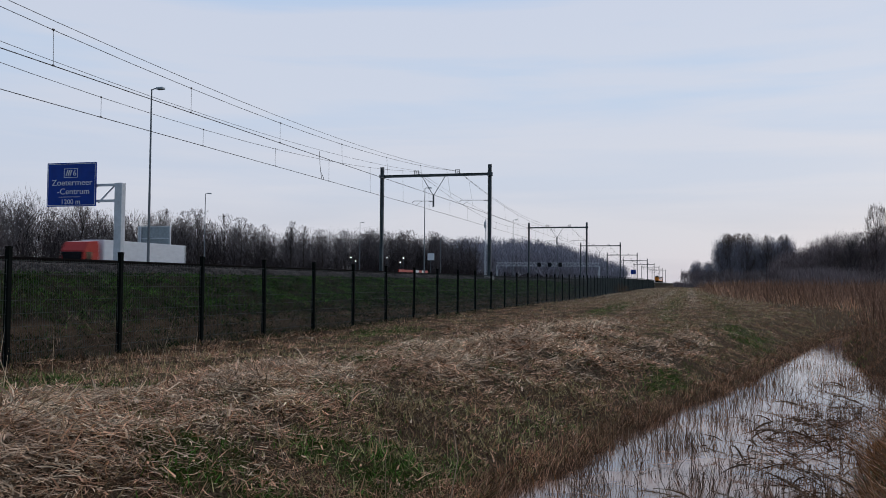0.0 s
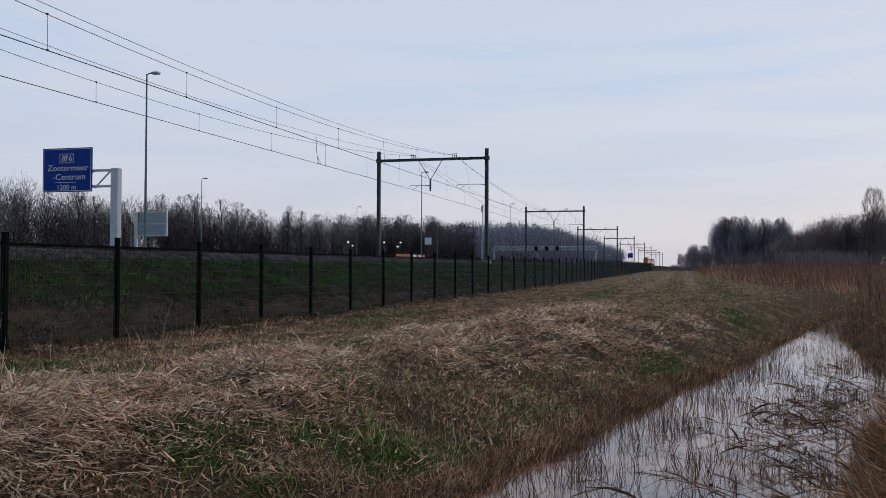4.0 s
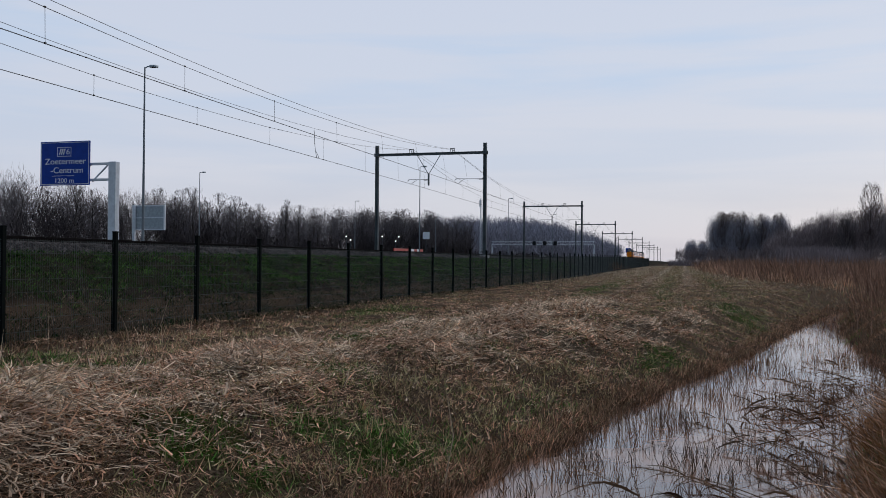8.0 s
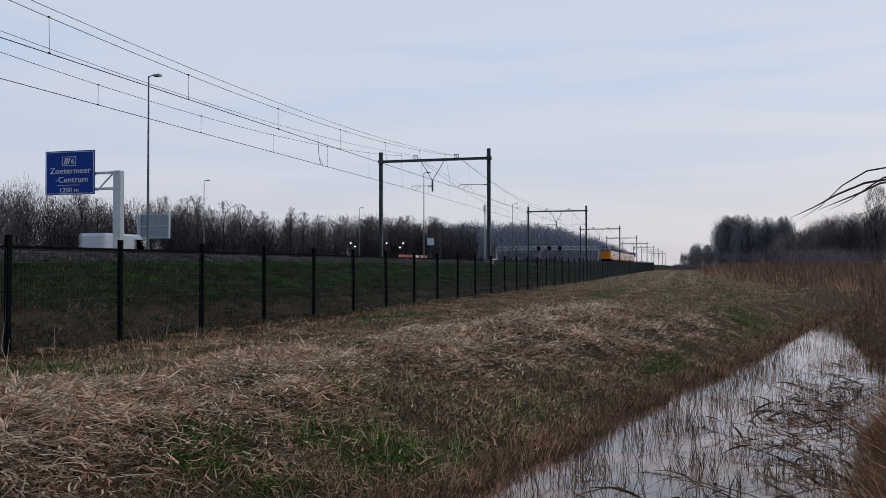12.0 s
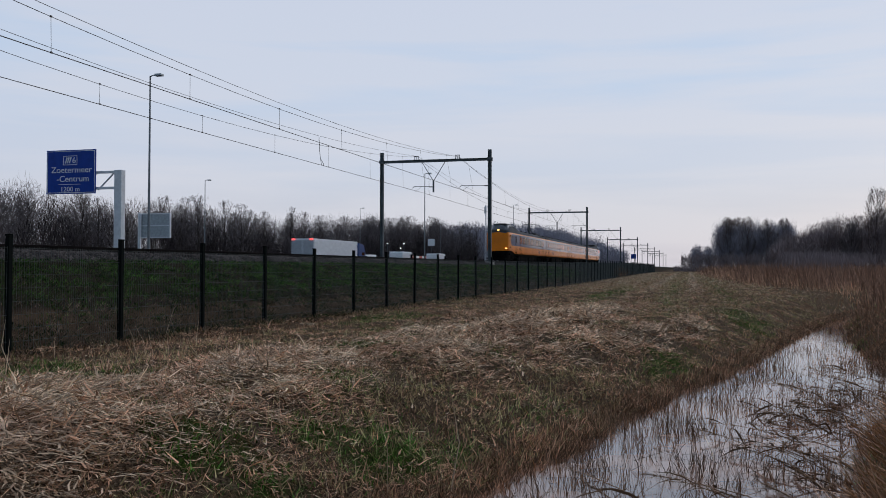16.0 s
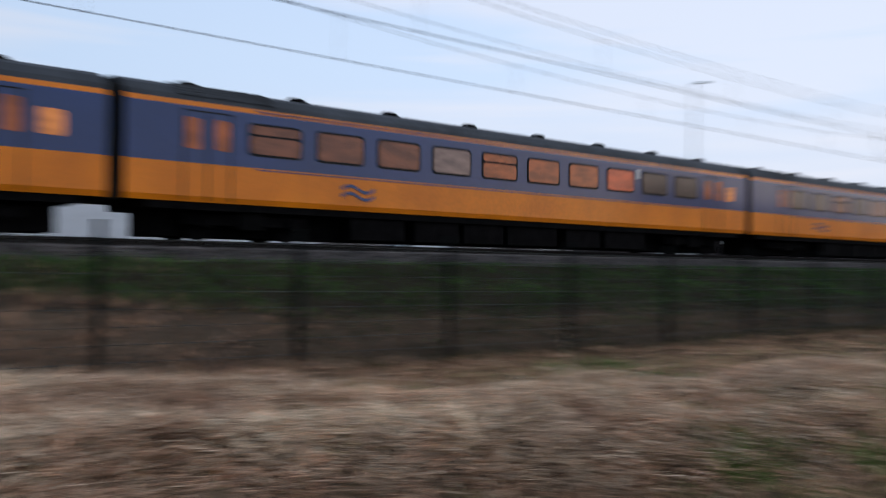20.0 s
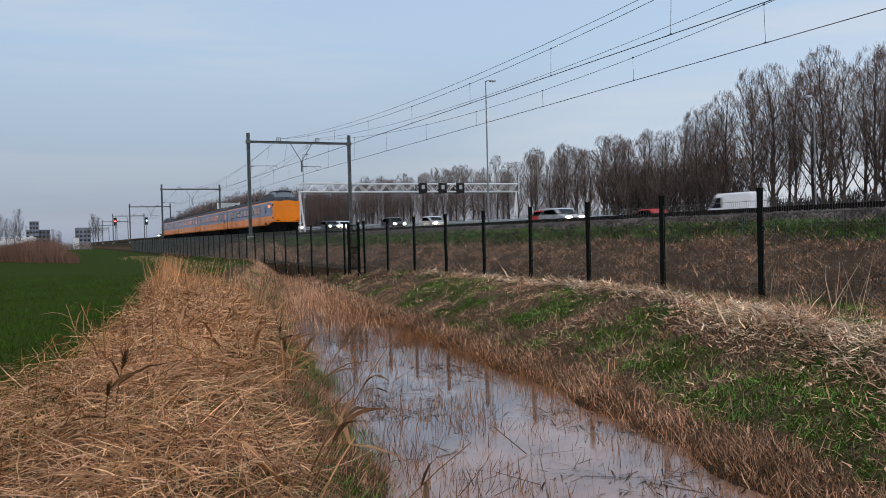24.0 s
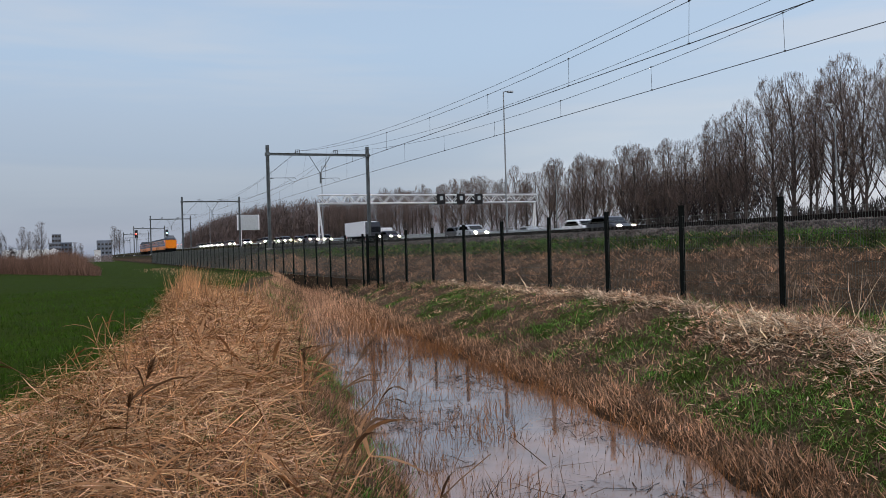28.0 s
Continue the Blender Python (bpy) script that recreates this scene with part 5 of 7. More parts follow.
        part("destination_display", bm, M_DEST if not front else M_BLACK, body)
    bm = bmesh.new()
    tube(bm, (0, at(0.24), 3.62), (0, at(0.6), 3.70), 0.075, 0.06, 10)
    part("top_lamp", bm, M_HEAD if front else M_BLACK, body)
    # black apron and coupler
    bm = bmesh.new()
    loft(bm, [[(1.28 * k, at(d), 1.24), (1.1 * k, at(d), 0.14), (-1.1 * k, at(d), 0.14), (-1.28 * k, at(d), 1.24)] for d, k in ((0.06, 0.9), (0.5, 1.0), (1.9, 1.02), (3.0, 1.02))], True)
    bm.faces.new([v for v in bm.verts if abs(v.co.y - at(0.06)) < 1e-4])
    part("apron", bm, M_UNDER, body)
    bm = bmesh.new()
    box(bm, (-0.25, min(at(-0.35), at(0.2)), 0.8), (0.25, max(at(-0.35), at(0.2)), 1.1), 0.05)
    part("coupler", bm, M_UNDER, body)


def pantograph(body, y):
    bm = bmesh.new()
    for s in (-0.55, 0.55):
        tube(bm, (s, y - 0.8, 4.1), (s, y + 0.8, 4.1), 0.04)
        for q in (-0.7, 0.7):
            tube(bm, (s, y + q, 3.8), (s, y + q, 4.1), 0.07, 0.05, 8)
    part("pantograph_base", bm, M_IRON, body)
    bm = bmesh.new()
    for s in (-0.3, 0.3):
        tube(bm, (s, y + 0.7, 4.0), (s * 0.6, y - 0.75, 4.6), 0.05)
        tube(bm, (s * 0.6, y - 0.75, 4.6), (s * 1.2, y + 0.15, 5.32), 0.038)
    part("pantograph_arm", bm, M_IRON, body)
    bm = bmesh.new()
    for q in (-0.18, 0.18):
        path_tube(bm, [(-0.95, y + 0.15 + q, 5.2), (-0.65, y + 0.15 + q, 5.36), (0.65, y + 0.15 + q, 5.36), (0.95, y + 0.15 + q, 5.2)], 0.03)
    part("pantograph_head", bm, M_IRON, body)
    bm = bmesh.new()
    box(bm, (-0.6, y + 1.4, 3.8), (0.6, y + 3.0, 4.12), 0.06)
    part("roof_equipment", bm, M_IRON, body)


def build_train():
    rnd = random.Random(4)
    t = thing("passenger_train", "yellow and blue four car electric passenger train with raised cab", "train")
    for k, (a, b) in enumerate(CAR_ENDS):
        cab = 1 if k == 0 else -1 if k == 3 else 0
        body = car_body(t, a, b, cab)
        car_fittings(t, body, a, b, cab, rnd)
        if cab:
            cab_fittings(body, a, b, cab, k == 0)
        if k == 0:
            pantograph(body, 21.4)
    return t


TRAIN = build_train()


# ---- road vehicles ----
def wheels(t, xs, ys, r, w):
    for y in ys:
        for s in (-1, 1):
            bm = bmesh.new()
            tube(bm, (s * (xs - w), y, r), (s * xs, y, r), r, r, 16)
            wh = part("wheel", bm, M_RUBBER, t)
            bm = bmesh.new()
            tube(bm, (s * xs, y, r), (s * (xs + 0.012), y, r), r * 0.6, r * 0.55, 12)
            part("rim", bm, M_ALU, wh)


def lamps(t, x, yf, yr, z, on=True):
    for s in (-1, 1):
        bm = bmesh.new()
        tube(bm, (s * x, yf - 0.05, z), (s * x, yf + 0.03, z), 0.12, 0.12, 10)
        part("headlight", bm, M_HEADC if on else M_ALU, t)
        bm = bmesh.new()
        box(bm, (s * x - 0.12, yr - 0.03, z + 0.05), (s * x + 0.12, yr + 0.04, z + 0.2))
        part("tail_light", bm, M_TAIL, t)


def build_car(paint, kind):
    """Front towards +y, on z = 0."""
    t = thing("van" if kind == "van" else "car", f"{paint} {'delivery van' if kind == 'van' else 'passenger car'} driving on the motorway with lights on", "van" if kind == "van" else "car", group="motorway traffic")
    if kind == "van":
        L, W = 5.6, 0.98
        side = [(-2.8, 0.35), (2.7, 0.35), (2.8, 0.9), (2.1, 1.25), (1.3, 2.35), (1.0, 2.5), (-2.7, 2.5), (-2.8, 2.3)]
        glass = [(2.0, 1.32), (1.32, 2.25), (0.5, 2.25), (0.5, 1.32)]
    else:
        L, W = 4.4, 0.88
        side = [(-2.2, 0.3), (2.15, 0.3), (2.2, 0.65), (1.2, 0.9), (0.5, 1.4), (0.1, 1.48), (-1.3, 1.46), (-1.95, 1.0), (-2.2, 0.92)]
        glass = [(1.05, 0.95), (0.45, 1.37), (-1.3, 1.38), (-1.75, 0.98)]
    bm = bmesh.new()
    rings = []
    for x, k in ((-W, 0.94), (-W * 0.93, 1.0), (W * 0.93, 1.0), (W, 0.94)):
        rings.append([(x, y * (0.97 if abs(x) == W else 1), 0.3 + (z - 0.3) * k) for y, z in side])
    vr = loft(bm, rings)
    bm.faces.new(vr[0])
    bm.faces.new(vr[-1])
    part("body", bm, PAINTS[paint], t)
    for s in (-1, 1):
        bm = bmesh.new()
        a = [bm.verts.new((s * (W + 0.012), y * 0.96, 0.3 + (z - 0.3) * 0.955)) for y, z in glass]
        bm.faces.new(a)
        bmesh.ops.solidify(bm, geom=bm.faces[:], thickness=0.02)
        part("side_window", bm, M_GLASS, t)
    (y0, z0), (y1, z1) = glass[0], glass[1]
    bm = bmesh.new()
    a = [bm.verts.new(p) for p in ((-W * 0.85, y0 + 0.14, z0), (W * 0.85, y0 + 0.14, z0), (W * 0.8, y1 + 0.12, z1), (-W * 0.8, y1 + 0.12, z1))]
    bm.faces.new(a)
    bmesh.ops.solidify(bm, geom=bm.faces[:], thickness=0.02)
    part("windscreen", bm, M_GLASS, t)
    wheels(t, W + 0.01, (-L * 0.3, L * 0.31), 0.33, 0.2)
    lamps(t, W * 0.72, L / 2, -L / 2, 0.62)
    return t


def build_lorry(cab_paint, box_paint, rear=-8.2, roof=3.95):
    t = thing("lorry", f"articulated lorry with a {cab_paint} cab and a white box trailer", "lorry", group="motorway traffic")
    bm = bmesh.new()
    side = [(6.1, 0.5), (8.25, 0.5), (8.3, 1.6), (8.1, roof - 1.05), (7.6, roof - 0.3), (6.3, roof - 0.15), (6.1, roof - 0.45)]
    rings = [[(x, y, z) for y, z in side] for x in (-1.24, -1.15, 1.15, 1.24)]
    vr = loft(bm, rings)
    bm.faces.new(vr[0])
    bm.faces.new(vr[-1])
    cab = part("cab", bm, PAINTS[cab_paint], t)
    bm = bmesh.new()
    box(bm, (-1.1, 8.12, 1.7), (1.1, 8.3, roof - 1.2), 0.02)
    part("windscreen", bm, M_GLASS, cab)
    for s in (-1, 1):
        bm = bmesh.new()
        box(bm, (s * 1.245 - 0.01, 7.1, 1.7), (s * 1.245 + 0.01, 7.95, roof - 1.2))
        part("side_window", bm, M_GLASS, cab)
    bm = bmesh.new()
    box(bm, (-1.27, rear, 1.0), (1.27, 5.5, roof), 0.03)
    tr = part("trailer_box", bm, PAINTS[box_paint], t)
    for s in (-1, 1):
        bm = bmesh.new()
        box(bm, (s * 1.275 - 0.01, rear + 0.1, 1.02), (s * 1.275 + 0.01, 5.4, 1.16))
        part("trailer_rail", bm, PAINTS["silver"], tr)
    bm = bmesh.new()
    box(bm, (-0.5, rear + 0.2, 0.75), (0.5, 7.5, 0.98), 0.0)
    part("chassis", bm, M_UNDER, t)
    for q in (-1.0, 1.0):
        bm = bmesh.new()
        box(bm, (q - 0.13, rear - 0.04, roof - 0.12), (q + 0.13, rear, roof - 0.02))
        part("marker_light", bm, M_MARK, tr)
    for q in (-0.63, 0.63):
        bm = bmesh.new()
        box(bm, (q - 0.6, rear - 0.03, 1.1), (q + 0.6, rear - 0.002, roof - 0.18), 0.01)
        part("rear_door", bm, PAINTS["silver"], tr)
    wheels(t, 1.25, (rear + 1.8, rear + 3.1, rear + 4.4, 4.3, 7.2), 0.5, 0.3)
    lamps(t, 0.95, 8.32, rear - 0.02, 0.85)
    return t


TRAFFIC = []


def traffic(thing_ob, x, direction, t0, y0, v):
    """direction +1 drives towards +Y; the thing's middle is at y0 at t0."""
    TRAFFIC.append((thing_ob, x, direction, t0, y0, v))


def build_traffic():
    lorry = build_lorry("red", "white")
    traffic(lorry, -53.5, -1, 0.0, 75.0, 22.0)
    traffic(build_lorry("white", "white"), -38.2, 1, 20.0, 14.0, 20.0)
    # away along the nearer carriageway
    traffic(build_lorry("blue", "white", -6.6, 3.25), -38.2, 1, 14.6, 60.7, 20.3)
    traffic(build_car("white", "van"), -38.2, 1, 12.5, 62.5, 20.0)
    traffic(build_car("white", "van"), -38.2, 1, 12.5, 43.0, 20.6)
    traffic(build_car("silver", "car"), -41.8, 1, 12.5, 59.5, 20.0)
    # the stream that comes up behind
    small = build_lorry("dark", "white")
    small.scale = (0.72, 0.72, 0.72)
    traffic(small, -38.2, 1, 26.0, -157.0, 17.0)
    cars = [("red", "car", -41.8, 24.5, -59.5, 22.0), ("white", "van", -38.2, 22.4, -43.2, 21.0), ("white", "car", -41.8, 26.0, -83.8, 25.6), ("dark", "car", -38.2, 26.0, -63.8, 19.2),
            ("silver", "car", -41.8, 26.0, -56.0, 21.0), ("dark", "car", -38.2, 25.0, -112.0, 18.0), ("white", "car", -41.8, 25.0, -122.0, 18.0), ("silver", "car", -38.2, 25.0, -135.0, 17.0),
            ("dark", "car", -41.8, 25.0, -190.0, 17.0), ("dark", "car", -38.2, 25.0, -205.0, 17.0), ("dark", "car", -41.8, 25.0, -228.0, 17.0), ("dark", "car", -38.2, 25.0, -246.0, 17.0),
            ("dark", "car", -41.8, 25.0, -270.0, 17.0), ("dark", "car", -38.2, 25.0, -296.0, 17.0), ("dark", "car", -41.8, 25.0, -325.0, 17.0), ("dark", "car", -38.2, 25.0, -360.0, 17.0), ("dark", "car", -41.8, 25.0, -395.0, 17.0),
            ("silver", "car", -38.2, 24.5, -52.0, 21.0), ("dark", "car", -41.8, 25.0, -172.0, 17.0), ("dark", "car", -41.8, 25.0, -209.0, 17.0), ("dark", "car", -38.2, 25.0, -226.0, 17.0), ("dark", "car", -41.8, 25.0, -249.0, 17.0), ("dark", "car", -38.2, 25.0, -271.0, 17.0), ("dark", "car", -41.8, 25.0, -292.0, 17.0), ("dark", "car", -38.2, 25.0, -319.0, 17.0), ("dark", "car", -38.2, 25.0, -340.0, 17.0), ("dark", "car", -41.8, 25.0, -356.0, 17.0), ("dark", "car", -41.8, 25.0, -150.0, 18.0), ("white", "van", -38.2, 20.2, -2.0, 20.0), ("white", "van", -38.2, 21.0, -6.0, 20.0), ("silver", "van", -38.2, 21.3, -15.4, 20.5)]
    for p, k, x, t0, y0, v in cars:
        traffic(build_car(p, k), x, 1, t0, y0, v)
    for p, k, x, t0, y0, v in (("dark", "car", -56.5, 25.0, -120.0, 25.0), ("red", "car", -53.5, 25.0, -95.0, 24.0), ("silver", "car", -56.5, 26.5, -70.0, 24.0), ("white", "van", -53.5, 20.2, 36.0, 25.0)):
        traffic(build_car(p, k), x, -1, t0, y0, v)


build_traffic()


# ---- trees ----
def tree_meshes(seed, h, spread, start, limbs, twig_w, dense=1.0, twig=None):
    """A bare tree: trunk, limbs that curve upwards and a haze of fine twigs within a rounded outline."""
    rng = np.random.default_rng(seed)
    bm = bmesh.new()
    mid, rad = np.array((0, 0, h * 0.56)), np.array((spread * h, spread * h, h * 0.44))

    def inside(p):
        k = np.linalg.norm((p - mid) / rad)
        return p if k <= 1 else mid + (p - mid) / k

    pts = [np.array((0, 0, -0.3))]
    for k in range(1, 7):
        pts.append(np.array((rng.normal(0, 0.014) * h * k / 6, rng.normal(0, 0.014) * h * k / 6, h * 0.92 * k / 6)))
    r0 = h * 0.0135
    for k in range(6):
        tube(bm, pts[k], pts[k + 1], r0 * (1 - k / 6.8), r0 * (1 - (k + 1) / 6.8), 5, False)
    base, tip, wid = [], [], []

    def spray(p, d, ln, m):
        for _ in range(m):
            e = d + rng.normal(0, 0.45, 3)
            e[2] = abs(e[2]) * 0.8 + 0.2
            e /= np.linalg.norm(e)
            q = p + e * ln * rng.uniform(0.5, 1.2)
            base.append(p), tip.append(q), wid.append(twig_w)
            for _ in range(2):
                g = e + rng.normal(0, 0.45, 3)
                c = p + (q - p) * rng.uniform(0.3, 0.85)
                base.append(c), tip.append(c + g / np.linalg.norm(g) * ln * rng.uniform(0.3, 0.65)), wid.append(twig_w * 0.75)

    for i in range(limbs):
        f = start + (0.95 - start) * ((i + rng.random()) / limbs)
        k = min(5, int(f * 6))
        p = pts[k] + (pts[k + 1] - pts[k]) * (f * 6 - k)
        ang = i * 2.4 + rng.uniform(-0.5, 0.5)
        ln = h * rng.uniform(0.26, 0.42) * (1.15 - 0.75 * f)
        d = np.array((math.cos(ang), math.sin(ang), rng.uniform(0.8, 1.5)))
        d /= np.linalg.norm(d)
        lp, r = [p], r0 * 0.42 * (1.1 - f) + 0.012
        for j in range(4):
            d = d + np.array((rng.normal(0, 0.10), rng.normal(0, 0.10), 0.22))
            d /= np.linalg.norm(d)
            lp.append(inside(lp[-1] + d * ln / 4))
            if np.linalg.norm(lp[-1] - lp[-2]) > 0.02:
                tube(bm, lp[-2], lp[-1], r * (1 - j / 4.5), r * (1 - (j + 1) / 4.5), 3, False)
        for _ in range(max(3, int(ln * 2.0 * dense))):
            u = rng.uniform(0.2, 1.0)
            j = min(3, int(u * 4))
            q = lp[j] + (lp[j + 1] - lp[j]) * (u * 4 - j)
            side = rng.normal(0, 0.6, 3) + d * 0.7
            side[2] = abs(side[2]) + 0.35
            side /= np.linalg.norm(side)
            end = inside(q + side * h * rng.uniform(0.05, 0.11))
            base.append(q), tip.append(end), wid.append(twig_w * 1.9)
            spray(end, side, h * 0.042, 3)
            spray((q + end) / 2, side, h * 0.045, 2)
        spray(lp[-1], d, h * 0.05, 4)
    spray(pts[6], np.array((0, 0, 1.0)), h * 0.07, 6)
    trunk = bpy.data.meshes.new("trunk")
    bm.to_mesh(trunk)
    bm.free()
    trunk.materials.append(M_BARK)
    base, tip = np.array(base), np.array(tip)
    for _ in (0, 1):
        k = np.linalg.norm((tip - mid) / rad, axis=1) / rng.uniform(0.93, 1.06, len(tip))
        tip = np.where((k > 1)[:, None], mid + (tip - mid) / np.maximum(k, 1)[:, None], tip)
    crown = arrays_mesh("crown", *twig_arrays(base, tip, np.array(wid) * rng.uniform(0.7, 1.3, len(wid)), rng), twig or M_TWIG)
    return trunk, crown


def plant(kind, x, y, h, h0, label, group):
    t = thing("tree", label, "tree", None, group)
    s = h / h0
    t.matrix_basis = Matrix.Translation((x, y, float(height(x, y)))) @ pose(0, 0, 0, 0, 0, random.uniform(0, 360)) @ Matrix.Diagonal((s * random.uniform(0.85, 1.1), s * random.uniform(0.85, 1.1), s, 1))
    share("trunk", kind[0], t)
    share("crown", kind[1], t)


ROW_H = [(-760, 21), (-680, 24.4), (-574, 27.5), (-468, 26.4), (-394, 24.9), (-330, 22.1), (-300, 19), (-283, 16.2), (-251, 18), (-226, 18), (-201, 16.3), (-171, 16.8), (-157, 14.2), (-148, 15.8), (-92, 15.8), (-83, 18.8), (-77, 21), (-64, 20.6), (-35, 20), (-20, 14), (0, 12),
         (60, 13.0), (98, 14.0), (120, 13.2), (156, 13.9), (181, 13.2), (200, 12.4), (231, 16.1), (270, 18.2), (300, 17.4), (331, 19.1), (380, 20.4), (445, 22.6), (534, 27.1), (666, 29), (826, 29.1), (1084, 28), (1409, 23.5)]


def row_height(y):
    return float(np.interp(y, [p[0] for p in ROW_H], [p[1] for p in ROW_H]))


def build_trees():
    slim = [tree_meshes(11 + k, 18.0, (0.15, 0.18, 0.14, 0.17)[k], (0.10, 0.14, 0.18, 0.12)[k], 28, 0.030, 1.7) for k in range(4)]
    broad = [tree_meshes(31 + k, 13.0, (0.24, 0.28, 0.22)[k], 0.10, 24, 0.032, 1.9, M_TWIG_DARK) for k in range(3)]
    rnd = random.Random(9)
    for row in (-74.5, -80.0):
        y = -285.0
        while y < -18:
            plant(rnd.choice(slim), row + rnd.uniform(-1, 1), y, (row_height(y) + 0.4 - float(road_z(y))) * rnd.uniform(0.86, 1.0), 18.0, "tall bare poplar with upright branches beside the motorway", "motorway trees")
            y += rnd.uniform(3.4, 5.6) * (0.75 if y > -130 else 1.1)
    for row in (-80.0, -88.0):
        y = -15.0
        while y < 335:
            plant(rnd.choice(broad), row + rnd.uniform(-3, 3), y, (row_height(y) + 0.2 - float(road_z(y)) * 0.5) * rnd.uniform(0.72, 0.98), 13.0, "bare deciduous tree with a rounded twiggy crown", "motorway trees")
            y += rnd.uniform(4.5, 8.0)
    # copse and hedge on the far side of the field
    for k in range(12):
        plant(rnd.choice(slim), rnd.uniform(9, 28), 262 + rnd.uniform(-6, 10), rnd.uniform(14, 16), 18.0, "bare tree in a dense copse beyond the field", "field copse")
    for k in range(3):
        plant(rnd.choice(broad), rnd.uniform(-0.5, 6), 262 + rnd.uniform(-4, 8), rnd.uniform(5.5, 8.5), 13.0, "low bare tree at the end of the copse", "field copse")
    for k in range(18):
        f = rnd.random()
        x = 17 + 42 * f
        plant(rnd.choice(broad), x, 152 - 22 * f + rnd.uniform(-8, 8), (7.5 + 5 * f) * rnd.uniform(0.75, 1.1), 13.0, "bare hedge tree beside the reed bed", "hedge trees")
    plant(slim[2], 26.7, 141, 13.2, 18.0, "taller bare poplar standing out of the hedge", "hedge trees")
    for x, y, h in ((18.6, -330, 12.5), (16.2, -326, 11), (12.4, -330, 14.4), (14.3, -340, 10), (-14, -420, 14), (-17, -440, 13), (2, -380, 8), (0, -385, 7.5), (4, -390, 8)):
        plant(rnd.choice(broad), x, y, h, 13.0, "small bare tree far across the field", "field trees")


def thicket(name, boxes, material, label, seed, width):
    """Far woods: upright twigs in dense stands. boxes: x0, x1, y0, y1, height of the top, count."""
    rng = np.random.default_rng(seed)
    B, T = [], []
    for x0, x1, y0, y1, hh, n in boxes:
        x, y = rng.uniform(x0, x1, n), rng.uniform(y0, y1, n)
        lump = 0.90 + 0.1 * np.sin(x * 0.9 + y * 0.35) * np.sin(y * 0.21 + 1) + rng.normal(0, 0.05, n)
        top = hh(y) * lump if callable(hh) else hh * lump
        u = rng.beta(1.6, 1.0, n)
        z1 = top * u
        ln = rng.uniform(0.8, 2.6, n) * (0.5 + top / 18)
        t = np.stack([x, y, z1], 1)
        d = np.stack([rng.normal(0, 0.35, n), rng.normal(0, 0.35, n), np.ones(n)], 1)
        B.append(t - d * ln[:, None] * 0.8)
        T.append(t)
    B, T = np.concatenate(B), np.concatenate(T)
    B[:, 2] = np.maximum(B[:, 2], 0.0)
    return stuff(name, B, T, np.full(len(B), width) * rng.uniform(0.6, 1.4, len(B)), None, material, label, "trees", seed)


def crowns(name, rows, per, width, material, label, seed):
    """Bare crowns seen from afar: twigs that fan out and up to a rounded outline, with stems below. rows: x, y, height, radius."""
    rng = np.random.default_rng(seed)
    rows = np.repeat(np.array(rows), per, axis=0)
    n = len(rows)
    x, y, h, r = rows.T
    d = rng.normal(0, 1, (n, 3))
    d /= np.linalg.norm(d, axis=1)[:, None]
    shell = rng.random(n) < 0.55
    rad = np.where(shell, rng.uniform(0.74, 1.03, n), 0.86 * rng.random(n) ** 0.42)
    tip = np.stack([x + d[:, 0] * r * rad, y + d[:, 1] * r * rad, h * (0.58 + 0.42 * d[:, 2] * rad)], 1)
    way = tip - np.stack([x, y, h * 0.22], 1)
    way /= np.linalg.norm(way, axis=1)[:, None]
    way = way + rng.normal(0, 0.4, (n, 3))
    ln = np.where(shell, rng.uniform(0.04, 0.085, n), rng.uniform(0.06, 0.14, n)) * h
    base = tip - way * ln[:, None]
    wd = width * rng.uniform(0.5, 1.4, n) * np.where(shell, 0.6, 1.1)
    stem = rng.random(n) < 0.012
    base[stem] = np.stack([x + rng.normal(0, 0.4, n), y + rng.normal(0, 0.4, n), np.full(n, -0.2)], 1)[stem]
    wd[stem] *= 1.6
    base[:, 2] = np.maximum(base[:, 2], -0.3)
    return stuff(name, base, tip, wd, None, material, label, "trees", seed)


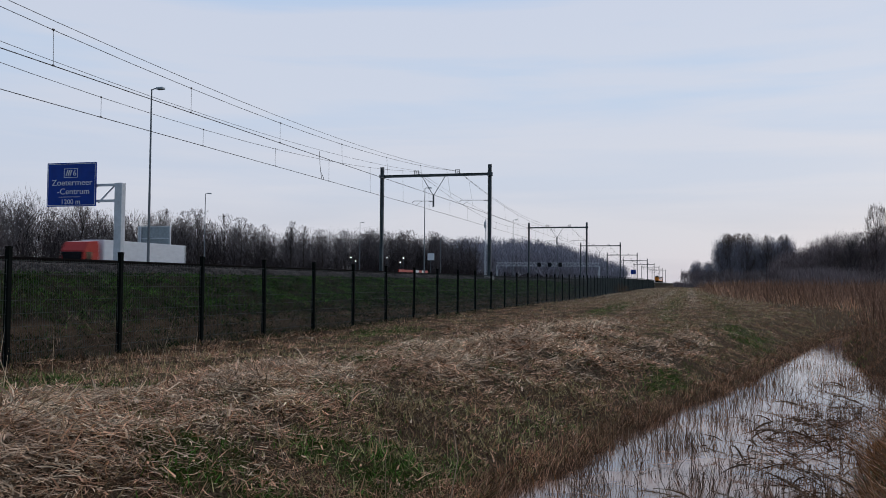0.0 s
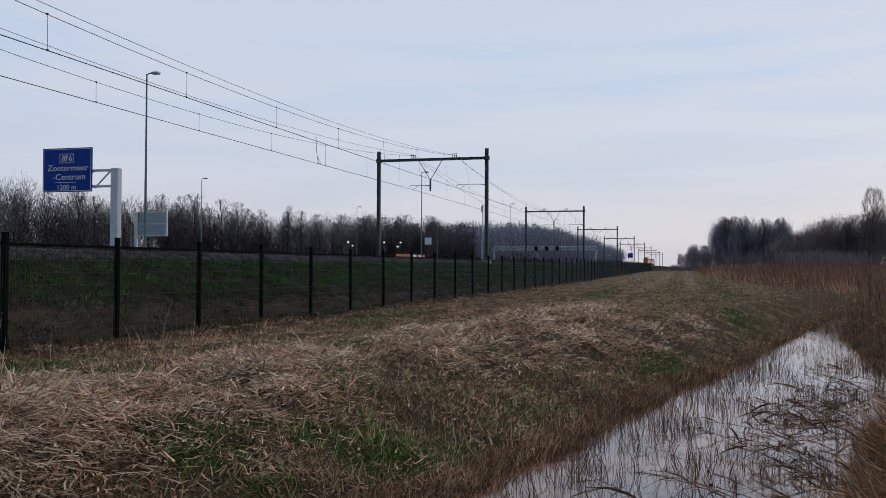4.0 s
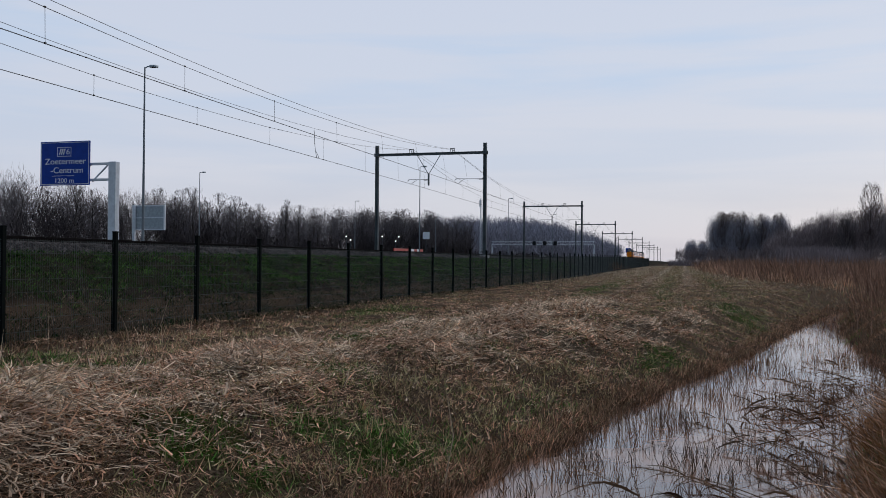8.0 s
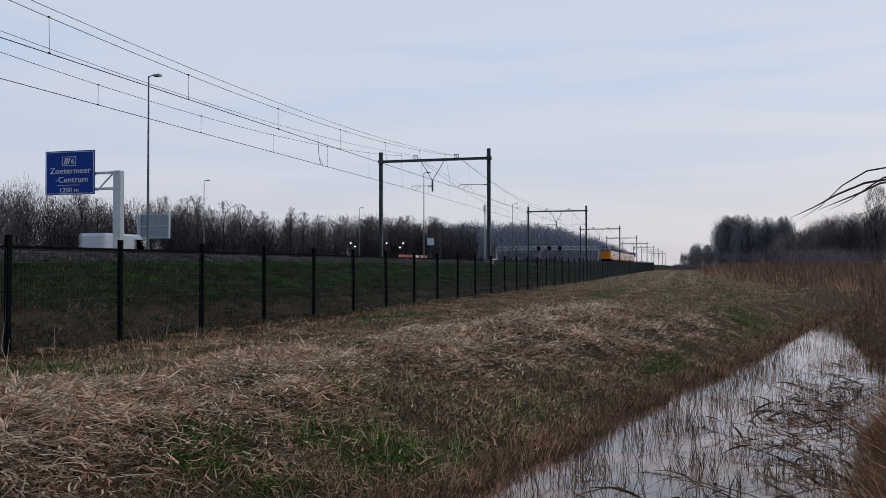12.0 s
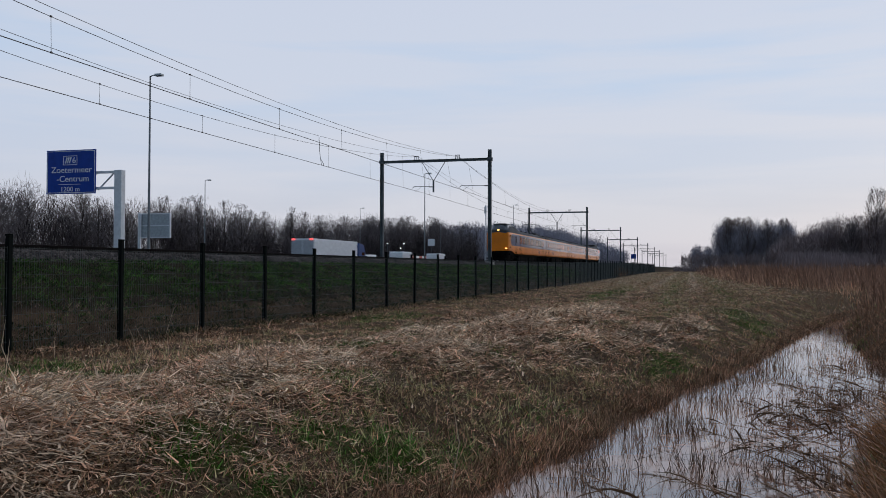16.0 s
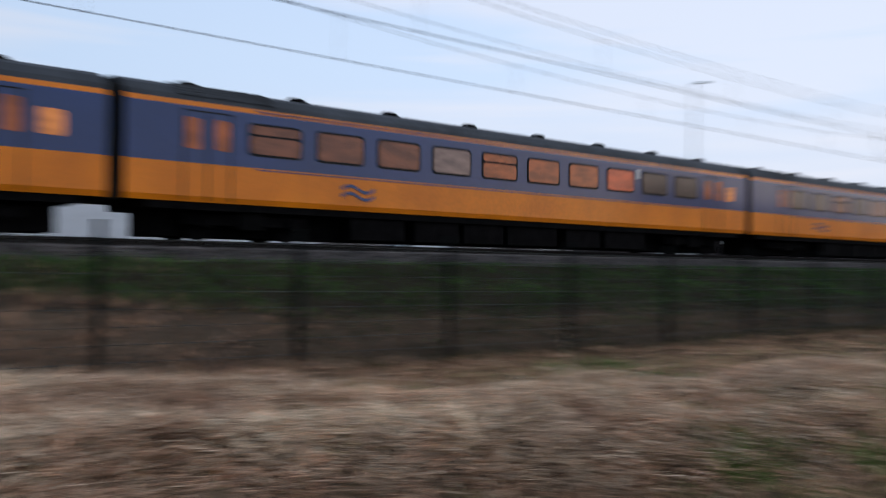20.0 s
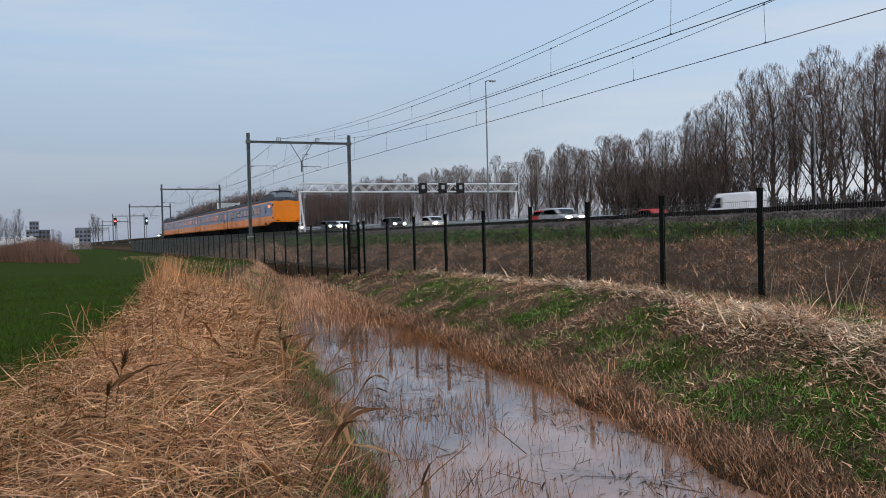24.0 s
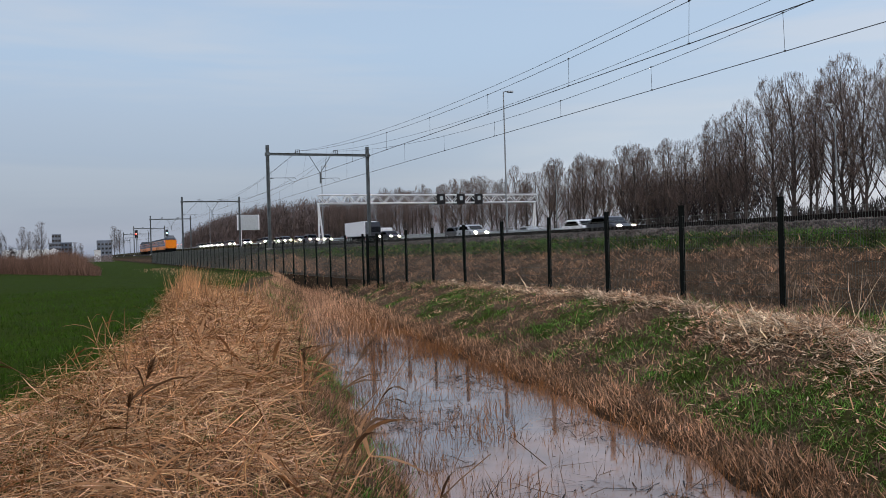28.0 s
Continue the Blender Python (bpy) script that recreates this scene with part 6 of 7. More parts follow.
def build_woods():
    rnd = random.Random(77)

    def stand(n, x0, x1, y0, y1, low, r0, r1, top=row_height):
        out = []
        for k in range(n):
            y = y0 + (y1 - y0) * (k + rnd.random()) / n
            x = rnd.uniform(x0, x1)
            out.append((x, y, top(y) * rnd.uniform(low, 1.0) * 1.08, rnd.uniform(r0, r1)))
        return out

    crowns("motorway_wood", stand(150, -98, -86, -22, 340, 0.85, 2.6, 4.6) + stand(90, -110, -98, -22, 340, 0.95, 3.0, 4.6), 900, 0.06, M_TWIG_DARK, "bare winter wood of rounded crowns along the motorway", 3)
    crowns("far_wood", stand(190, -104, -86, 335, 700, 0.9, 4.0, 6.5, lambda y: row_height(y) * 1.05) + stand(210, -122, -90, 680, 1380, 0.92, 7, 12, lambda y: row_height(y) * 1.14), 300, 0.34, M_HAZY_TWIG, "bare wood far along the motorway, haze in its colour", 13)
    crowns("far_poplars", stand(170, -92, -80, -760, -285, 0.9, 3.2, 5.4), 440, 0.3, M_HILL, "tall bare wood beyond the motorway lamps", 14)
    crowns("motorway_poplars", stand(60, -92, -84, -285, -100, 0.72, 1.8, 2.8, lambda y: row_height(y) * 0.88), 500, 0.06, M_BRUSH, "brown bare crowns behind the motorway poplars", 15)
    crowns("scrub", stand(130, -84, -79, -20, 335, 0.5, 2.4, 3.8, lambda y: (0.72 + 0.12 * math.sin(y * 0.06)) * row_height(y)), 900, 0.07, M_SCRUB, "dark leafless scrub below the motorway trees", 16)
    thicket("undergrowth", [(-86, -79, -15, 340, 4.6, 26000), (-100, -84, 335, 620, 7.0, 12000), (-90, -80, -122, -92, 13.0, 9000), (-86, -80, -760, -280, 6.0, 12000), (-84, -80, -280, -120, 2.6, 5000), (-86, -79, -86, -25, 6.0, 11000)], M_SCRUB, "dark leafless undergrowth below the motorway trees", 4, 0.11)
    copse = [(rnd.uniform(8.5, 28.5), 256 + rnd.uniform(0, 16), rnd.uniform(14.2, 16.2), rnd.uniform(2.0, 3.2)) for _ in range(44)]
    copse += [(rnd.uniform(-1, 7), 258 + rnd.uniform(0, 8), rnd.uniform(6.5, 9.3), rnd.uniform(1.6, 2.4)) for _ in range(9)]
    crowns("field_copse", copse, 1500, 0.06, M_HAZY_TWIG, "dense bare copse with a level top beyond the field", 6)
    crowns("verge_shrubs", [(-6.9, 92, 1.5, 0.7), (-6.2, 90, 1.1, 0.6), (-7.0, 99, 1.4, 0.8), (-5.8, 97, 0.9, 0.6), (-2.9, 57, 0.55, 0.7), (-2.2, 63, 0.6, 0.6), (4.5, 44, 0.7, 0.9), (6.0, 50, 0.8, 1.0)], 260, 0.02, M_REED_BROWN, "rusty leafless shrubs on the far verge", 17)
    crowns("field_bush", [(12.0, -152, 6.6, 1.7), (14.2, -155, 6.0, 2.0), (10.4, -158, 4.0, 1.2)], 700, 0.07, M_SCRUB, "dark leafless bush beyond the field", 18)
    hedge = []
    for k in range(150):
        f = rnd.random() ** 1.15
        hedge.append((14.5 + 45 * f, 150 - 22 * f + rnd.uniform(-4, 10), (7.4 + 13.5 * f) * rnd.uniform(0.7, 1.05), rnd.uniform(1.8, 3.2)))
    crowns("hedge_thicket", hedge, 1500, 0.055, M_BRUSH, "bare brown thicket beside the reed bed", 7)
    thicket("brushwood", [(13, 75, 118, 150, 4.2, 34000), (30, 110, 40, 120, 6.5, 18000), (-2, 31, 252, 262, 6.0, 12000), (-4, 34, 249, 254, 2.2, 12000), (12, 80, 146, 156, 2.4, 16000), (-9, 48, -300, -280, 2.7, 9000)], M_BRUSH, "brown leafless brushwood behind the reed bed", 8, 0.06)


# ---- grasses, straw and reeds ----
def scatter(n, seed, x0, x1, y0, y1):
    rng = np.random.default_rng(seed)
    return rng, rng.uniform(x0, x1, n), rng.uniform(y0, y1, n)


def near_weight(x, y):
    d = np.sqrt(x * x + y * y)
    return np.clip(np.where(y < 0, 10.0, 7.5) / np.maximum(d, 3.0), 0, 1) ** 1.5


def tufts(rng, cx, cy, k, spread, fan, lie=None):
    """Blades in tufts: the index of the tuft, the places of the roots and the bearing of each blade."""
    i = np.repeat(np.arange(len(cx)), k)
    n = len(i)
    lie = rng.uniform(0, math.tau, len(cx)) if lie is None else lie
    a = lie[i] + rng.normal(0, fan, n)
    along, across = rng.normal(0, spread, n), rng.normal(0, spread * 0.6, n)
    x = cx[i] + along * np.cos(lie[i]) - across * np.sin(lie[i])
    y = cy[i] + along * np.sin(lie[i]) + across * np.cos(lie[i])
    return i, x, y, a


def on_land(x, y):
    return (x < west_edge(y) - 0.05) | (x > east_edge(y) + 0.05)


def build_verge():
    # raked straw: broken stalks that lie in swaths, a few of them upright
    rng, cx, cy = scatter(240000, 21, -10.2, 4.5, -30, 66)
    w, fx = west_edge(cy), fence_x(cy)
    r, g = zones(cx, cy)
    wr = windrow(cx, cy)
    back = smooth((-cy - 3) / 3)
    ok = (cx < w - 0.15) & (cx > fx - 0.1) & (rng.random(len(cx)) < near_weight(cx, cy) * np.clip(0.20 - 0.13 * back + 1.15 * wr + 0.26 * waves(cx * 1.7 + 3, cy * 1.9), 0.02, 2) * (1 - 0.9 * g))
    cx, cy, wr = cx[ok], cy[ok], wr[ok]
    pale_tuft = 0.35 * rng.random(len(cx)) < 0.42 * wr - 0.045 + 0.30 * waves(cx * 1.9, cy * 1.6) + 0.18 * waves(cx * 5.1, cy * 4.3)
    i, x, y, a = tufts(rng, cx, cy, 14, 0.13, 0.38, np.where(cy < -3, 1.15, 0.3 + 2.4 * waves(cx * 0.5, cy * 0.45)) + rng.normal(0, 0.75, len(cx)) + math.pi * (rng.random(len(cx)) < 0.5))
    n = len(i)
    rise = rng.random(n) * (0.02 + 0.09 * wr[i]) + 0.10 * wr[i] * np.clip(waves(x * 2.3 + 1, y * 2.1) + 0.1, 0, 1)
    ln = rng.uniform(0.05, 0.19, n) * (0.7 + 0.6 * wr[i]) * np.where(rng.random(n) < 0.08, 1.8, 1.0)
    el = np.clip(rng.normal(0.10, 0.16, n), -0.15, 0.6)
    el = np.where(rng.random(n) < 0.03, rng.uniform(0.4, 1.1, n), el)
    b = np.stack([x, y, height(x, y) + 0.005 + rise], 1)
    d = np.stack([np.cos(a) * np.cos(el), np.sin(a) * np.cos(el), np.sin(el)], 1) * ln[:, None]
    wd = rng.uniform(0.006, 0.021, n) * np.clip(np.hypot(x, y) / 10, 1, 1.8)
    bend = rng.normal(0, 0.06, (n, 3)) * ln[:, None]
    pale = pale_tuft[i] ^ (rng.random(n) < 0.14)
    land = on_land(x, y)
    for q, mt, nm, lb in ((pale & land, M_STRAW, "straw_litter", "pale mown straw lying in rows on the verge"), (~pale & land, M_STRAW_DARK, "weathered_litter", "brown weathered straw and dead grass on the verge")):
        stuff(nm, b[q], (b + d)[q], wd[q], bend[q], mt, lb, "straw", 22)
    # red brown tangle of dead stems on the bank of the ditch and at the foot of the fence
    rng, cx, cy = scatter(60000, 65, -10.4, 5, -24, 40)
    w, fx = west_edge(cy), fence_x(cy)
    lean = np.clip(1.2 - (w - cx) / 2.3, 0, 1) * np.where(cy > 0, 1.0, 0.35) + np.clip(1.1 - np.abs(cx - fx - 0.9) / 1.1, 0, 1) * 0.5
    r, g = zones(cx, cy)
    ok = (cx < w - 0.05) & (cx > fx) & (rng.random(len(cx)) < near_weight(cx, cy) * lean * (1 - g) * np.clip(0.7 + 0.7 * waves(cx * 1.3, cy * 1.2 + 4), 0.1, 1))
    i, x, y, a = tufts(rng, cx[ok], cy[ok], 10, 0.11, 0.9)
    n = len(i)
    el = np.clip(rng.normal(0.35, 0.3, n), 0, 1.3)
    ln = rng.uniform(0.05, 0.19, n)
    b = np.stack([x, y, height(x, y) + 0.03 * rng.random(n)], 1)
    d = np.stack([np.cos(a) * np.cos(el), np.sin(a) * np.cos(el), np.sin(el)], 1) * ln[:, None]
    q = on_land(x, y)
    stuff("dead_tangle", b[q], (b + d)[q], (rng.uniform(0.003, 0.008, n) * np.clip(np.hypot(x, y) / 8, 1, 2.2))[q], (rng.normal(0, 0.1, (n, 3)) * ln[:, None])[q], M_TANGLE, "red brown tangle of dead stems on the bank", "dead grass", 66)
    # far straw along the path
    rng, x, y = scatter(380000, 33, -9, 15, -100, 190)
    wr = windrow(x, y)
    ok = ((y > 45) | (y < -22) | ((x > -2) & (y > 26))) & (x > fence_x(y) + 0.2) & on_land(x, y) & (x < np.where(y < 0, np.interp(y, [-100, -45, -22], [-6.5, -6, -7.2]), np.interp(y, [26, 45, 60, 80, 190], [15, 12, 9, 5, 3]))) & (rng.random(len(x)) < np.clip(np.where(y < 0, 40, 60) / np.abs(y), 0, 1) * (0.24 + 0.9 * wr))
    x, y = x[ok], y[ok]
    n = len(x)
    d = np.stack([rng.normal(0, 0.11, n), rng.normal(0, 0.13, n), rng.uniform(0, 0.08, n)], 1) * np.clip(np.abs(y) / 45, 0.8, 1.8)[:, None]
    q = y > 0
    stuff("far_straw", np.stack([x, y, height(x, y) + 0.02], 1)[q], (np.stack([x, y, height(x, y) + 0.04], 1) + d)[q], (rng.uniform(0.008, 0.017, n) * np.clip(np.abs(y) / 45, 0.8, 2.2))[q], np.zeros((int(q.sum()), 3)), M_STRAW, "pale straw rows far along the verge", "straw", 34)
    q = rng.random(n) < 0.55
    east = (x > 1.0) & (rng.random(n) < 0.35)
    for q, mt, nm, lb in ((east, M_RUST, "far_rusty_grass", "rusty dead grass far along the verge"), (q & ~east, M_GRASS_DULL, "far_turf", "dull olive turf far along the verge"), (~q & ~east, M_STRAW_DARK, "far_dead_grass", "dead brown grass far along the verge")):
        k = int(q.sum())
        bb = np.stack([x[q] + rng.normal(0, 1.0, k), y[q] + rng.normal(0, 2.0, k), height(x[q], y[q])], 1)
        stuff(nm, bb, bb + np.stack([rng.normal(0, 0.08, k), rng.normal(0, 0.08, k), rng.uniform(0.05, 0.17, k)], 1), rng.uniform(0.009, 0.022, k) * np.clip(np.abs(y[q]) / 40, 0.8, 2.6), None, mt, lb, "grass", 41)
    # short turf: green in patches, olive and brown between
    rng, cx, cy = scatter(330000, 24, -10.4, 5, -34, 62)
    r, g = zones(cx, cy)
    wr = windrow(cx, cy)
    ok = (cx < west_edge(cy) - 0.05) & (cx > fence_x(cy) - 0.3) & (rng.random(len(cx)) < near_weight(cx, cy) * np.clip(0.75 + 0.5 * g - 0.7 * wr, 0.12, 1))
    cx, cy, g = cx[ok], cy[ok], g[ok]
    i, x, y, a = tufts(rng, cx, cy, 9, 0.075, 1.1)
    n = len(i)
    green = rng.random(n) < g[i] * np.where(y < -3, 1.65, 1.15) - 0.05
    tone = rng.random(len(cx)) + 0.35 * waves(cx * 0.8 + 2, cy * 0.7) - 0.2 * smooth((cx - west_edge(cy) + 3.6) / 1.2)
    ln = rng.uniform(0.06, 0.16, n) * np.where(green, 0.65, 0.9) * (0.4 + 1.2 * rng.random(len(cx)) ** 1.5)[i]
    el = np.clip(rng.normal(0.65, 0.42, n), 0.08, 1.5)
    d = np.stack([np.cos(a) * np.cos(el), np.sin(a) * np.cos(el), np.sin(el)], 1) * ln[:, None]
    b = np.stack([x, y, height(x, y) - 0.01], 1)
    wd = rng.uniform(0.006, 0.014, n)
    land = on_land(x, y)
    q = green & land
    stuff("green_grass", b[q], (b + d)[q], wd[q], None, M_GRASS, "short fresh green winter grass in patches", "grass", 25)
    foot = ~green & land & (y > 1) & (rng.random(n) < 0.75 * smooth((fence_x(y) + 1.9 - x) / 1.0) * smooth((30 - y) / 12))
    stuff("fence_foot_grass", b[foot], (b + d)[foot], wd[foot], None, M_REED_BROWN, "dark rotten grass along the foot of the fence", "dead grass", 36)
    land = land & ~foot
    q = ~green & land & (tone[i] < 0.55)
    stuff("dull_grass", b[q & (y > -3)], (b + d)[q & (y > -3)], wd[q & (y > -3)], None, M_GRASS_DULL, "short dull olive grass between the straw", "grass", 26)
    stuff("withered_grass", b[q & (y <= -3)], (b + d)[q & (y <= -3)], wd[q & (y <= -3)], None, M_BANK_STRAW, "short withered brown grass among the green", "dead grass", 29)
    q = ~green & land & (tone[i] >= 0.55)
    stuff("brown_grass", b[q], (b + d)[q], wd[q], None, M_STRAW_DARK, "short dead brown grass between the straw", "dead grass", 35)
    # the green field beyond the ditch
    rng, x, y = scatter(420000, 36, -8, 14, -40, 4)
    r, g = zones(x, y)
    ok = (x > east_edge(y) + 1.2) & (g > 0.8) & (rng.random(len(x)) < np.clip(9 / np.hypot(x, y), 0, 1) ** 1.4)
    x, y = x[ok], y[ok]
    n = len(x)
    ln = rng.uniform(0.04, 0.14, n)
    b = np.stack([x, y, height(x, y) - 0.01], 1)
    d = np.stack([rng.normal(0, 0.5, n), rng.normal(0, 0.5, n), np.ones(n)], 1) * ln[:, None]
    stuff("field_grass", b, b + d, rng.uniform(0.006, 0.013, n), None, M_FIELD, "short deep green field grass", "grass", 37)
    # turf on the east bank of the ditch
    rng, x, y = scatter(190000, 38, -0.12, 1.45, -36, 36)
    e = east_edge(y)
    x = x + e
    ok = (rng.random(len(x)) < np.clip(9 / np.maximum(np.abs(y), 4.5), 0, 1))
    x, y, e = x[ok], y[ok], e[ok]
    n = len(x)
    ln = rng.uniform(0.04, 0.13, n)
    b = np.stack([x, y, np.maximum(height(x, y), WATER_Z - 0.03) - 0.02], 1)
    d = np.stack([rng.normal(-0.15, 0.5, n), rng.normal(0, 0.5, n), np.ones(n)], 1) * ln[:, None]
    wd = rng.uniform(0.006, 0.012, n)
    green = (rng.random(n) + 0.8 * waves(x * 1.6, y * 1.1) < np.where(y < 2, 0.36, 0.04))
    stuff("ditch_turf", b[green], (b + d)[green], wd[green], None, M_GRASS, "dark green grass along the edge of the ditch", "grass", 39)
    stuff("dead_ditch_turf", b[~green], (b + d)[~green], wd[~green], None, M_TANGLE, "dead brown grass along the edge of the ditch", "dead grass", 40)
    # the railway bank behind the fence: rough clumps that hang down the slope
    rng, cx, cy = scatter(88000, 27, -14.75, -8.2, -75, 95)
    fx = fence_x(cy)
    r, g = zones(cx, cy)
    ok = (cx < fx + 0.5) & (rng.random(len(cx)) < np.clip(32 / np.hypot(cx, cy), 0, 1) * np.clip(0.7 + 1.1 * waves(cx * 1.9, cy * 1.3 + 2), 0.12, 1))
    cx, cy, g = cx[ok], cy[ok], g[ok]
    i, x, y, a = tufts(rng, cx, cy, 11, 0.10, 1.2)
    n = len(i)
    ln = rng.uniform(0.06, 0.24, n) * rng.uniform(0.6, 1.3, len(cx))[i]
    d = np.stack([np.cos(a) * 0.7 + 0.25, np.sin(a) * 0.8, rng.uniform(0.1, 0.9, n)], 1) * ln[:, None]
    b = np.stack([x, y, height(x, y) - 0.02 + 0.05 * rng.random(len(cx))[i]], 1)
    wd = rng.uniform(0.007, 0.018, n)
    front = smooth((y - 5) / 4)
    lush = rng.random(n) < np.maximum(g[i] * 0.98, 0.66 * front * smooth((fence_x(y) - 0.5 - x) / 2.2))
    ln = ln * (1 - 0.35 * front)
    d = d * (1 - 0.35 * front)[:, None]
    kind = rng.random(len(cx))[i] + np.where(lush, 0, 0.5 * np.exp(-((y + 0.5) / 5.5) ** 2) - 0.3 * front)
    # More of the dark copy ahead, as painted shade low on the bank.
    shaded = ~lush & (rng.random(len(cx))[i] < 0.6 * front)
    lush, kind = lush | shaded, np.where(shaded, 0.9, kind)
    for q, mt, nm, lb, ct in ((lush & (kind < 0.6), M_BANK_GRASS, "bank_grass", "rough green grass on the railway bank", "grass"), (lush & (kind >= 0.6), M_BANK_SHADE, "shaded_bank_grass", "railway bank grass with the shade between its clumps in its colour", "grass"),
                              (~lush & (kind < 0.75), M_BANK_STRAW, "bank_straw", "matted dead brown grass on the railway bank", "dead grass"), (~lush & (kind >= 0.75), M_STRAW_DARK, "pale_bank_straw", "pale dead stalks on the railway bank", "dead grass")):
        stuff(nm, b[q], (b + d)[q], wd[q], None, mt, lb, ct, 28)


def reeds(name, x, y, z, ln, lean, width, material, label, seed, spread=0.3):
    rng = np.random.default_rng(seed)
    n = len(x)
    d = np.stack([rng.normal(0, spread, n) + lean[0], rng.normal(0, spread, n) + lean[1], np.ones(n)], 1)
    d /= np.linalg.norm(d, axis=1)[:, None]
    b = np.stack([x, y, z], 1)
    bend = rng.normal(0, 0.06, (n, 3)) * ln[:, None]
    return stuff(name, b, b + d * ln[:, None], width, bend, material, label, "reeds", seed)


def build_reeds():
    # stalks standing in the ditch
    rng, cx, cy = scatter(72000, 41, -9, 6.5, -30, 34)
    w, e = west_edge(cy), east_edge(cy)
    f = (cx - w) / (e - w)
    dens = np.clip(np.where(cy < 0, 0.12, 0.09) + 0.6 * (waves(cx * 1.1, cy * 1.2) > 0.08) + 0.45 * (f > 0.85) + 0.7 * (f < 0.2) + 0.15 * (cy > 3), 0, 1) * np.clip(np.where(cy < 0, 16, 11) / np.maximum(np.abs(cy), 5), 0, 1) * np.where(cy < 0, 1, 0.8)
    ok = (f > 0) & (f < 1) & (rng.random(len(cx)) < dens)
    cx, cy = cx[ok], cy[ok]
    i, x, y, a = tufts(rng, cx, cy, 7, 0.16, 1.0)
    tall = (rng.uniform(0.45, 1.35, len(cx)) * np.where(cy < 0, 0.8, 1.0))[i]
    dk = (rng.random(len(cx)) < np.clip(0.5 + cy / 14, 0.3, 0.8))[i]
    for q, mt, nm, lb in ((dk, M_REED_DARK, "dark_ditch_reeds", "thin dark reed stalks standing in the ditch"), (~dk, M_RUST, "ditch_reeds", "thin rusty brown reed stalks standing in the ditch")):
        k = int(q.sum())
        reeds(nm, x[q], y[q], np.full(k, WATER_Z - 0.1), rng.uniform(0.15, 0.38, k) * tall[q], (-0.05, 0.0), rng.uniform(0.004, 0.010, k), mt, lb, 42, 0.3)
    # broken stalks that float and lean
    rng, x, y = scatter(17000, 43, -8, 6, -24, 26)
    w, e = west_edge(y), east_edge(y)
    ok = (x > w + 0.1) & (x < e - 0.1) & (rng.random(len(x)) < np.where(y < 0, 1.0, 0.38) * (0.3 + 0.7 * (waves(x * 1.3 + 4, y * 1.1) > 0.05)))
    x, y = x[ok], y[ok]
    n = len(x)
    ang = rng.uniform(0, math.tau, n)
    d = np.stack([np.cos(ang), np.sin(ang), rng.uniform(0.0, 0.5, n) * (rng.random(n) < 0.5)], 1) * rng.uniform(0.15, 0.7, n)[:, None]
    b = np.stack([x, y, np.full(n, WATER_Z + 0.005)], 1)
    stuff("fallen_reeds", b, b + d, rng.uniform(0.006, 0.018, n), rng.normal(0, 0.03, (n, 3)), M_REED_DARK, "broken dark reed stalks lying on the water", "reeds", 44)
    # dead leaves that hang over the far edge
    rng, x, y = scatter(2600, 71, -0.02, 0.8, 2.5, 12.5)
    x = x + east_edge(y)
    n = len(x)
    ang = rng.normal(math.pi * 0.85, 0.7, n)
    el = np.clip(rng.normal(0.35, 0.35, n), -0.1, 1.2)
    d = np.stack([np.cos(ang) * np.cos(el), np.sin(ang) * np.cos(el), np.sin(el)], 1) * rng.uniform(0.15, 0.55, n)[:, None]
    b = np.stack([x, y, np.maximum(height(x, y), WATER_Z) + 0.12 * rng.random(n)], 1)
    pale = rng.random(n) < 0.3
    for q, mt, nm, lb in ((pale, M_STRAW_DARK, "faded_edge_reeds", "faded brown reed leaves over the ditch edge"), (~pale, M_RUST, "rusty_edge_reeds", "rusty brown dead reed leaves over the ditch edge")):
        stuff(nm, b[q], (b + d)[q], rng.uniform(0.006, 0.015, n)[q], (rng.normal(0, 0.10, (n, 3)) * (1, 1, 0.4) * np.linalg.norm(d, axis=1)[:, None])[q], mt, lb, "reeds", 72)
    # black rotten tangles that drift on the water
    rng, cx, cy = scatter(1500, 63, -8, 1, -20, -2)
    w, e = west_edge(cy), east_edge(cy)
    f = (cx - w) / (e - w)
    ok = (f > 0.06) & (f < 0.94) & (waves(cx * 1.3 + 4, cy * 1.1) + 0.25 * (f < 0.45) > 0.16) & (rng.random(len(cx)) < 0.8)
    i, x, y, a = tufts(rng, cx[ok], cy[ok], 12, 0.2, 1.0)
    n = len(x)
    ang = rng.normal(0.5, 0.9, n)
    d = np.stack([np.cos(ang), np.sin(ang), np.abs(rng.normal(0, 0.12, n))], 1) * rng.uniform(0.08, 0.34, n)[:, None]
    b = np.stack([x, y, np.full(n, WATER_Z + 0.004)], 1)
    stuff("rotten_tangle", b, b + d, rng.uniform(0.006, 0.016, n), rng.normal(0, 0.02, (n, 3)) * (1, 1, 0), M_ROT, "black rotten stalks tangled on the ditch water", "reeds", 64)
    # dry fringe of the west bank
    rng, x, y = scatter(80000, 45, -0.4, 0.14, -30, 45)
    w = west_edge(y)
    x = x + w
    ok = (rng.random(len(x)) < np.clip(9 / np.maximum(np.abs(y), 4), 0, 1) * 0.8)
    x, y = x[ok], y[ok]
    n = len(x)
    zz = np.maximum(height(x, y), WATER_Z - 0.05) - 0.02
    q = rng.random(n) + 0.3 * waves(x, y) < 0.5
    for q, mt, nm in ((q, M_REED_BROWN, "dark_fringe"), (~q, M_STRAW_DARK, "brown_fringe")):
        k = int(q.sum())
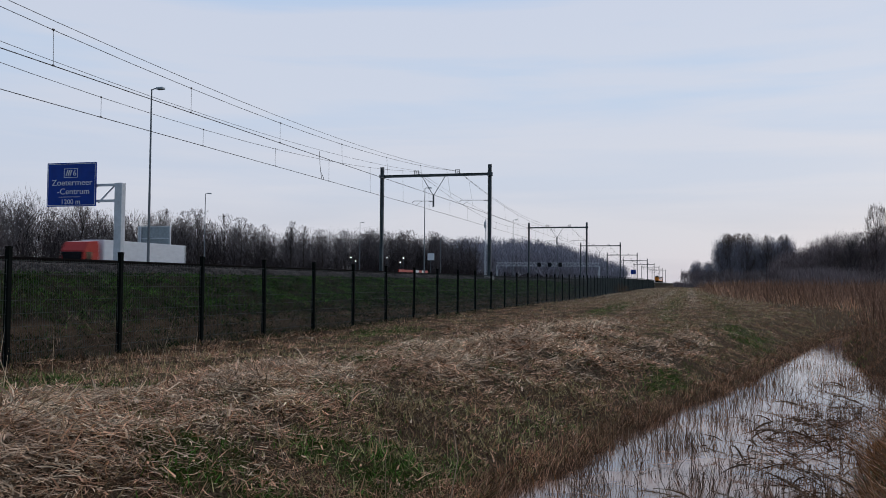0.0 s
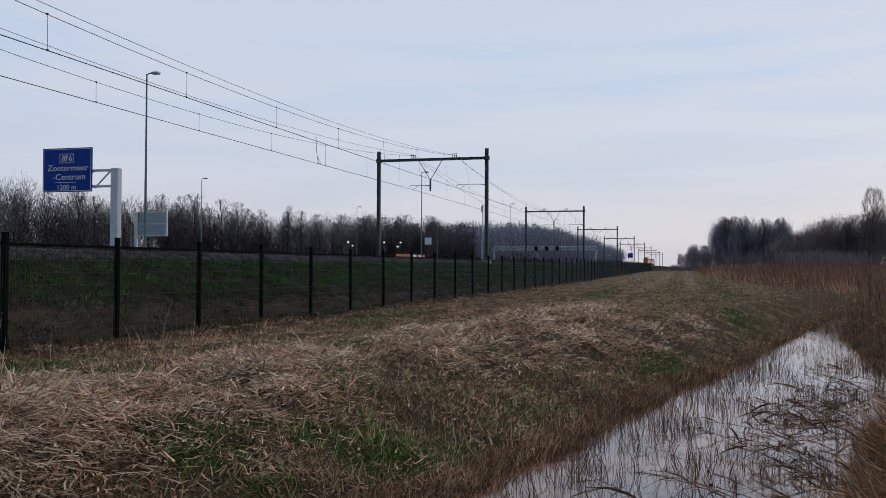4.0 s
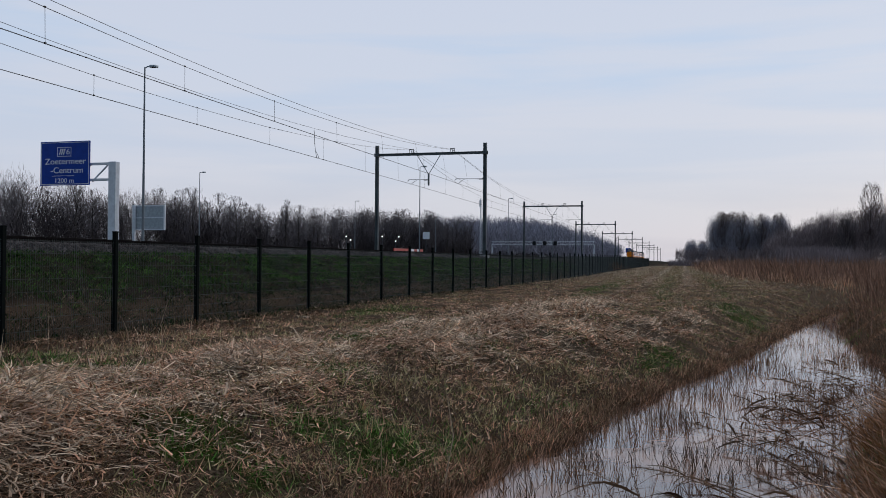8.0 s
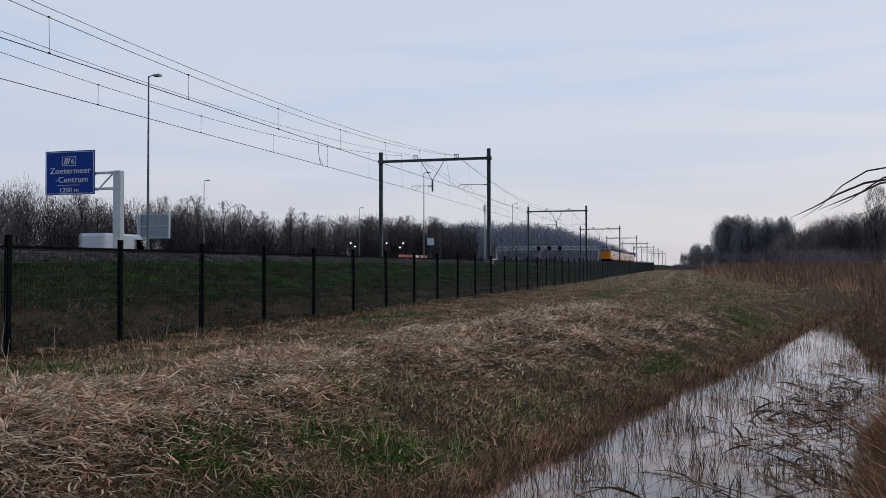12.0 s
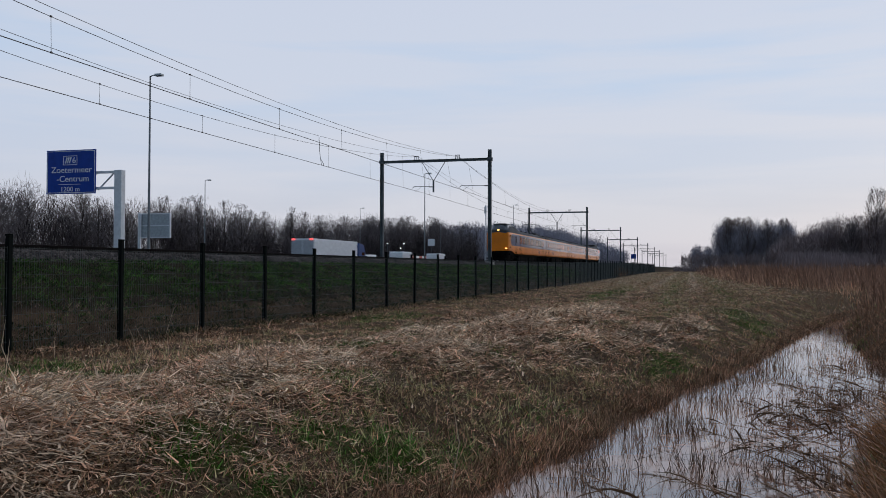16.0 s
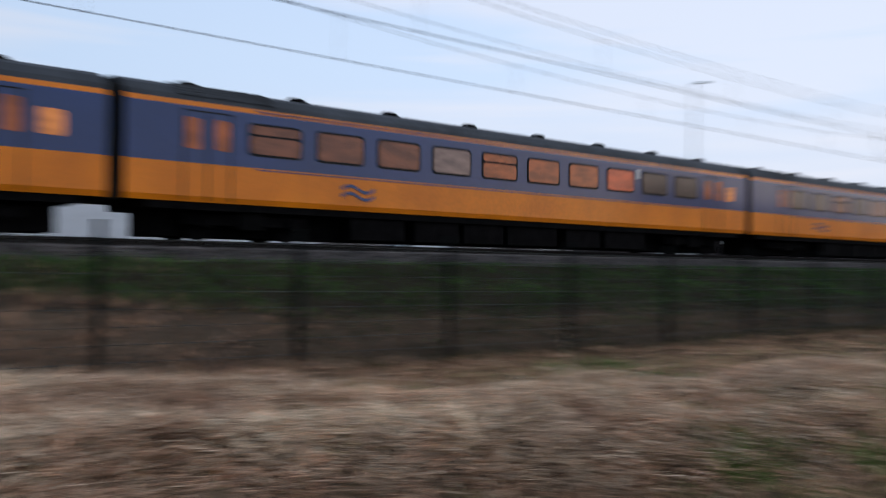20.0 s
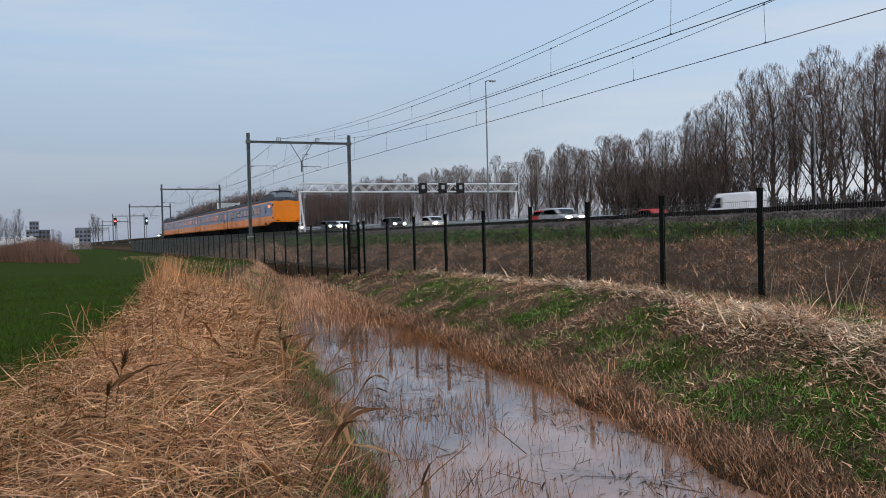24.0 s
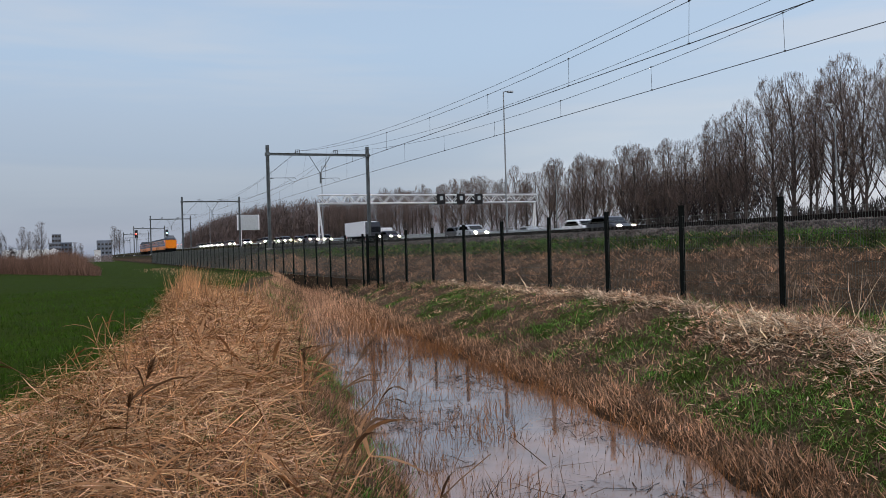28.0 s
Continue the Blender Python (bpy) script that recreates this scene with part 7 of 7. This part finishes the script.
        reeds(nm, x[q], y[q], zz[q], rng.uniform(0.05, 0.2, k), (0.2, 0.0), rng.uniform(0.005, 0.011, k), mt, "dead grass fringe along the edge of the ditch", 46, 0.6)
    # the flattened reeds of the east bank
    rng, x, y = scatter(560000, 47, -7.5, 3.6, -46, 3.5)
    e = east_edge(y)
    lim = np.interp(y, [-46, -30, -16, -12.6, -8.9, -7.5, -2, 4], [-5.2, -2.6, -1.2, -0.7, -0.05, 0.9, 2.6, 3.6])
    lo = np.maximum(e + np.interp(y, [-24, -16, -8, -4, 0], [0.5, 0.85, 0.9, 0.85, 0.6]), np.interp(y, [-46, -30, -20, -13], [-4.8, -3.9, -3.4, -3.2]))
    ok = (x > lo + 0.15 * np.sin(y * 1.7) + 0.2 * waves(x * 2.4, y * 1.8)) & (x < lim + 0.2 * waves(x * 2, y * 2)) & (rng.random(len(x)) < np.clip(8.5 / np.maximum(np.hypot(x, y), 3), 0, 1)) & (np.hypot(x, y) > 1.1)
    x, y = x[ok], y[ok]
    n = len(x)
    far = np.hypot(x, y)
    lump = 0.55 * waves(x * 1.5, y * 1.5) + 0.45 * waves(x * 3.3 + 2, y * 2.7)
    z = height(x, y) + rng.random(n) ** 1.4 * (0.24 + 0.20 * lump) * np.clip((x - east_edge(y)) / 1.3, 0.12, 1)
    ang = rng.normal(1.9, 0.75, n) + 1.6 * waves(x * 0.9, y * 0.9) + np.where(rng.random(n) < 0.25, rng.uniform(-3, 3, n), 0)
    rise = rng.normal(0.22, 0.30, n)
    curl = rng.normal(-0.55, 0.5, n) - 0.7 * np.clip((4.5 - far) / 2, 0, 1)
    ln = rng.uniform(0.14, 0.50, n)
    b = np.stack([x, y, z], 1)
    wd = rng.uniform(0.0025, 0.0078, n) * np.clip(far / 7, 1, 1.8)
    kind = rng.random(n) + 0.4 * waves(x * 2.1, y * 1.7)
    for lo_k, hi_k, mt, nm, lb in ((-9, 0.5, M_REED, "flattened_reeds", "matted golden brown dead reeds on the ditch bank"), (0.5, 0.72, M_REED_PALE, "pale_reeds", "pale straw coloured stalks among the flattened reeds"), (0.72, 0.9, M_STRAW_DARK, "faded_reeds", "faded brown leaves among the flattened reeds"), (0.9, 9, M_RUST, "rotten_reeds", "darker rotten reeds within the flattened reeds")):
        q = (kind >= lo_k) & (kind < hi_k)
        me = arrays_mesh(nm, *leaf_arrays(b[q], ang[q], rise[q], curl[q], ln[q], wd[q], rng), mt)
        tagged(new(nm, me), lb, "reeds", kind="stuff")
    # upright reeds in the same strip, taller farther off
    rng, x, y = scatter(14000, 49, -9, 1.2, -40, -5)
    e = east_edge(y)
    lim = np.interp(y, [-46, -30, -16, -12.6, -8.9, -5], [-5.2, -3.0, -1.3, -0.7, -0.1, 0.8])
    far = np.clip((-y - 14) / 10, 0.0, 1)
    lo = np.maximum(e + 0.3, np.interp(y, [-40, -30, -20, -12], [-4.2, -3.4, -2.6, -9]))
    ok = (x > lo) & (x < lim) & (rng.random(len(x)) < 0.06 + 0.94 * far)
    x, y, far = x[ok], y[ok], far[ok]
    n = len(x)
    reeds("standing_reeds", x, y, height(x, y), rng.uniform(0.4, 0.8, n) + 0.4 * far, (-0.12, 0.1), rng.uniform(0.008, 0.02, n), M_REED, "standing dry reeds on the ditch bank", 50, 0.3)
    # the ditch's overgrown far end
    rng, x, y = scatter(52000, 51, -14, -3, -58, -14)
    ok = (x > west_edge(y) - 0.3) & (x < east_edge(y) + 1.3) & (rng.random(len(x)) < np.where(x > east_edge(y) - 0.2, 0.9, np.clip((-y - 17 + 2.5 * waves(x * 1.2, y * 0.8)) / 5, 0, 1)))
    x, y = x[ok], y[ok]
    n = len(x)
    reeds("ditch_end_reeds", x, y, np.maximum(height(x, y), WATER_Z) - 0.03, rng.uniform(0.12, 0.36, n), (0.1, 0), rng.uniform(0.008, 0.016, n), M_STRAW_DARK, "low brown reeds that close the end of the ditch", 52)
    # rusty low reeds along the west side of the water
    rng, x, y = scatter(15000, 69, -0.1, 1.3, -26, -6)
    x = x + west_edge(y)
    ok = rng.random(len(x)) < np.clip((-y - 6) / 10, 0, 1) * np.clip(1.25 - (x - west_edge(y)) / np.interp(y, [-26, -15, -6], [1.4, 1.0, 0.35]), 0, 1) * np.clip(0.6 + 0.9 * waves(x * 1.4, y * 0.9 + 2), 0.1, 1)
    x, y = x[ok], y[ok]
    n = len(x)
    reeds("rusty_ditch_reeds", x, y, np.full(n, WATER_Z - 0.05), rng.uniform(0.08, 0.3, n), (0.1, 0), rng.uniform(0.006, 0.013, n), M_RUST, "low rusty reeds along the water's edge", 70, 0.5)
    # reed beds beyond
    rng, x, y = scatter(120000, 53, -4, 70, 13, 175)
    lo = np.where(y < 45, np.where(y > 37, west_edge(y) + 0.1, east_edge(y) + 0.35), np.interp(y, [45, 50, 70, 175], [10.5, 8.5, 5.0, 1.5]))
    ok = (x > lo + 0.8 * waves(x, y * 0.5)) & (rng.random(len(x)) < np.clip(45 / np.hypot(x, y), 0, 1)) & (x < 0.62 * y + 8)
    x, y = x[ok], y[ok]
    n = len(x)
    reeds("reed_bed", x, y, height(x, y), rng.uniform(0.35, 1.2, n) * np.clip(0.5 + y / 60, 0.6, 1.7), (-0.1, 0.05), rng.uniform(0.010, 0.022, n) * np.clip(y / 25, 1, 2.4), M_DUSTY_REED, "wide rusty brown reed bed in the wet field", 54)
    rng, x, y = scatter(90000, 67, -3, 75, 38, 152)
    lo = np.interp(y, [38, 45, 60, 90, 152], [9.0, 7.0, 4.0, 2.4, 1.0])
    ok = (x > lo + 0.9 * waves(x * 0.7, y * 0.3)) & (x < 0.62 * y + 8) & (rng.random(len(x)) < np.clip(55 / np.hypot(x, y), 0, 1))
    x, y = x[ok], y[ok]
    n = len(x)
    b = np.stack([x, y, height(x, y) - 0.02], 1)
    d = np.stack([rng.normal(-0.1, 0.35, n), rng.normal(0, 0.35, n), np.ones(n)], 1) * (rng.uniform(0.2, 0.75, n) * np.clip(1 + 0.6 * waves(x * 0.5, y * 0.22), 0.4, 1.5) * np.clip(y / 50, 1, 1.9))[:, None]
    tone = rng.random(n) + 0.5 * waves(x * 0.35, y * 0.16)
    for q, mt, nm in ((tone < 0.45, M_DUSTY_REED, "rusty_field_grass"), (tone >= 0.45, M_STRAW_DARK, "faded_field_grass")):
        stuff(nm, b[q], (b + d)[q], rng.uniform(0.02, 0.05, n)[q], None, mt, "rusty dead grass across the wet field", "dead grass", 68)
    rng, x, y = scatter(7000, 59, 0.1, 3.4, 7, 36)
    x = x + east_edge(y)
    ok = rng.random(len(x)) < np.clip(14 / y, 0, 1)
    x, y = x[ok], y[ok]
    n = len(x)
    reeds("bank_reeds", x, y, np.maximum(height(x, y), WATER_Z) - 0.03, rng.uniform(0.14, 0.42, n), (-0.5, 0.1), rng.uniform(0.005, 0.012, n), M_REED_BROWN, "brown dead reeds along the far bank of the ditch", 60, 0.6)
    rng, x, y = scatter(22000, 55, -1.4, 24, -24, 0)
    x = -1.4 + (x + 1.4) * rng.random(len(x)) ** 0.5
    y = y - 72 - 3.0 * np.clip(x + 0.8, 0, 9) + 1.2 * waves(x * 0.8, y * 0.4)
    n = len(x)
    tall = (0.75 + 0.35 * rng.random(n)) * (1.95 + 0.3 * np.sin(x * 0.9) + 0.2 * np.sin(x * 2.3 + y)) * np.clip((x + 2.0) / 2.2, 0.4, 1)
    reeds("field_reed_bed", x, y, height(x, y), tall, (0.05, 0), rng.uniform(0.012, 0.03, n), M_DULL_REED, "reddish brown reed bed at the end of the green field", 56, 0.22)
    # tall dead stalks of the verge
    pts = []
    rnd = random.Random(3)
    for cx, cy, k in ((-7.6, 11.6, 14), (-7.0, 9.3, 9), (-6.2, 10.4, 8), (-9.4, -6.6, 60), (-8.8, -5.6, 50), (-9.7, -8.6, 26), (-8.9, -4.4, 40), (-2.7, 6.4, 6), (-0.5, 8.4, 10), (-1.7, 5.4, 5)):
        for _ in range(k):
            pts.append((cx + rnd.gauss(0, 0.5), cy + rnd.gauss(0, 0.6)))
    x, y = np.array(pts).T
    rng = np.random.default_rng(8)
    reeds("dead_stalks", x, y, height(x, y), rng.uniform(0.3, 0.95, len(x)), (0, 0), rng.uniform(0.004, 0.010, len(x)), M_STRAW, "tall pale dead stalks standing above the straw", 57, 0.28)


def reed_stem(name, base, tip, leaves, seed, plume=True, tint=None):
    """One reed close by: a bowed stem, long leaves and a feathery plume. Its empty stands at the base."""
    rnd = random.Random(seed)
    t = thing(name, "tall dry reed with a drooping brown plume beside the ditch", "reed", pose(*base), "near reeds")
    tint = tint or M_REED
    d = Vector(tip)
    side = d.cross(Vector((0, 0, 1))).normalized() if d.cross(Vector((0, 0, 1))).length > 1e-3 else Vector((1, 0, 0))
    pts = [d * s + Vector((0, 0, 1)) * (0.22 * d.length * s * (1 - s)) for s in (0, 0.2, 0.4, 0.6, 0.8, 1.0)]
    bm = bmesh.new()
    for k in range(5):
        tube(bm, pts[k], pts[k + 1], 0.0055 * (1 - 0.13 * k), 0.0055 * (1 - 0.13 * (k + 1)), 5)
    part("stem", bm, tint, t)
    for k in range(leaves):
        s = rnd.uniform(0.25, 0.9)
        p = d * s + Vector((0, 0, 1)) * (0.22 * d.length * s * (1 - s))
        out = (side * rnd.choice((-1, 1)) * rnd.uniform(0.4, 1.0) + d.normalized() * rnd.uniform(0.3, 1.0) + Vector((0, 0, rnd.uniform(-0.3, 0.5)))).normalized()
        ln = rnd.uniform(0.22, 0.52)
        wv = out.cross(Vector((rnd.uniform(-1, 1), rnd.uniform(-1, 1), 1))).normalized() * rnd.uniform(0.006, 0.014)
        bm = bmesh.new()
        rows = []
        for q, ww in ((0, 0.5), (0.3, 1.0), (0.6, 0.8), (1.0, 0.03)):
            c = p + out * ln * q - Vector((0, 0, 1)) * (0.35 * ln * q * q)
            rows.append([c - wv * ww, c, c + wv * ww])
        rows = [[a, b + Vector((0, 0, 0.003)), c] for a, b, c in rows]
        loft(bm, rows, False)
        part("leaf", bm, tint, t)
    if plume:
        rng = np.random.default_rng(seed)
        n = 170
        s = rng.uniform(0.74, 1.0, n)
        b = np.array([list(d * float(q) + Vector((0, 0, 1)) * (0.22 * d.length * q * (1 - q))) for q in s])
        dr = np.array(d.normalized())[None] * 0.8 + rng.normal(0, 0.16, (n, 3)) - np.array([[0, 0, 0.22]])
        stuff("plume", b, b + dr * rng.uniform(0.06, 0.17, n)[:, None], np.full(n, 0.0035), np.zeros((n, 3)), M_REED_BROWN, "", "", seed, t)
    return t


SWAY = []
SWAY_TALL = []
TALL_REED = (0.86, 1.22, 0.0)


def build_near_reeds():
    rnd = random.Random(12)
    # long stalks that have fallen from the east bank across the ditch
    for k in range(84):
        y = 4.6 + 11.0 * rnd.random() ** 1.3
        x = float(east_edge(y)) + rnd.uniform(-0.75, 0.25)
        z = max(float(height(x, y)), WATER_Z) - 0.02
        ln = rnd.uniform(0.7, 1.7)
        tip = (-rnd.uniform(0.35, 1.0) * ln, rnd.uniform(-0.35, 0.75) * ln, rnd.uniform(0.02, 0.42) ** 1.2 * ln)
        r = reed_stem("reed", (x, y, z), tip, rnd.randint(2, 4), 100 + k, rnd.random() < 0.4, M_REED_DARK if rnd.random() < 0.6 else M_REED_BROWN)
        if k % 7 == 0:
            SWAY.append((r, (x, y, z), rnd.uniform(0, 6)))
    # a taller reed close by, whose leaves the wind bends into view
    near = thing("tall_reed", "tall dark reed with long drooping leaves beside the path", "reed", pose(*TALL_REED), "near reeds")
    bm = bmesh.new()
    pts = [(0.10, 0.10, -0.1), (0.06, 0.12, 0.5), (-0.05, 0.16, 1.05), (-0.20, 0.21, 1.42), (-0.30, 0.234, 1.53)]
    for k in range(4):
        tube(bm, pts[k], pts[k + 1], 0.0032 - 0.0005 * k, 0.0027 - 0.0005 * k, 6)
    part("stem", bm, M_REED_DARK, near)
    for dx, dz, drop, wide in ((0.0, 0.0, 0.0, 0.0017), (0.012, 0.018, -0.006, 0.0012), (0.042, -0.004, 0.006, 0.0016), (0.055, 0.004, 0.002, 0.0013), (0.10, 0.004, -0.012, 0.0011)):
        bm = bmesh.new()
        mid = [(-0.30, 0.234, 1.528), (-0.357 + 0.3 * dx, 0.245, 1.546 + dz), (-0.386 + 0.5 * dx, 0.251, 1.546 + dz), (-0.427 + 0.8 * dx, 0.259, 1.535 + 0.7 * dz), (-0.462 + dx, 0.265, 1.521 + 0.4 * dz + drop), (-0.498 + dx, 0.27, 1.510 + drop)]
        loft(bm, [[(x, y, z - wide * q), (x, y - 0.0015, z), (x, y, z + wide * q)] for (x, y, z), q in zip(mid, (0.5, 1.0, 1.0, 0.9, 0.6, 0.12))], False)
        part("leaf", bm, M_REED_DARK, near)
    SWAY_TALL.append(near)
    # over the flattened reeds behind: leaning stems, some tall with plumes
    for k in range(44):
        x, y = rnd.uniform(-2.8, 0.2), -rnd.uniform(2.8, 11.0)
        x = max(x, float(east_edge(y)) + 0.75)
        z = float(height(x, y)) + 0.05
        tall = k % 4 == 0
        ln = rnd.uniform(0.9, 1.25) if tall else rnd.uniform(0.4, 0.8)
        lean = rnd.uniform(-0.6, 0.6)
        tip = (lean * ln, rnd.uniform(-0.3, 0.6) * ln, rnd.uniform(0.35, 0.8) * ln)
        r = reed_stem("reed", (x, y, z), tip, rnd.randint(2, 5), 300 + k, tall and y < -5, M_REED_BROWN if tall else M_REED)
        if k % 5 == 0:
            SWAY.append((r, (x, y, z), rnd.uniform(0, 6)))


def build_horizon():
    for x0, x1, y, h in ((13.3, 19.4, -700, 19.4), (6, 22, -712, 13.4), (-22.3, -11.5, -720, 14.6)):
        b = thing("far_building", "concrete building far on the horizon, haze in its blue grey colour", "building")
        bm = bmesh.new()
        box(bm, (x0, y - 12, 0), (x1, y, h), 0.2)
        wall = part("wall", bm, M_HAZY_WALL, b)
        n = max(3, int((x1 - x0) / 2.6))
        for i in range(n):
            for j in range(int(h / 3.2)):
                bm = bmesh.new()
                cx = x0 + (i + 0.5) * (x1 - x0) / n
                box(bm, (cx - 0.8, y, 1.0 + 3.2 * j), (cx + 0.8, y + 0.05, 2.6 + 3.2 * j))
                part("window", bm, M_GLASS, wall)
    g = thing("greenhouse", "long white glasshouse far on the horizon", "greenhouse")
    for k in range(7):
        x = 9 + k * 3
        bm = bmesh.new()
        vr = loft(bm, [[(x, yy, 0), (x, yy, 5.0), (x + 1.5, yy, 5.8), (x + 2.99, yy, 5.0), (x + 2.99, yy, 0)] for yy in (-420, -400)])
        bm.faces.new(vr[0])
        bm.faces.new(vr[1])
        part("bay", bm, M_WHITE, g)
    shed = thing("white_shed", "small white shed beside the railway far off", "shed")
    bm = bmesh.new()
    box(bm, (-6.4, -336, 0), (-4.4, -330, 4.0), 0.05)
    part("wall", bm, M_WHITE, shed)
    bm = bmesh.new()
    loft(bm, [[(-6.6, y, 4.0), (-5.4, y, 5.0), (-4.2, y, 4.0)] for y in (-336.3, -329.7)])
    part("roof", bm, M_ALU, shed)


build_trees()
build_woods()
build_verge()
build_reeds()
build_near_reeds()
build_horizon()


# ---- what moves ----
NOSE = [(0, 632), (4, 504), (8, 373), (10, 308.5), (12, 239.5), (14.5, 153.8), (16, 100.0), (17, 64.6), (18, 27.8), (19.6, -31.6), (22.4, -136.6), (25, -231.5), (28, -341)]


def motions():
    walk(TRAIN, [(t, pose(FAR_TRACK, y, RAIL_Z)) for t, y in NOSE])
    for ob, x, way, t0, y0, v in TRAFFIC:
        turn = 0 if way > 0 else 180
        rows = []
        for t in [2.0 * k for k in range(15)]:
            y = y0 + way * v * (t - t0)
            rows.append((t, pose(x, y, float(road_z(y)) + 0.01, 0, 0, turn)))
        walk(ob, rows)
    gust = [(0, 4), (3, 5), (6, 3.5), (9, 4.5), (10.2, 2.0), (10.5, -3.4), (11.0, -3.8), (11.2, -3.4), (11.4, -0.6), (11.6, -4.2), (11.8, -6.5), (12.0, -8.0), (12.2, -7.2), (12.5, -4.0), (13.0, 1.5), (14.0, 4.5), (17, 3.5), (20, 4.5), (24, 4), (28, 4.5)]
    walk(SWAY_TALL[0], [(t, pose(*TALL_REED, 0, a, 0)) for t, a in gust])
    for ob, base, ph in SWAY:
        walk(ob, [(t, pose(*base, 3.0 * math.sin(1.9 * t + ph), 4.5 * math.sin(1.3 * t + 2 * ph) - 2, 2.0 * math.sin(0.9 * t + ph))) for t in [0.5 * k for k in range(57)]])


motions()
